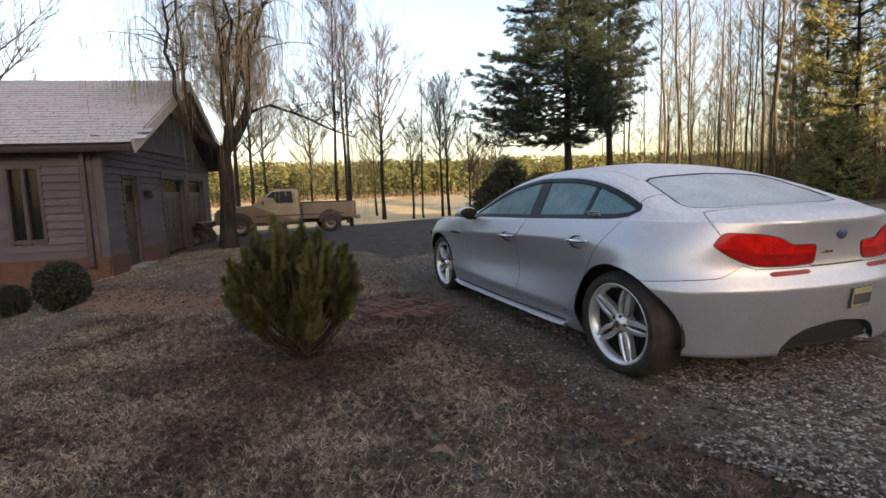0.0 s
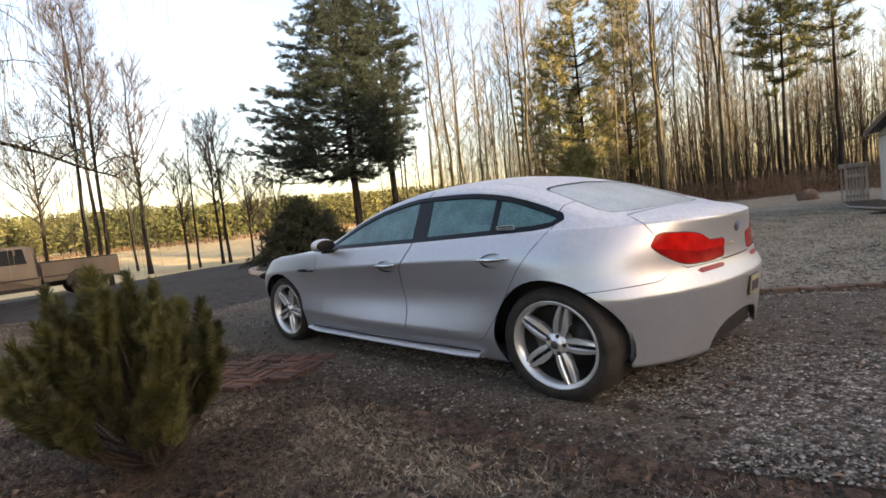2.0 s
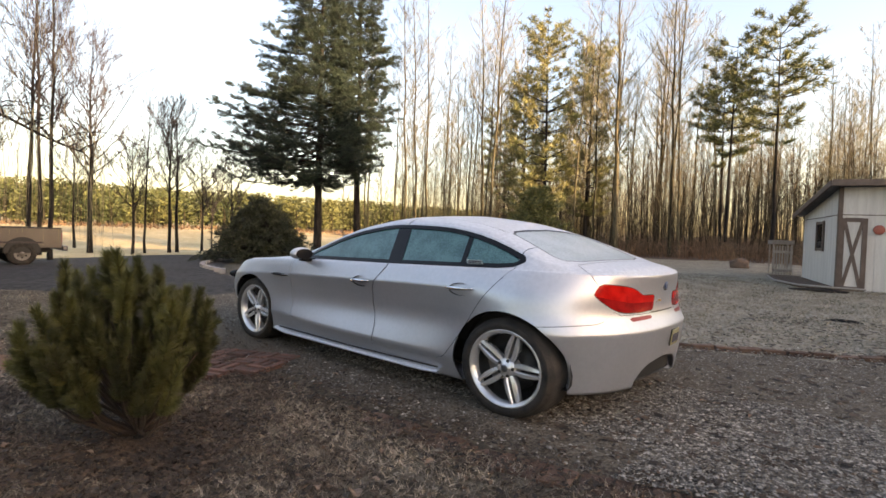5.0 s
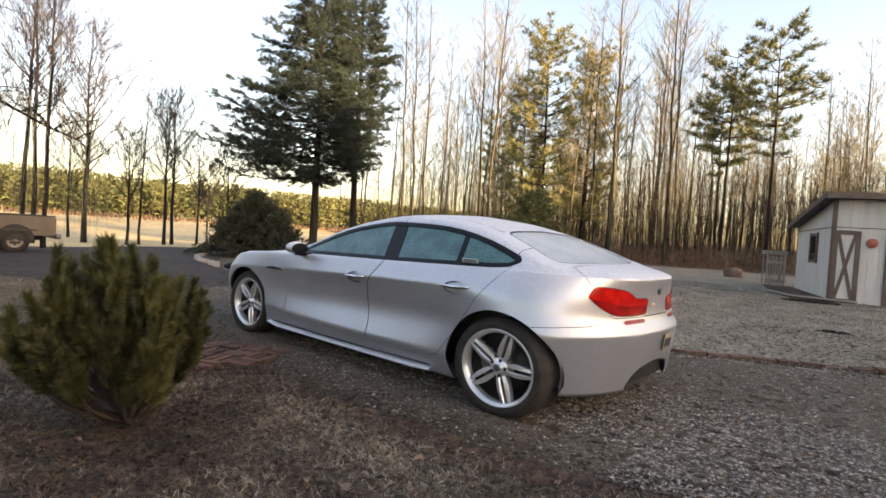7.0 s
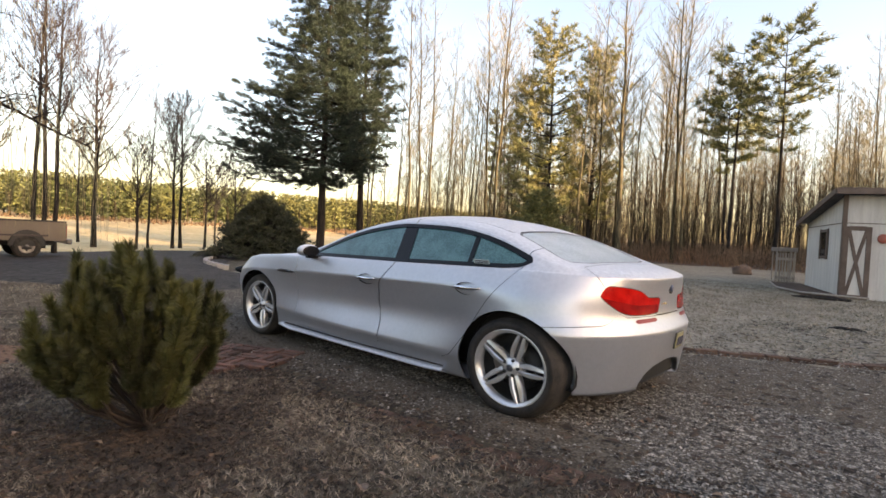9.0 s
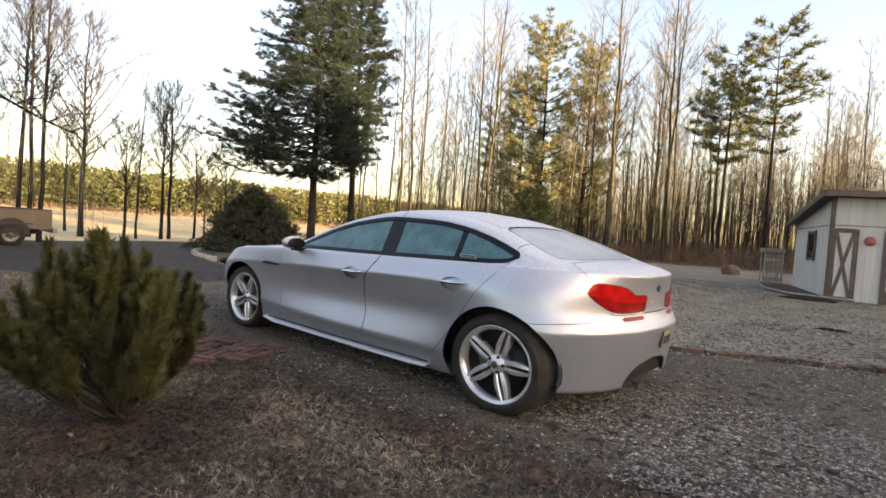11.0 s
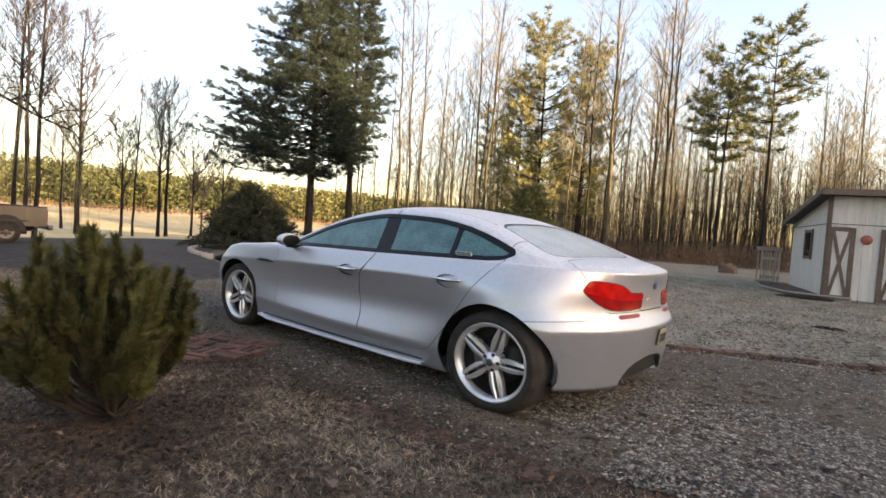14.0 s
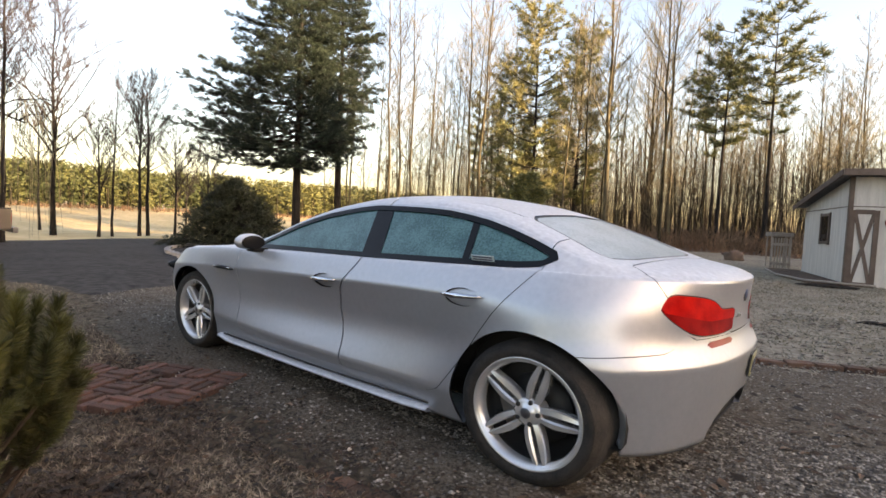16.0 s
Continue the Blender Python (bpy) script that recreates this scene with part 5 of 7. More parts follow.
def build_quad():
    """A small four-wheeled all-terrain vehicle; x runs to its rear."""
    q = thing("quad_bike", pose(-15.0, -5.05, float(ground_z(-15.0, -5.05)), 0, 0, 75), "dark all-terrain quad bike parked beside the garage", "quad bike")
    part("body", bm_mesh("body", box(1.2, 0.42, 0.30, 0.08, (0, 0, 0.58)), M["black"]), q)
    part("seat", bm_mesh("seat", box(0.65, 0.32, 0.14, 0.05, (0.18, 0, 0.79)), M["rubber"]), q)
    for x in (-0.62, 0.62):
        part("rack", bm_mesh("rack", box(0.46, 0.70, 0.03, 0.01, (x, 0, 0.80)), M["steel"]), q)
        for s in (-1, 1):
            part("fender", bm_mesh("fender", box(0.56, 0.28, 0.06, 0.025, (x, s * 0.40, 0.66)), M["black"]), q)
            vs, fs = lathe([(0.10, 0.0), (0.12, 0.02), (0.25, 0.02), (0.29, -0.03), (0.29, -0.17), (0.25, -0.20), (0.1, -0.20)], 24)
            w = part("wheel", mesh_of("wheel", vs, fs, M["rubber"], True), q, "", pose(x, s * 0.52, 0.29, 0, 0, 0 if s > 0 else 180))
            vs, fs = lathe([(0.0, -0.02), (0.05, -0.01), (0.10, -0.03), (0.115, 0.01)], 20)
            part("rim", mesh_of("rim", vs, fs, M["steel"], True), w)
    vs, fs = [], []
    tube(vs, fs, [(-0.20, -0.38, 1.04), (-0.28, -0.15, 1.0), (-0.32, 0, 0.98), (-0.28, 0.15, 1.0), (-0.20, 0.38, 1.04)], [0.018] * 5, 6)
    part("handlebar", mesh_of("handlebar", vs, fs, M["black"], True), q)
    vs, fs = [], []
    tube(vs, fs, [(-0.45, 0, 0.6), (-0.32, 0, 0.98)], [0.03, 0.025], 6)
    part("steering_post", mesh_of("steering_post", vs, fs, M["black"], True), q)


build_quad()


# ---- plants ----
def rnd(a, b):
    return random.uniform(a, b)


def grow_bare(seed, height, r0, first=0.35, limbs=24, reach=0.28, subs=6, twigs=4, lean=0.02, rise=0.75, thick=1.0, rounded_top=False):
    """A leafless tree: lists for trunk and limbs, and for the fine crown."""
    random.seed(seed)
    tv, tf, cv, cf = [], [], [], []
    n = 11
    p, dx, dy, line, radii = Vector((0, 0, -0.3)), rnd(-lean, lean), rnd(-lean, lean), [], []
    for i in range(n):
        t = i / (n - 1)
        line.append(p.copy())
        radii.append(r0 * (1.25 if i == 0 else 1) * (1 - t) ** 0.85 + 0.006)
        p = p + Vector((dx + rnd(-0.05, 0.05), dy + rnd(-0.05, 0.05), 1)) * (height + 0.3) / (n - 1)
    tube(tv, tf, line, radii, 8)

    def on_trunk(t):
        k = min(int(t * (n - 1)), n - 2)
        return line[k].lerp(line[k + 1], t * (n - 1) - k), radii[k]

    for b in range(limbs):
        t = first + (0.97 - first) * (b + rnd(0, 0.8)) / limbs
        at, r = on_trunk(t)
        a = b * 2.4 + rnd(-0.5, 0.5)
        u = (t - first) / (1 - first)
        ln = height * reach * ((0.30 + 0.85 * math.sin(math.pi * min(0.18 + 0.82 * u, 1.0))) if rounded_top else 1.15 - 0.85 * u) * rnd(0.6, 1.1)
        d = Vector((math.cos(a), math.sin(a), rise * rnd(0.6, 1.3))).normalized()
        pts, q = [at], at.copy()
        for s in range(5):
            d = (d + Vector((rnd(-0.16, 0.16), rnd(-0.16, 0.16), rnd(0.0, 0.22)))).normalized()
            q = q + d * ln / 5
            pts.append(q)
        rb = min(r * 0.5, 0.012 + 0.013 * ln) * min(1.0, thick + 0.1)
        tube(tv, tf, pts, [rb * (1 - 0.82 * i / 5) for i in range(6)], 5)
        for s in range(subs):
            k = rnd(0.25, 1.0) * 5
            i = min(int(k), 4)
            at2 = pts[i].lerp(pts[i + 1], k - i)
            d2 = (d + Vector((rnd(-1, 1), rnd(-1, 1), rnd(-0.2, 0.9)))).normalized()
            l2 = ln * rnd(0.22, 0.5)
            m = at2 + d2 * l2 * 0.5
            e = m + (d2 + Vector((rnd(-0.3, 0.3), rnd(-0.3, 0.3), rnd(0.0, 0.4)))).normalized() * l2 * 0.5
            tube(cv, cf, [at2, m, e], [rb * 0.38, rb * 0.25, 0.004 * thick], 3)
            for w in range(twigs):
                o = at2.lerp(e, rnd(0.2, 1.0))
                d3 = (d2 + Vector((rnd(-0.9, 0.9), rnd(-0.9, 0.9), rnd(-0.2, 0.8)))).normalized()
                tube(cv, cf, [o, o + d3 * l2 * rnd(0.25, 0.6)], [0.007 * thick, 0.0035 * thick], 3)
    return tv, tf, cv, cf


def bare_tree(name, made, m, label, group="", bark="bark"):
    tv, tf, cv, cf = made
    t = thing(name, m, label, "tree", group)
    part("trunk", mesh_of("trunk", tv, tf, M[bark], True), t)
    part("crown", mesh_of("crown", cv, cf, M["twig" if group.endswith("wood") else "twig_dark"], False), t)
    return t


def blade(vs, fs, at, d, length, width):
    s = d.cross(Vector((rnd(-1, 1), rnd(-1, 1), rnd(-1, 1))))
    if s.length < 1e-4:
        return
    s = s.normalized() * width
    k = len(vs)
    vs += [at - s, at + s, at + d * length]
    fs.append((k, k + 1, k + 2))


def grow_pine(seed, height, r0, start, radius, whorl=0.55, per=6, clumps=9, blades=9, size=0.34, width=0.022, droop=0.12, shape=1.0, gap=0.0):
    """A pine: trunk and limbs, and tufts of needles along the outer limbs."""
    random.seed(seed)
    tv, tf, nv, nf = [], [], [], []
    lean = rnd(-0.02, 0.02)
    line = [Vector((lean * height * (i / 10) ** 1.5, rnd(-0.04, 0.04), -0.3 + (height + 0.3) * i / 10)) for i in range(11)]
    tube(tv, tf, line, [r0 * (1 - i / 10.6) for i in range(11)], 9)
    h = start
    while h < height - 0.2:
        t = (h - start) / (height - start)
        rad = radius * (1 - t) ** shape * rnd(0.75, 1.1) + 0.25
        if t < 0.15:
            rad *= 0.55 + 3.0 * t
        k = min(int((h + 0.3) / (height + 0.3) * 10), 9)
        base = line[k].lerp(line[k + 1], (h + 0.3) / (height + 0.3) * 10 - k)
        turn0 = rnd(0, 6.3)
        for b in range(per):
            if random.random() < gap:
                continue
            a = turn0 + 6.283 * b / per + rnd(-0.35, 0.35)
            ln = rad * rnd(0.6, 1.15)
            pts = []
            for i in range(5):
                s = i / 4
                pts.append(base + Vector((math.cos(a) * ln * s, math.sin(a) * ln * s, ln * (0.30 * t * s - droop * s + 0.22 * s * s) + rnd(-0.03, 0.03))))
            tube(tv, tf, pts, [max(0.006, 0.016 * ln) * (1 - 0.8 * i / 4) for i in range(5)], 4)
            for c in range(max(3, int(clumps * ln / radius + 2))):
                s = rnd(0.3, 1.02)
                i = min(int(s * 4), 3)
                o = pts[i].lerp(pts[i + 1], s * 4 - i) + Vector((rnd(-1, 1), rnd(-1, 1), rnd(-0.4, 0.7))) * 0.14 * ln
                out = Vector((math.cos(a), math.sin(a), 0.5))
                for q in range(blades):
                    d = (out * 0.55 + Vector((rnd(-1, 1), rnd(-1, 1), rnd(-0.6, 1)))).normalized()
                    blade(nv, nf, o + d * rnd(0, 0.12) * size, d, size * rnd(0.6, 1.1), width)
        h += whorl * rnd(0.75, 1.25)
    return tv, tf, nv, nf


def grow_plate_pine(seed, height, r0, start, profile, whorl=0.42, per=6, bias=0.0, lean_to=0.0):
    """A white pine: flat sprays of needle tufts on long limbs that sag and turn up at the tip; the crown's reach follows the profile over height."""
    random.seed(seed)
    tv, tf, nv, nf = [], [], [], []
    reach = curve(profile)
    line = [Vector((rnd(-0.05, 0.05), rnd(-0.05, 0.05), -0.3 + (height + 0.3) * i / 10)) for i in range(11)]
    tube(tv, tf, line, [r0 * (1 - i / 10.6) for i in range(11)], 9)
    h = start
    while h < height - 0.1:
        k = min(int((h + 0.3) / (height + 0.3) * 10), 9)
        base = line[k].lerp(line[k + 1], (h + 0.3) / (height + 0.3) * 10 - k)
        turn0 = rnd(0, 6.3)
        full = rnd(0.72, 1.1)
        for b in range(per):
            a = turn0 + 6.283 * b / per + rnd(-0.4, 0.4)
            ln = float(reach(h)) * full * rnd(0.62, 1.12) * (1 + bias * math.cos(a - lean_to))
            out = Vector((math.cos(a), math.sin(a), 0))
            flat = Vector((-out.y, out.x, 0))
            sag = rnd(0.0, 0.30) * (1 - 0.8 * h / height)
            pts = [base + out * ln * s + Vector((0, 0, ln * (-1.5 * sag * s + 1.5 * sag * s ** 3 + 0.25 * (h / height) * s))) + flat * rnd(-0.05, 0.05) * ln for s in (0, 0.25, 0.5, 0.75, 1.0)]
            tube(tv, tf, pts, [max(0.008, 0.012 * ln) * (1 - 0.8 * i / 4) for i in range(5)], 4)
            for c in range(int(6 + 4.6 * ln)):
                s = rnd(0.22, 1.0)
                i = min(int(s * 4), 3)
                o = pts[i].lerp(pts[i + 1], s * 4 - i)
                side = rnd(-1, 1)
                twig = (out * rnd(0.4, 0.9) + flat * side + Vector((0, 0, rnd(-0.25, 0.55)))).normalized()
                tl = (0.30 + 0.34 * ln * (1.05 - s)) * rnd(0.6, 1.15)
                e = o + twig * tl
                tube(tv, tf, [o, e], [0.010, 0.004], 3)
                for q in range(2 + int(tl / 0.20)):
                    p = o.lerp(e, rnd(0.25, 1.05)) + Vector((rnd(-0.06, 0.06), rnd(-0.06, 0.06), rnd(-0.02, 0.05)))
                    for n in range(16):
                        d = (twig * 0.6 + Vector((rnd(-1, 1), rnd(-1, 1), rnd(-0.6, 0.9)))).normalized()
                        blade(nv, nf, p, d, rnd(0.14, 0.26), 0.009)
        h += whorl * rnd(0.7, 1.3)
    return tv, tf, nv, nf


def pine_tree(name, made, m, label, needles, group="", category="pine tree"):
    tv, tf, nv, nf = made
    t = thing(name, m, label, category, group)
    part("trunk", mesh_of("trunk", tv, tf, M["bark_dark"], True), t)
    part("crown", mesh_of("crown", nv, nf, M[needles]), t)
    return t


def stand(x, y, turn=0.0, s=1.0, sink=0.03):
    return pose(x, y, float(ground_z(x, y)) - sink, 0, 0, turn) @ Matrix.Diagonal((s, s, s, 1))


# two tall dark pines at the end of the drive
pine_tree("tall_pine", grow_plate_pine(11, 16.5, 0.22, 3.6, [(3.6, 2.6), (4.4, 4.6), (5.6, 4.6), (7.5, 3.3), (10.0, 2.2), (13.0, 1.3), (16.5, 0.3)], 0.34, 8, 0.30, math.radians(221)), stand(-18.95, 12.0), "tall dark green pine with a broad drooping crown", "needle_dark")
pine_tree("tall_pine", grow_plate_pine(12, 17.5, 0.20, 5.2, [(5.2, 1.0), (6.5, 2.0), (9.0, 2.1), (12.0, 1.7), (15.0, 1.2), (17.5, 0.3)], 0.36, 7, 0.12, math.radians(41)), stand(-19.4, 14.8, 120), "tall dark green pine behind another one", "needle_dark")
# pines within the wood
gold = pine_tree("wood_pine", grow_pine(21, 13.2, 0.13, 2.4, 2.6, 0.50, 6, 22, 12, 0.36, 0.018, -0.02, 0.36, 0.28), stand(-12.4, 22.6), "pine with yellowish sunlit foliage at the wood's edge", "needle_sunlit", "pines in the wood")
sparse = pine_tree("wood_pine", grow_pine(23, 11.0, 0.11, 5.2, 1.75, 0.60, 6, 13, 19, 0.36, 0.016, -0.05, 0.30, 0.42), stand(-3.9, 26.0), "slender pine with a sparse tufted crown", "needle", "pines in the wood")
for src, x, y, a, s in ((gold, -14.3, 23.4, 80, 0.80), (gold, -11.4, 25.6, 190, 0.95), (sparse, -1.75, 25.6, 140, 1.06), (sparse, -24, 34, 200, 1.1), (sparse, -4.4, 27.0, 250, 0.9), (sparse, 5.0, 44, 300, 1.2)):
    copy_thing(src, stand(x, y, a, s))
# low conifers
low = pine_tree("low_conifer", grow_pine(31, 3.3, 0.06, 0.25, 1.55, 0.22, 8, 14, 10, 0.26, 0.020, 0.10, 0.8), stand(-9.2, 16.8), "low dark green conifer at the lawn's edge", "needle", "low conifers", "conifer")
for x, y, a, s in ((-26, 14.5, 40, 0.8), (-13.0, 20.5, 100, 0.7)):
    copy_thing(low, stand(x, y, a, s))


def build_yew():
    """A mound of drooping sprays."""
    random.seed(41)
    t = thing("yew_mound", stand(-15.2, 6.75), "dark green spreading yew mound beside the drive", "shrub")
    tv, tf, nv, nf = [], [], [], []
    for b in range(330):
        a, up = rnd(0, 6.283), rnd(0.02, 1.0) ** 1.25
        R = 2.0 * (1 - up) ** 0.72 * rnd(0.72, 1.08) * (1 + 0.12 * math.sin(3 * a)) + 0.08
        end = Vector((math.cos(a) * R, math.sin(a) * R, 0.12 + 2.25 * up * rnd(0.9, 1.08)))
        mid = end * 0.6 + Vector((0, 0, 0.22))
        tube(tv, tf, [(0, 0, 0.0), mid, end], [0.03, 0.018, 0.006], 4)
        for c in range(9):
            o = mid.lerp(end, rnd(0.25, 1.05)) + Vector((rnd(-1, 1), rnd(-1, 1), rnd(-1, 1))) * 0.13
            for q in range(12):
                d = (end.normalized() * 0.8 + Vector((rnd(-1, 1), rnd(-1, 1), rnd(-1.1, 0.5)))).normalized()
                blade(nv, nf, o, d, rnd(0.10, 0.24), 0.014)
    part("branch_frame", mesh_of("branch_frame", tv, tf, M["bark_dark"]), t)
    part("foliage", mesh_of("foliage", nv, nf, M["yew"]), t)


build_yew()


M["stem"] = mat("brown_stem", (0.030, 0.021, 0.016), (0.055, 0.038, 0.027), 12.0, 0.9)


def build_shrub():
    """The small mountain pine in the lawn: one short stem, branches that spread like a bowl, and upright brush-like shoots."""
    random.seed(51)
    t = thing("mountain_pine", stand(0.42, -2.53, 0, 0.95), "bushy dark green mountain pine with upright brush-like shoots", "shrub")
    heart = Vector((-0.05, -0.04, 0.57))
    n = 92
    for b in range(n):
        a = b * 2.39996 + rnd(-0.25, 0.25)
        out = Vector((math.cos(a), math.sin(a), 0))
        up = -0.55 + 1.55 * (b + 0.5) / n
        flat = math.sqrt(max(0.0, 1 - up * up))
        size = rnd(0.45, 0.70) if b % 5 == 4 else rnd(0.86, 1.08)
        high = 0.36 if up > 0 else 0.30
        tip = heart + out * 0.44 * flat * size + Vector((0, 0, high * up * size + 0.03))
        if b in (68, 75, 81, 86):
            tip.z += 0.11
        d = (Vector((0, 0, 1.0)) + out * (0.30 + 0.35 * max(-up, 0)) * flat + Vector((rnd(-0.16, 0.16), rnd(-0.16, 0.16), 0))).normalized()
        ln = rnd(0.18, 0.27)
        base = tip - d * ln
        base.z = max(base.z, 0.25)
        foot = Vector((out.x * 0.015, out.y * 0.015, 0.07 + 0.14 * max(up, 0)))
        mid = Vector((base.x * 0.78, base.y * 0.78, max(0.12, base.z - 0.09)))
        vs, fs = [], []
        tube(vs, fs, [foot, foot.lerp(mid, 0.55) + Vector((rnd(-0.03, 0.03), rnd(-0.03, 0.03), -0.02)), mid, base, tip], [0.009, 0.008, 0.0065, 0.0045, 0.0015], 5)
        br = part("branch", mesh_of("branch", vs, fs, M["stem"], True), t)
        runs = [(base, d, ln, 1.0)]
        for q in range(2):
            e = (d + Vector((rnd(-0.8, 0.8), rnd(-0.8, 0.8), -0.1))).normalized()
            runs.append((base + d * ln * rnd(-0.1, 0.25), e, ln * rnd(0.40, 0.62), 0.85))
        nv, nf = [], []
        for o0, dd0, l0, w0 in runs:
            for q in range(int(3700 * l0)):
                k = rnd(-0.06, 1.0)
                o = o0 + dd0 * l0 * k
                ring = Vector((rnd(-1, 1), rnd(-1, 1), rnd(-1, 1)))
                ring = (ring - dd0 * ring.dot(dd0)).normalized()
                way = (ring + dd0 * (0.5 + 1.6 * max(k, 0) ** 5)).normalized()
                blade(nv, nf, o, way, rnd(0.044, 0.064) * w0, 0.0026)
        part("needles", mesh_of("needles", nv, nf, M["shrub_needle"]), br)
    vs, fs = [], []
    tube(vs, fs, [(0, 0, -0.05), (0.01, 0, 0.05), (0, 0.01, 0.14), (-0.04, -0.03, 0.42)], [0.034, 0.027, 0.023, 0.012], 8)
    part("trunk", mesh_of("trunk", vs, fs, M["bark_dark"], True), t)


M["shrub_needle"] = mat("mountain_pine_needles", (0.036, 0.042, 0.012), (0.098, 0.098, 0.029), 9.0, 0.55, rand=0.42)
build_shrub()


def boxwood(m, label):
    t = thing("boxwood_ball", m, label, "shrub", "boxwood balls by the house")
    nv, nf, tv, tf = [], [], [], []
    for k in range(9500):
        d = Vector((random.gauss(0, 1), random.gauss(0, 1), random.gauss(0, 1))).normalized()
        bump = 0.05 * noise.noise(d * 2.5)
        o = Vector((d.x * 0.40, d.y * 0.40, 0.40 + d.z * 0.40)) * 1.0 + d * (bump + rnd(-0.10, 0.015))
        blade(nv, nf, o, (d + Vector((rnd(-1, 1), rnd(-1, 1), rnd(-1, 1)))).normalized(), rnd(0.03, 0.055), 0.016)
    for k in range(12):
        a = rnd(0, 6.28)
        tube(tv, tf, [(0, 0, -0.05), (math.cos(a) * 0.15, math.sin(a) * 0.15, 0.25), (math.cos(a) * 0.28, math.sin(a) * 0.28, 0.45)], [0.02, 0.012, 0.006], 4)
    part("stem_cluster", mesh_of("stem_cluster", tv, tf, M["bark_dark"]), t)
    part("foliage", mesh_of("foliage", nv, nf, M["boxwood"]), t)
    return t


random.seed(61)
bx = boxwood(stand(-4.05, -5.20, 0, 0.76), "clipped dark boxwood ball by the house")
copy_thing(bx, stand(-5.0, -6.10, 70, 0.72))


def build_weeping():
    """The yard tree: short trunk, crooked limbs that fork low and long hanging twigs."""
    random.seed(71)
    t = thing("weeping_tree", stand(-10.35, -3.45), "leafless weeping tree with crooked limbs and hanging twigs", "tree")
    tv, tf, cv, cf = [], [], [], []
    tube(tv, tf, [(0, 0, -0.2), (0.02, 0.0, 0.5), (0.0, 0.05, 1.3), (0.0, 0.05, 2.55)], [0.27, 0.20, 0.175, 0.15], 12)
    limbs = []
    for a, spread, ht in ((90, 0.55, 6.8), (75, 0.30, 7.4), (-90, 0.75, 6.6), (-80, 1.05, 6.2), (10, 0.5, 7.0), (160, 0.6, 6.5)):
        a = math.radians(a)
        p, pts = Vector((0, 0.05, 2.4)), [Vector((0, 0.05, 2.35))]
        for i in range(1, 9):
            s = i / 8
            out = spread * (1 - (1 - min(1, s * 2.2)) ** 2)
            pts.append(Vector((math.cos(a) * out + rnd(-0.13, 0.13), 0.05 + math.sin(a) * out + rnd(-0.13, 0.13), 2.4 + (ht - 2.4) * s ** 1.05)))
        tube(tv, tf, pts, [0.066 * (1 - 0.85 * i / 8) + 0.008 for i in range(9)], 8)
        limbs.append(pts)
    # the long low limb towards the drive
    high = [Vector((0, 0.1, 2.35)), Vector((0.0, 0.42, 2.75)), Vector((0.0, 0.66, 3.3)), Vector((-0.05, 0.72, 4.0)), Vector((0.05, 0.80, 4.8)), Vector((0.0, 1.15, 5.8)), Vector((0.1, 1.3, 6.8))]
    tube(tv, tf, high, [0.085, 0.072, 0.062, 0.052, 0.044, 0.032, 0.014], 7)
    limbs.append(high)
    arch = [Vector((0, 0.1, 2.4)), Vector((0.05, 0.35, 3.6)), Vector((0, 0.7, 5.2)), Vector((0.1, 1.6, 6.5)), Vector((0.0, 2.8, 7.1)), Vector((0.05, 4.1, 6.9))]
    tube(tv, tf, arch, [0.075, 0.065, 0.052, 0.04, 0.028, 0.012], 7)
    limbs.append(arch)
    low = [Vector((0, 0.5, 2.9)), Vector((-0.1, 0.75, 3.4)), Vector((0.0, 1.2, 3.55)), Vector((0.2, 2.0, 3.25)), Vector((0.3, 2.7, 2.9)), Vector((0.3, 3.3, 2.7))]
    tube(tv, tf, low, [0.06, 0.05, 0.042, 0.034, 0.024, 0.012], 6)
    limbs.append(low)
    for pts in limbs:
        for b in range(10):
            k = rnd(0.45, 1.0) * (len(pts) - 1)
            i = min(int(k), len(pts) - 2)
            o = pts[i].lerp(pts[i + 1], k - i)
            a, ln = rnd(0, 6.283), rnd(0.8, 2.3)
            d = Vector((math.cos(a), math.sin(a), 0.9))
            q = [o]
            for s in range(4):
                d = (d + Vector((rnd(-0.25, 0.25), rnd(-0.25, 0.25), -0.32))).normalized()
                q.append(q[-1] + d * ln / 4)
            tube(tv, tf, q, [0.018, 0.014, 0.010, 0.007, 0.004], 4)
            for w in range(15):
                at = q[random.randint(1, 4)] + Vector((rnd(-0.2, 0.2), rnd(-0.2, 0.2), rnd(-0.1, 0.1)))
                fall = rnd(0.7, 2.6)
                x0, y0 = rnd(-0.25, 0.25), rnd(-0.25, 0.25)
                tube(cv, cf, [at, at + Vector((x0, y0, -fall * 0.35)), at + Vector((x0 * 1.5, y0 * 1.5, -fall))], [0.0055, 0.0042, 0.0025], 3)
    part("trunk", mesh_of("trunk", tv, tf, M["bark_dark"], True), t)
    part("hanging_crown", mesh_of("hanging_crown", cv, cf, M["twig"]), t)


build_weeping()

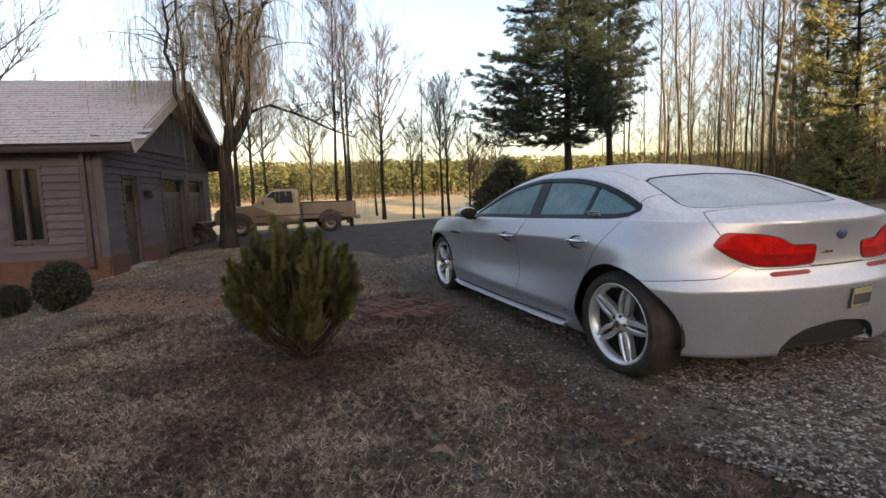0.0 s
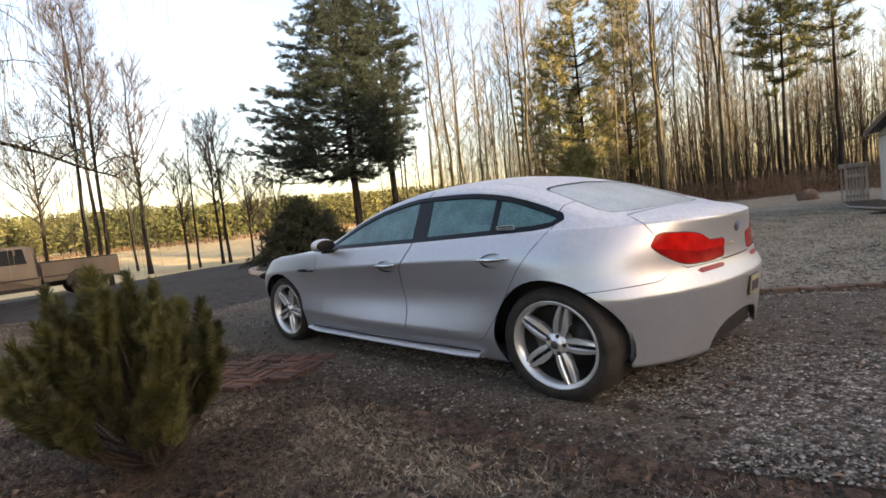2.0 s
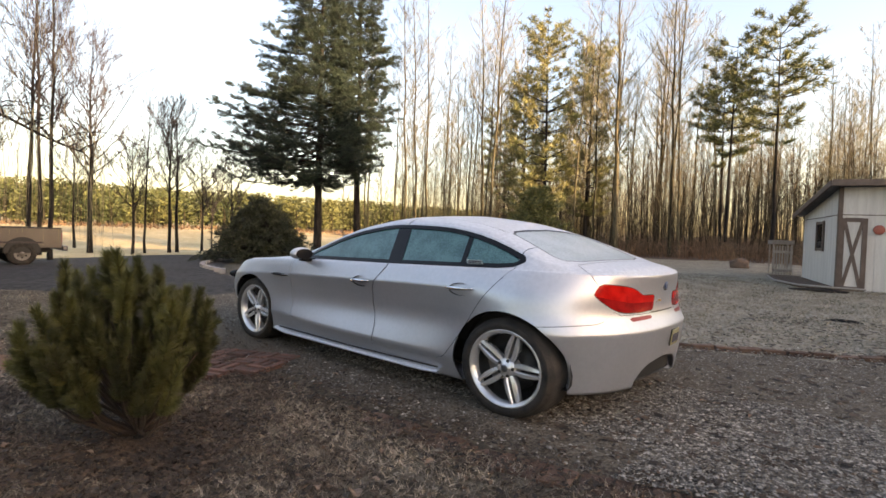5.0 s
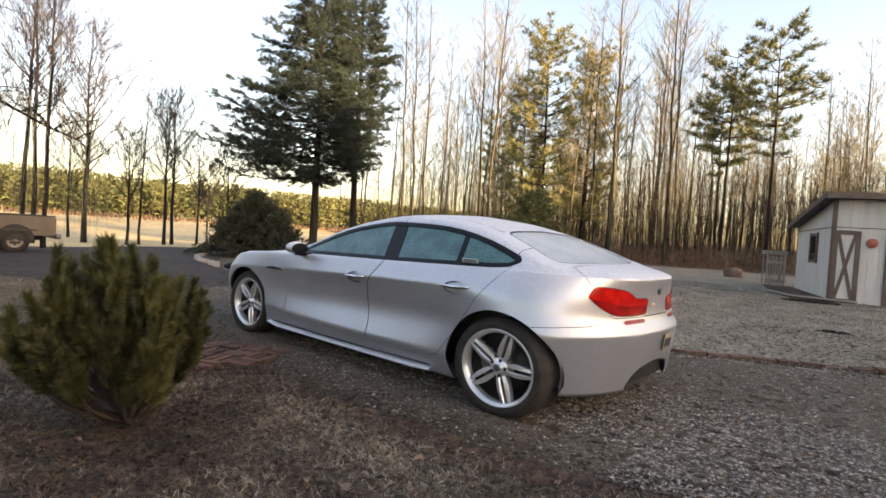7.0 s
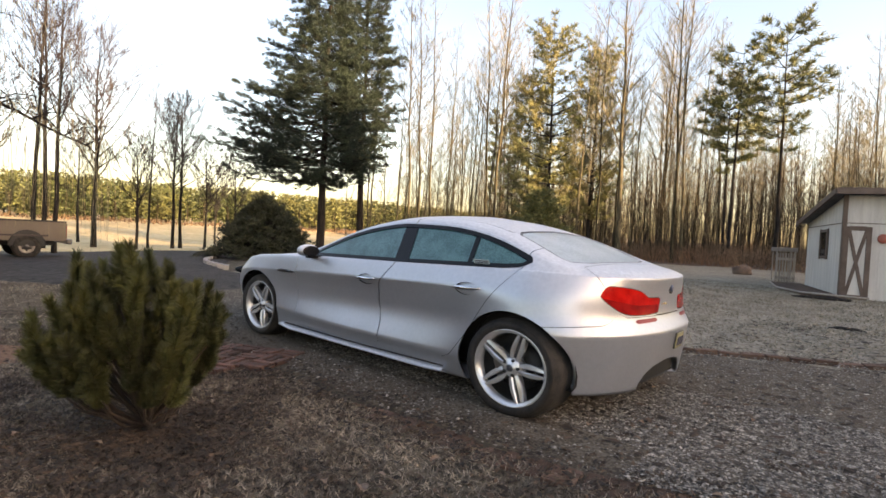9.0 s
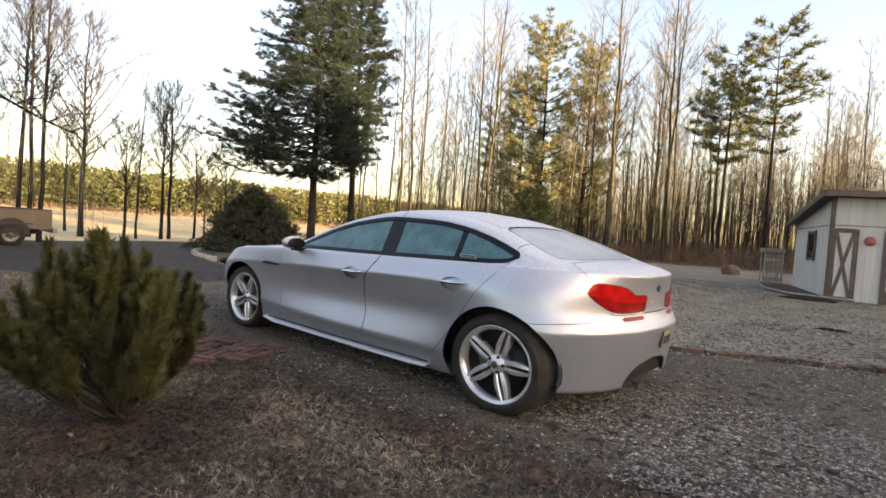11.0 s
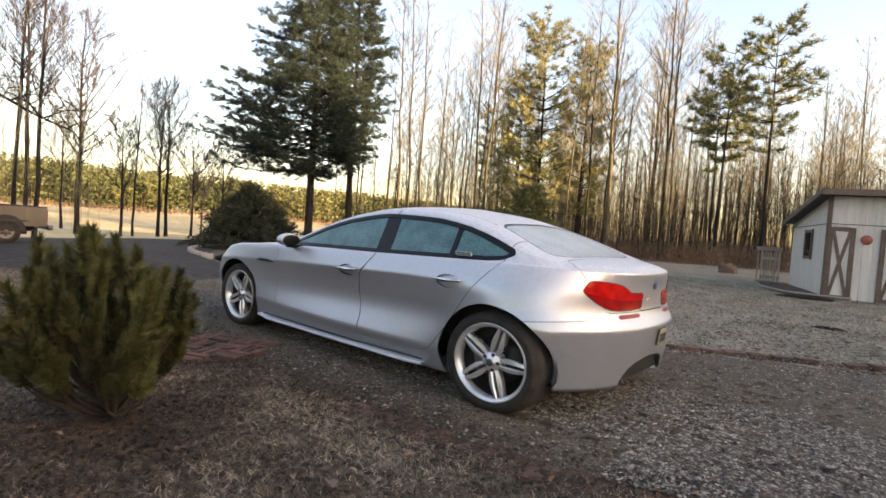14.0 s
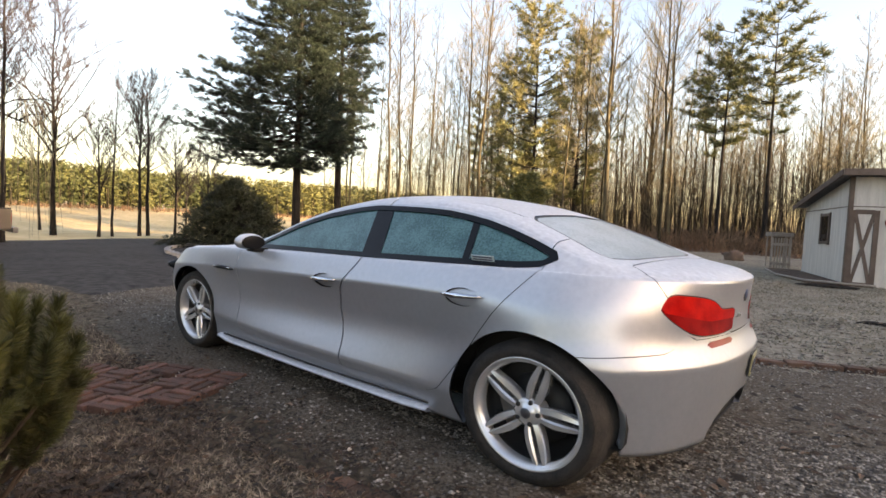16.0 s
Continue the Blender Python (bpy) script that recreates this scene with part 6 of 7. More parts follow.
# ---- single bare trees along the drive and the field ----
yard = [
    ("yard_tree", grow_bare(81, 12.0, 0.14, 0.33, 40, 0.30, 11, 8, rise=0.95, thick=0.9, rounded_top=True), -31.4, 5.5, "tall leafless tree standing at the field's edge"),
    ("yard_tree", grow_bare(82, 6.0, 0.08, 0.38, 24, 0.32, 9, 7, rise=1.0, thick=0.9, rounded_top=True), -28.1, 6.6, "small leafless tree at the field's edge"),
    ("yard_tree", grow_bare(83, 9.0, 0.10, 0.38, 30, 0.25, 10, 7, rise=1.0, thick=0.9, rounded_top=True), -31.0, 9.6, "leafless tree of a pair at the field's edge"),
    ("yard_tree", grow_bare(84, 11.5, 0.085, 0.38, 26, 0.18, 10, 7, rise=1.1, thick=0.8, rounded_top=True), -21.3, 0.95, "slender leafless tree beside the drive"),
]
groups = "bare trees at the field's edge"
firsts = [bare_tree(n, g, stand(x, y), lab, groups, "bark_dark") for i, (n, g, x, y, lab) in enumerate(yard)]
for k, x, y, a, s in ((2, -31.6, 10.3, 130, 1.05), (1, -34.2, 13.0, 60, 1.15), (1, -37, 15.0, 200, 1.0), (3, -20.2, 1.35, 100, 0.95), (2, -23.8, -2.9, 260, 1.0), (0, -26.0, -3.6, 70, 0.95), (3, -27.5, 2.4, 150, 1.2), (0, -38, 1.5, 310, 0.9), (2, -33, -2.0, 20, 1.1), (3, -30, -6.5, 80, 1.2), (0, -22, -13, 190, 1.1), (2, -17, -16, 60, 1.2), (0, -26, -17, 100, 1.0), (1, -42, 19, 0, 1.3), (3, -29.5, 7.7, 35, 0.8), (2, -45, 8, 90, 1.0)):
    copy_thing(firsts[k], stand(x, y, a, s))

# ---- the wood ----
kinds = []
for i, (hgt, r, first, limbs, reach, rise) in enumerate(((15.5, 0.075, 0.45, 24, 0.17, 1.2), (11.0, 0.042, 0.35, 22, 0.16, 1.1), (16.0, 0.125, 0.34, 26, 0.24, 1.2), (8.5, 0.030, 0.22, 22, 0.18, 1.0), (12.5, 0.055, 0.30, 24, 0.16, 1.1), (7.0, 0.024, 0.15, 22, 0.22, 0.9))):
    kinds.append(bare_tree("wood_tree", grow_bare(100 + i, hgt, r, first, limbs, reach, 8, 6, 0.035, rise, 0.65), stand(*((-15.1, 20.3), (-16.8, 20.2), (-8.35, 23.1), (0.6, 27.5), (-6.6, 29.1), (2.6, 26.4))[i]), "tall slender leafless tree in the wood", "bare trees in the wood"))
heroes = ((0, -18.3, 17.4, 1.0), (0, -20.0, 19.9, 1.1), (4, -16.7, 17.6, 1.15), (0, -13.6, 19.2, 1.05), (0, -6.3, 25.0, 1.05), (4, -5.9, 25.3, 1.1), (2, -9.9, 33, 1.0), (4, -10.6, 22.5, 1.0))
spots, tries = [(-15.1, 20.3), (-8.35, 23.1), (-6.6, 29.1), (-12.4, 22.6), (-3.9, 26.0), (-1.75, 25.6)] + [(x, y) for k, x, y, s in heroes], 0
random.seed(90)
for k, x, y, s in heroes:
    copy_thing(kinds[k], stand(x, y, rnd(0, 360), s))
while len(spots) < 300 and tries < 9000:
    tries += 1
    deep = random.random() ** 1.15
    x = rnd(-34, 3.4)
    y = 21.5 + 0.22 * max(x + 14, 0) + 40 * deep + (0.0 if x > -14 else (-14 - x) * 0.15)
    way = math.atan2(y + 3.4, x - 3.2)
    if any(abs(way - math.atan2(b + 3.4, a - 3.2)) < w and y < b + 1 for a, b, w in ((-12.4, 22.6, 0.07), (-3.9, 26.0, 0.045), (-1.75, 25.6, 0.045))):
        continue
    if min((x - a) ** 2 + (y - b) ** 2 for a, b in spots) < (0.5 + 0.9 * deep) ** 2:
        continue
    spots.append((x, y))
    k = random.choice((1, 3, 4, 5, 3, 5) if x > -5 else (0, 1, 3, 4, 5, 3)) if deep < 0.5 else random.choice((1, 3, 4))
    copy_thing(kinds[k], stand(x, y, rnd(0, 360), rnd(0.8, 1.15)))

# unseen tall conifers on the sun's side, added to keep the yard in shade
tall = pine_tree("tall_conifer", grow_pine(33, 17.5, 0.30, 0.4, 4.4, 0.90, 9, 22, 9, 1.3, 0.36, 0.10, 0.55), stand(95, 2), "unseen tall conifer added to shade the yard", "needle_dark", "rank of tall conifers", "conifer")
for k in range(1, 96):
    across = -52 + 3.3 * (k % 32) + 1.1 * (k // 32)
    along, across = 80 + 4.0 * (k // 32) + rnd(-1, 1), across + rnd(-0.6, 0.6)
    x, y = along * math.cos(SUN_AZ) - across * math.sin(SUN_AZ), along * math.sin(SUN_AZ) + across * math.cos(SUN_AZ)
    copy_thing(tall, stand(x, y, rnd(0, 360), rnd(1.20, 1.32) if across < 17 else rnd(0.90, 1.03)))


def build_hill():
    """Sunlit pines on the far slope and brown brush at their foot."""
    random.seed(95)
    nv, nf, tv, tf = [], [], [], []
    for k in range(1900):
        depth = random.random()
        x = -84 - 46 * depth
        y = rnd(-45, 150)
        x += 0.12 * (y - 20)
        z0 = float(ground_z(x, y)) - 0.1 + 2.0 * depth
        hgt = rnd(4.8, 6.8)
        tube(tv, tf, [(x, y, z0), (x, y, z0 + hgt * 0.6)], [0.12, 0.08], 4)
        c = 120 if depth < 0.4 else 70
        for q in range(c):
            s = rnd(0.06, 1.0)
            r = 2.0 * (1.08 - s) ** 0.6 * rnd(0.3, 1.0)
            a = rnd(0, 6.283)
            o = Vector((x + math.cos(a) * r, y + math.sin(a) * r, z0 + hgt * s))
            d = Vector((math.cos(a) + rnd(-0.6, 0.6), math.sin(a) + rnd(-0.6, 0.6), rnd(-0.3, 0.9))).normalized()
            blade(nv, nf, o, d, rnd(0.35, 0.8), 0.17)
    part_of = thing("far_pine_wood", Matrix(), "sunlit yellow-green pine wood on the far slope", "wood", kind="stuff")
    part("foliage", mesh_of("foliage", nv, nf, M["hill_leaf"]), part_of)
    part("trunk_rank", mesh_of("trunk_rank", tv, tf, M["bark"]), part_of)


build_hill()


def build_deep_wood():
    """The far ranks of the wood, thin stems and twigs without number."""
    random.seed(99)
    vs, fs = [], []
    for k in range(560):
        y = 32 + 80 * random.random() ** 1.2
        x = rnd(3.2 - 0.74 * (y + 3.4), 4)
        z, h, r = float(ground_z(x, y)) - 0.2, rnd(4, 8.5), rnd(0.03, 0.07)
        bx, by = x + rnd(-0.6, 0.6), y + rnd(-0.6, 0.6)
        tube(vs, fs, [(x, y, z), ((x + bx) / 2 + rnd(-0.2, 0.2), (y + by) / 2, z + h * 0.5), (bx, by, z + h)], [r, r * 0.7, 0.02], 4)
        for b in range(9):
            t = rnd(0.25, 0.98)
            o = Vector((x + (bx - x) * t, y + (by - y) * t, z + h * t))
            d = Vector((rnd(-1, 1), rnd(-1, 1), rnd(0.2, 1.4))).normalized()
            tube(vs, fs, [o, o + d * rnd(0.8, 2.2)], [0.013, 0.004], 3)
    for k in range(260):
        y = 25.5 + 9 * random.random()
        x = rnd(3.2 - 0.78 * (y + 3.4), 3.6)
        z, h, r = float(ground_z(x, y)) - 0.2, rnd(3, 6.5), rnd(0.016, 0.035)
        bx, by = x + rnd(-0.5, 0.5), y + rnd(-0.5, 0.5)
        tube(vs, fs, [(x, y, z), ((x + bx) / 2 + rnd(-0.15, 0.15), (y + by) / 2, z + h * 0.5), (bx, by, z + h)], [r, r * 0.7, 0.008], 4)
        for b in range(12):
            t = rnd(0.2, 0.98)
            o = Vector((x + (bx - x) * t, y + (by - y) * t, z + h * t))
            d = Vector((rnd(-1, 1), rnd(-1, 1), rnd(0.3, 1.5))).normalized()
            tube(vs, fs, [o, o + d * rnd(0.5, 1.8)], [0.011, 0.004], 3)
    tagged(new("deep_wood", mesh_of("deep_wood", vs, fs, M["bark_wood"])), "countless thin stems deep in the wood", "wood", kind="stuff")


build_deep_wood()


def build_brush():
    random.seed(97)
    vs, fs = [], []
    for k in range(5200):
        if k < 3000:
            x = rnd(-26, 36)
            y = 22.5 + 0.10 * abs(x) + rnd(0, 5.0) * random.random() + (0.0 if x > -14 else (-14 - x) * 0.25)
            top = rnd(0.2, 0.9)
        else:
            x, y = rnd(-86, -78) , rnd(-40, 130)
            x += 0.12 * (y - 20)
            top = rnd(0.3, 0.8)
        z = float(ground_z(x, y))
        w = 1.0 if k < 3000 else 4.0
        tube(vs, fs, [(x, y, z - 0.05), (x + rnd(-0.3, 0.3), y + rnd(-0.3, 0.3), z + top * 0.6), (x + rnd(-0.5, 0.5), y + rnd(-0.5, 0.5), z + top)], [0.012 * w, 0.009 * w, 0.004 * w], 3)
    ob = new("undergrowth", mesh_of("undergrowth", vs, fs, M["brush"]))
    tagged(ob, "red-brown brush at the foot of the wood", "undergrowth", kind="stuff")


def build_thicket():
    """Leafless bushes between the stems, too many to count."""
    random.seed(98)
    vs, fs = [], []
    for k in range(2600):
        y = 25.0 + 26 * random.random() ** 1.3
        x = rnd(3.2 - 0.80 * (y + 3.4), 4)
        z = float(ground_z(x, y))
        top = rnd(0.4, 1.4)
        for b in range(5):
            e = Vector((x + rnd(-0.7, 0.7), y + rnd(-0.7, 0.7), z + top * rnd(0.6, 1.0)))
            m = Vector((x + rnd(-0.25, 0.25), y + rnd(-0.25, 0.25), z + top * 0.45))
            tube(vs, fs, [(x, y, z - 0.05), m, e], [0.014, 0.010, 0.005], 3)
    tagged(new("thicket", mesh_of("thicket", vs, fs, M["thicket"])), "grey-brown leafless bushes between the stems", "thicket", kind="stuff")


M["thicket"] = mat("bare_bush_twigs", (0.075, 0.048, 0.030), (0.15, 0.105, 0.065), 0.6, 0.95, rand=0.5, island=True)
build_thicket()
M["brush"] = mat("red_brown_brush", (0.129, 0.069, 0.039), (0.189, 0.120, 0.069), 0.5, 0.9, rand=0.3, island=True)
build_brush()

# ---- grass, gravel, leaves ----
def build_grass():
    random.seed(201)
    gv, asp, straw = inside(GRAVEL), inside(ASPHALT), inside(STRAW)
    vs, fs, fv, ff = [], [], [], []
    xs = np.concatenate([np.random.RandomState(1).uniform(-3.0, 3.6, 230000), np.random.RandomState(2).uniform(-11.0, 9.0, 130000), np.random.RandomState(3).uniform(-3.0, 10.0, 80000)])
    ys = np.concatenate([np.random.RandomState(4).uniform(-4.6, -1.2, 230000), np.random.RandomState(5).uniform(-10.0, -0.6, 130000), np.random.RandomState(6).uniform(2.0, 14.0, 80000)])
    hm = HOUSE.inverted()
    hx = hm[0][0] * xs + hm[0][1] * ys + hm[0][3]
    hy = hm[1][0] * xs + hm[1][1] * ys + hm[1][3]
    keep = (gv(xs, ys) > 0.05) & (asp(xs, ys) > 0.05) & ~((hx > -0.1) & (hy > -0.1))
    bare = straw(xs, ys) < 0.05
    zs = ground_z(xs, ys) - 0.015
    for i in np.nonzero(keep)[0]:
        if noise.noise((xs[i] * 1.3, ys[i] * 1.3, 9.0)) < -0.18 and random.random() < 0.5:
            continue
        if i < 230000 and random.random() < max((abs(xs[i] - 0.3) - 2.2) / 1.1, (-ys[i] - 3.7) / 0.9):
            continue
        if bare[i] and random.random() < 0.85:
            continue
        far = i >= 360000
        d = Vector((rnd(-1, 1), rnd(-1, 1), rnd(0.15, 0.8))).normalized()
        blade(fv if far else vs, ff if far else fs, Vector((xs[i], ys[i], zs[i])), d, rnd(0.018, 0.052) * (1.1 if far else 1), 0.0034 * (2.2 if far else 1))
    tagged(new("grass", mesh_of("grass", vs, fs, M["blade"])), "short dead winter grass with frost", "grass", kind="stuff")
    tagged(new("frosty_grass", mesh_of("frosty_grass", fv, ff, M["frost_blade"])), "short pale frosty grass beyond the gravel", "grass", kind="stuff")


M["frost_blade"] = mat("frosty_grass", (0.133, 0.116, 0.082), (0.292, 0.271, 0.224), 1.6, 0.9, rand=0.4, island=True)
M["blade"] = mat("dead_grass", (0.043, 0.029, 0.022), (0.267, 0.225, 0.176), 1.5, 0.9, rand=0.8, island=True, fine=0.5)
build_grass()


def build_pebbles():
    rs = np.random.RandomState(7)
    gv = inside(GRAVEL)
    n = 130000
    xs, ys = rs.uniform(-4.8, 6.5, n), rs.uniform(-1.4, 3.6, n)
    near = rs.uniform(size=n) < 0.5
    xs = np.where(near, rs.uniform(-0.8, 4.6, n), xs)
    ys = np.where(near, rs.uniform(-1.4, 0.6, n), ys)
    keep = (gv(xs, ys) < -0.01) & ((ys > -0.78) | (xs > 2.3) | (rs.uniform(size=n) < 0.12))
    xs, ys = xs[keep], ys[keep]
    n = len(xs)
    zs = ground_z(xs, ys) + 0.008
    sz = rs.uniform(0.0045, 0.0095, n) * np.where(rs.uniform(size=n) < 0.08, 1.6, 1.0)
    octa = np.array([(1, 0, 0), (0, 1, 0), (-1, 0, 0), (0, -1, 0), (0, 0, 0.75), (0.7, 0.65, 0.35), (-0.6, 0.7, 0.3), (-0.7, -0.6, 0.35), (0.65, -0.7, 0.3)])
    tri = np.array([(0, 1, 5), (1, 2, 6), (2, 3, 7), (3, 0, 8), (0, 5, 4), (5, 1, 4), (1, 6, 4), (6, 2, 4), (2, 7, 4), (7, 3, 4), (3, 8, 4), (8, 0, 4)])
    jit = 1 + rs.uniform(-0.3, 0.3, (n, 9, 3))
    v = octa[None] * jit * sz[:, None, None]
    a = rs.uniform(0, 6.283, n)
    c, s = np.cos(a)[:, None], np.sin(a)[:, None]
    vx, vy = v[:, :, 0] * c - v[:, :, 1] * s, v[:, :, 0] * s + v[:, :, 1] * c
    v = np.stack([vx + xs[:, None], vy + ys[:, None], v[:, :, 2] + zs[:, None] - 0.002], -1).reshape(-1, 3)
    f = (tri[None] + 9 * np.arange(n)[:, None, None]).reshape(-1, 3)
    tagged(new("gravel_stones", mesh_of("gravel_stones", v, f, M["pebble"])), "loose grey gravel stones", "gravel", kind="stuff")


build_pebbles()


def leaf_mesh(size):
    """A curled oak leaf with lobes."""
    bm = bmesh.new()
    mid = [bm.verts.new((size * (t - 0.5), 0, size * 0.10 * math.sin(3 * t))) for t in np.linspace(0, 1, 8)]
    for s in (-1, 1):
        side = [bm.verts.new((size * (t - 0.5), s * size * (0.10 + 0.22 * math.sin(math.pi * t) * (1.0 if i % 2 else 0.55)), size * (0.10 * math.sin(3 * t) + 0.12 * math.sin(math.pi * t)))) for i, t in enumerate(np.linspace(0, 1, 8))]
        for i in range(7):
            bm.faces.new((mid[i], mid[i + 1], side[i + 1], side[i]))
    geom = bmesh.ops.extrude_face_region(bm, geom=bm.faces[:])["geom"]
    bmesh.ops.translate(bm, verts=[g for g in geom if isinstance(g, bmesh.types.BMVert)], vec=(0, 0, 0.0012))
    return bm_mesh("fallen_leaf", bm, M["leaf_one"])


M["leaf_one"] = mat("oak_leaf", (0.15, 0.090, 0.056), (0.22, 0.160, 0.120), 30.0, 0.85, rand=0.35)
random.seed(211)
lm = [leaf_mesh(s) for s in (0.11, 0.050, 0.040)]
first_leaf = None
for k, (x, y) in enumerate([(1.99, -2.14), (-0.05, -3.41), (1.74, -2.97), (1.62, -2.13), (2.6, 5.9), (2.3, -1.7), (1.1, -3.2), (0.9, -2.0), (0.1, -3.0), (-0.6, -2.5)] + [(rnd(-0.5, 3.0), rnd(-4.2, -1.5)) for i in range(26)] + [(rnd(-0.5, 4.5), rnd(-1.2, 1.2)) for i in range(26)] + [(rnd(-1.0, 6.0), rnd(3.0, 9.0)) for i in range(20)]):
    ob = thing("fallen_leaf", pose(x, y, float(ground_z(x, y)) + 0.012, rnd(-14, 14), rnd(-14, 14), rnd(0, 360)), "curled brown oak leaf on the ground", "leaf", "fallen leaves", data=lm[0 if k in (0, 3) else 1 + k % 2])


def build_litter():
    random.seed(213)
    vs, fs = [], []
    for k in range(19000):
        r, big = random.random(), 1.0
        if r < 0.26:
            a, q = rnd(0, 6.283), abs(random.gauss(0, 0.45))
            x, y = 0.5 + math.cos(a) * q, -2.62 + math.sin(a) * q
        elif r < 0.38:
            x = rnd(-1.5, 3.4)
            y = -1.45 + 0.05 * x * x * 0.5 + random.gauss(0, 0.16)
        elif r < 0.48:
            t = random.random()
            x, y = -1.9 - 4.6 * t + random.gauss(0, 0.3), -3.0 - 3.2 * t + random.gauss(0, 0.3)
        elif r < 0.86:
            x, y = rnd(-4, 4.5), rnd(-4.4, -0.2)
        else:
            x, y = rnd(1.5, 7.5), rnd(-1, 6)
            big = 2.3
        z = float(ground_z(x, y)) + 0.006
        s = rnd(0.006, 0.026) * big
        a = rnd(0, 6.283)
        ux, uy = math.cos(a) * s, math.sin(a) * s
        k0 = len(vs)
        vs += [(x - ux, y - uy, z + rnd(0, 0.01)), (x + uy * 0.5, y - ux * 0.5, z + rnd(0, 0.014)), (x + ux, y + uy, z + rnd(0, 0.012)), (x - uy * 0.5, y + ux * 0.5, z + rnd(0, 0.01))]
        fs.append((k0, k0 + 1, k0 + 2, k0 + 3))
    tagged(new("leaf_litter", mesh_of("leaf_litter", vs, fs, M["leaf"])), "small brown leaf and needle litter", "leaf litter", kind="stuff")


build_litter()


# ---- loose things ----
def lump(name, m, size, seed, material, label, category):
    random.seed(seed)
    bm = bmesh.new()
    bmesh.ops.create_icosphere(bm, subdivisions=3, radius=1.0)
    for v in bm.verts:
        v.co *= 1 + 0.28 * noise.noise(v.co * 1.6 + Vector((seed, 0, 0)))
        v.co.x, v.co.y, v.co.z = v.co.x * size[0], v.co.y * size[1], v.co.z * size[2]
    return thing(name, m, label, category, data=bm_mesh(name, bm, material, True))


lump("rock", stand(-1.6, 18.7, 20, 1, -0.08), (0.36, 0.24, 0.26), 3, M["rock"], "rough brown rock lying on the lawn", "rock")
lump("dirt_clod", stand(2.58, 5.95, 0, 1, 0.01), (0.20, 0.07, 0.035), 5, M["bark_dark"], "dark clod of earth on the lawn", "clod")
lump("stone", stand(-2.4, 22.0, 0, 1, -0.03), (0.30, 0.16, 0.09), 8, M["rock"], "flat stone at the wood's edge", "stone")
lump("dead_branch", stand(1.7, 11.3, 10, 1, -0.01), (0.55, 0.12, 0.05), 11, M["bark_dark"], "dark dead branch lying on the lawn by the shed", "branch")
bm = box(0.21, 0.15, 0.004, 0.0)
for v in bm.verts:
    v.co.z += 0.02 * math.sin(v.co.x * 12)
thing("paper", pose(-2.36, -3.08, 0.03, 4, 6, 30), "folded white paper lying on the lawn", "paper", data=bm_mesh("paper", bm, M["paper"]))

# ---- bricks: near edging, far border and a basket-weave patch ----
def brick_mesh(name, lx, ly, lz):
    bm = box(lx, ly, lz, 0.006)
    return bm_mesh(name, bm, M["brick"])


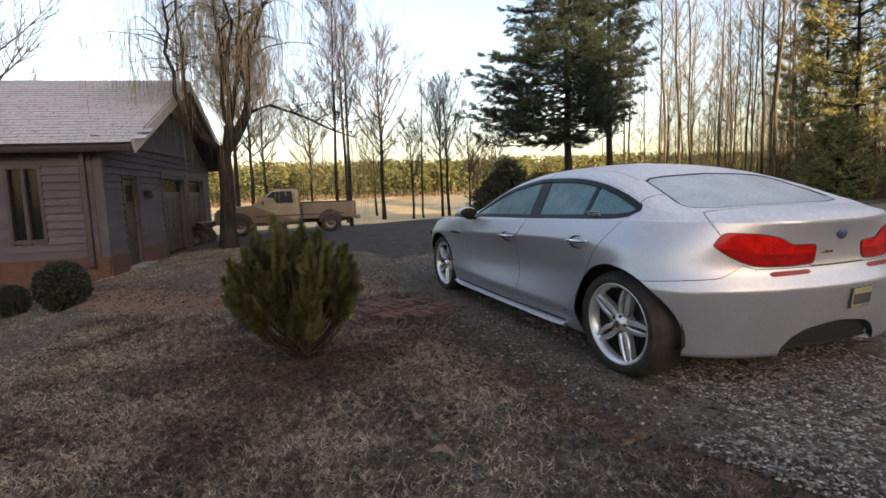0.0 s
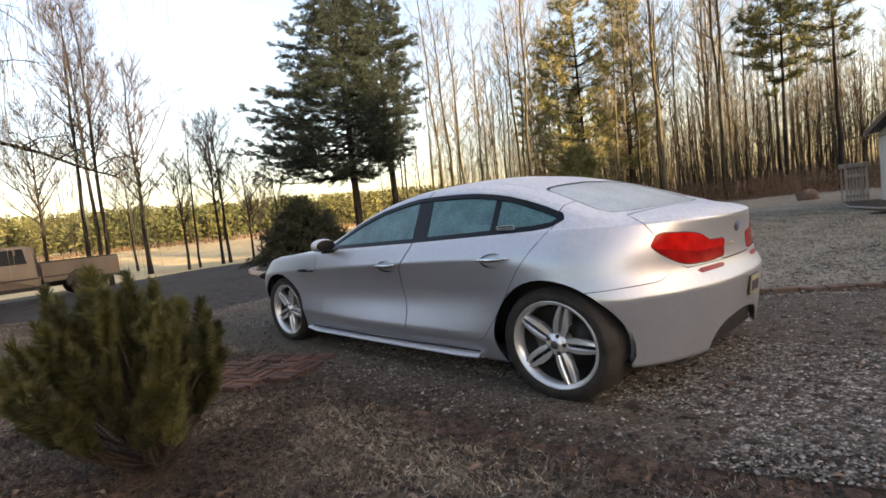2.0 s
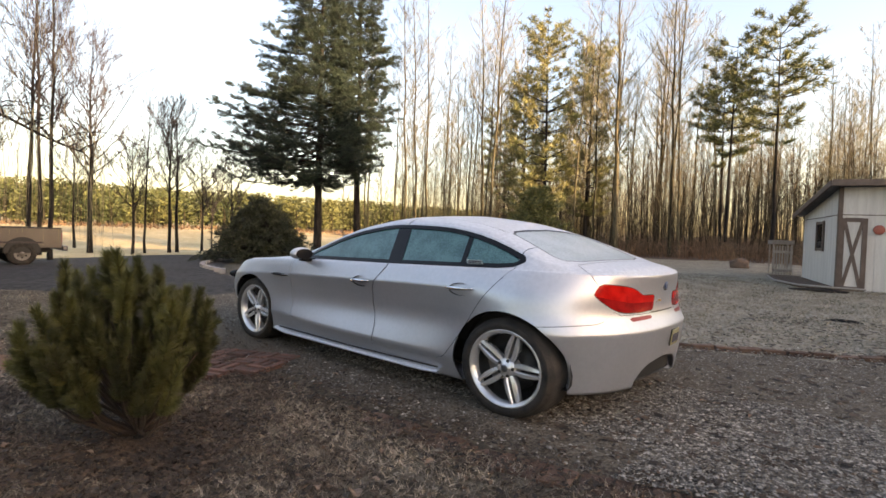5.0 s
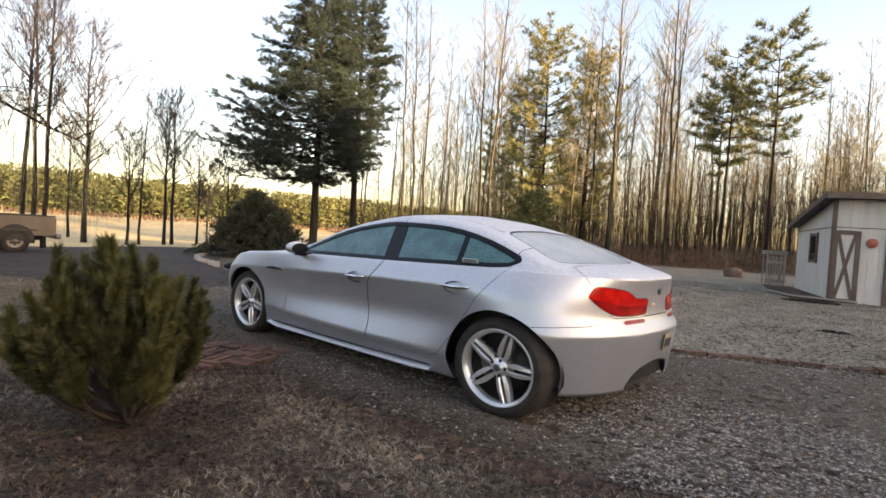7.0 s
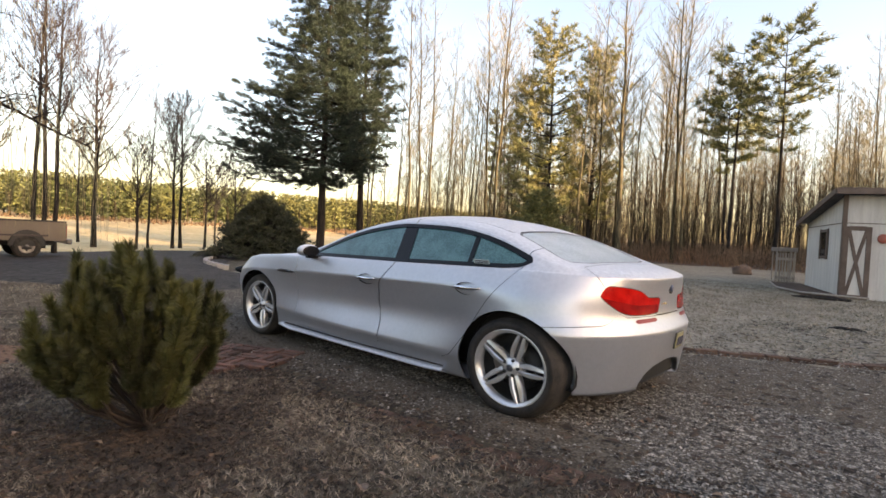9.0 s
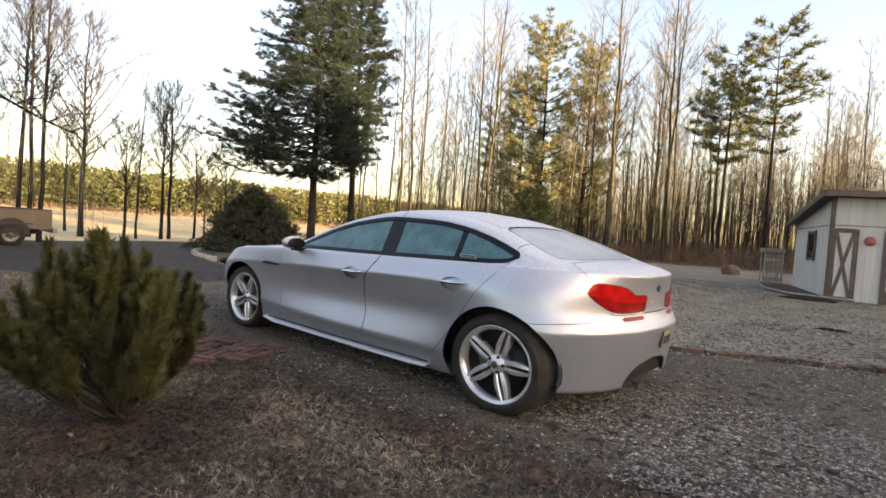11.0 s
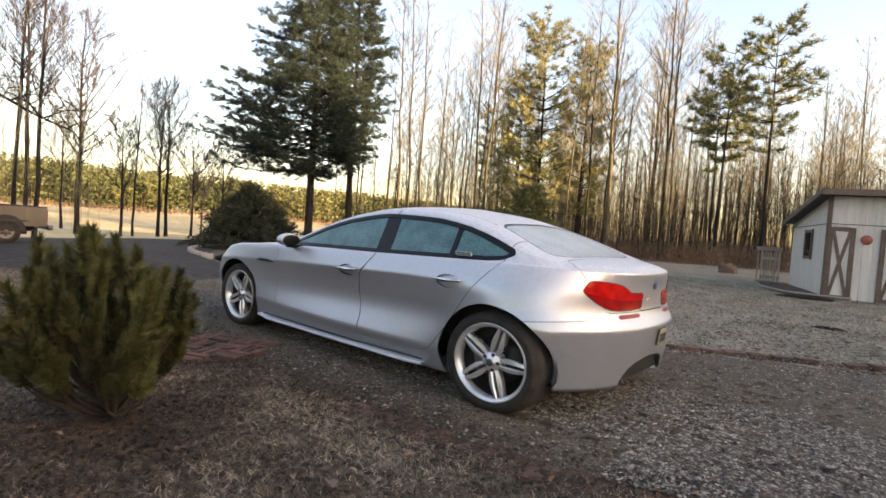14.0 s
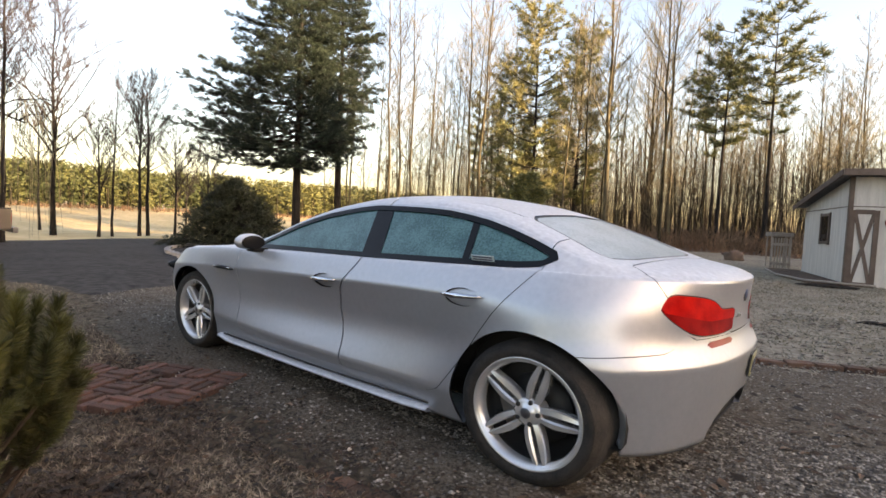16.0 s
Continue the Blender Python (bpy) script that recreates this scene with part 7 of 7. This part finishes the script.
random.seed(221)
half = brick_mesh("brick", 0.072, 0.19, 0.06)
half.materials[0] = M["old_brick"]
edging = tagged(new("brick_edging"), "worn red brick edging between lawn and gravel", "brick edging", kind="structure")
path = [Vector((*GRAVEL[i], 0)) for i in (0, 1, 2, 3, 4, 5, 6)]
pos, seg = 0.0, 0
for a, b in zip(path, path[1:]):
    ln = (b - a).length
    d = (b - a) / ln
    while pos < ln:
        p = a + d * pos
        part("brick", half, edging, "", pose(p.x + d.y * 0.06 + rnd(-0.012, 0.012), p.y - d.x * 0.06 + rnd(-0.012, 0.012), float(ground_z(p.x, p.y)) - 0.034 + rnd(-0.012, 0.004), rnd(-3, 3), rnd(-3, 3), math.degrees(math.atan2(d.y, d.x)) + rnd(-5, 5)))
        pos += 0.078
    pos -= ln
border = tagged(new("brick_border"), "low red brick border along the far side of the gravel", "brick border", kind="structure")
long_b = brick_mesh("brick", 0.20, 0.095, 0.07)
long_b.materials[0] = M["old_brick"]
path = [Vector((*GRAVEL[i], 0)) for i in (14, 13, 12, 11, 10, 9, 8)]
pos = 0.0
for a, b in zip(path, path[1:]):
    ln = (b - a).length
    d = (b - a) / ln
    while pos < ln:
        p = a + d * pos
        part("brick", long_b, border, "", pose(p.x, p.y, float(ground_z(p.x, p.y)) - 0.006 + rnd(-0.016, 0.008), rnd(-4, 4), rnd(-3, 3), math.degrees(math.atan2(d.y, d.x)) + rnd(-4, 4)))
        pos += 0.215
    pos -= ln
patch = tagged(new("brick_patch"), "patch of basket-weave red bricks in the lawn", "brick paving", kind="structure")
pb = brick_mesh("brick", 0.180, 0.050, 0.05)
for i in range(5):
    for j in range(4):
        for k in range(3):
            if (i, j) in ((0, 3), (4, 0), (0, 0)) or random.random() < 0.06:
                continue
            ox, oy = 0.205 * i, 0.205 * j
            o = Vector((ox, oy + (k - 1) * 0.068, 0)) if (i + j) % 2 else Vector((ox + (k - 1) * 0.068, oy, 0))
            q = Matrix.Rotation(radians(24), 3, "Z") @ o + Vector((-1.06, -2.00, 0))
            part("brick", pb, patch, "", pose(q.x, q.y, float(ground_z(q.x, q.y)) - 0.004 + rnd(-0.008, 0.006), rnd(-2, 2), rnd(-2, 2), 24 + (0 if (i + j) % 2 else 90) + rnd(-3, 3)))

# bed edge of low stones beside the drive, below the yew
kerb = tagged(new("bed_edge"), "low pale stone edging of the planting bed", "bed edging", kind="structure")
stone = brick_mesh("edge_stone", 0.38, 0.14, 0.12)
stone.materials[0] = M["concrete"]
for k in range(16):
    t = k / 15
    x, y = -9.7 - 8.5 * t, 2.75 + 4.6 * t - 0.9 * math.sin(math.pi * t)
    part("edge_stone", stone, kerb, "", pose(x, y, float(ground_z(x, y)) + 0.04, 0, 0, 152 + 8 * math.sin(6 * t) + rnd(-5, 5)))
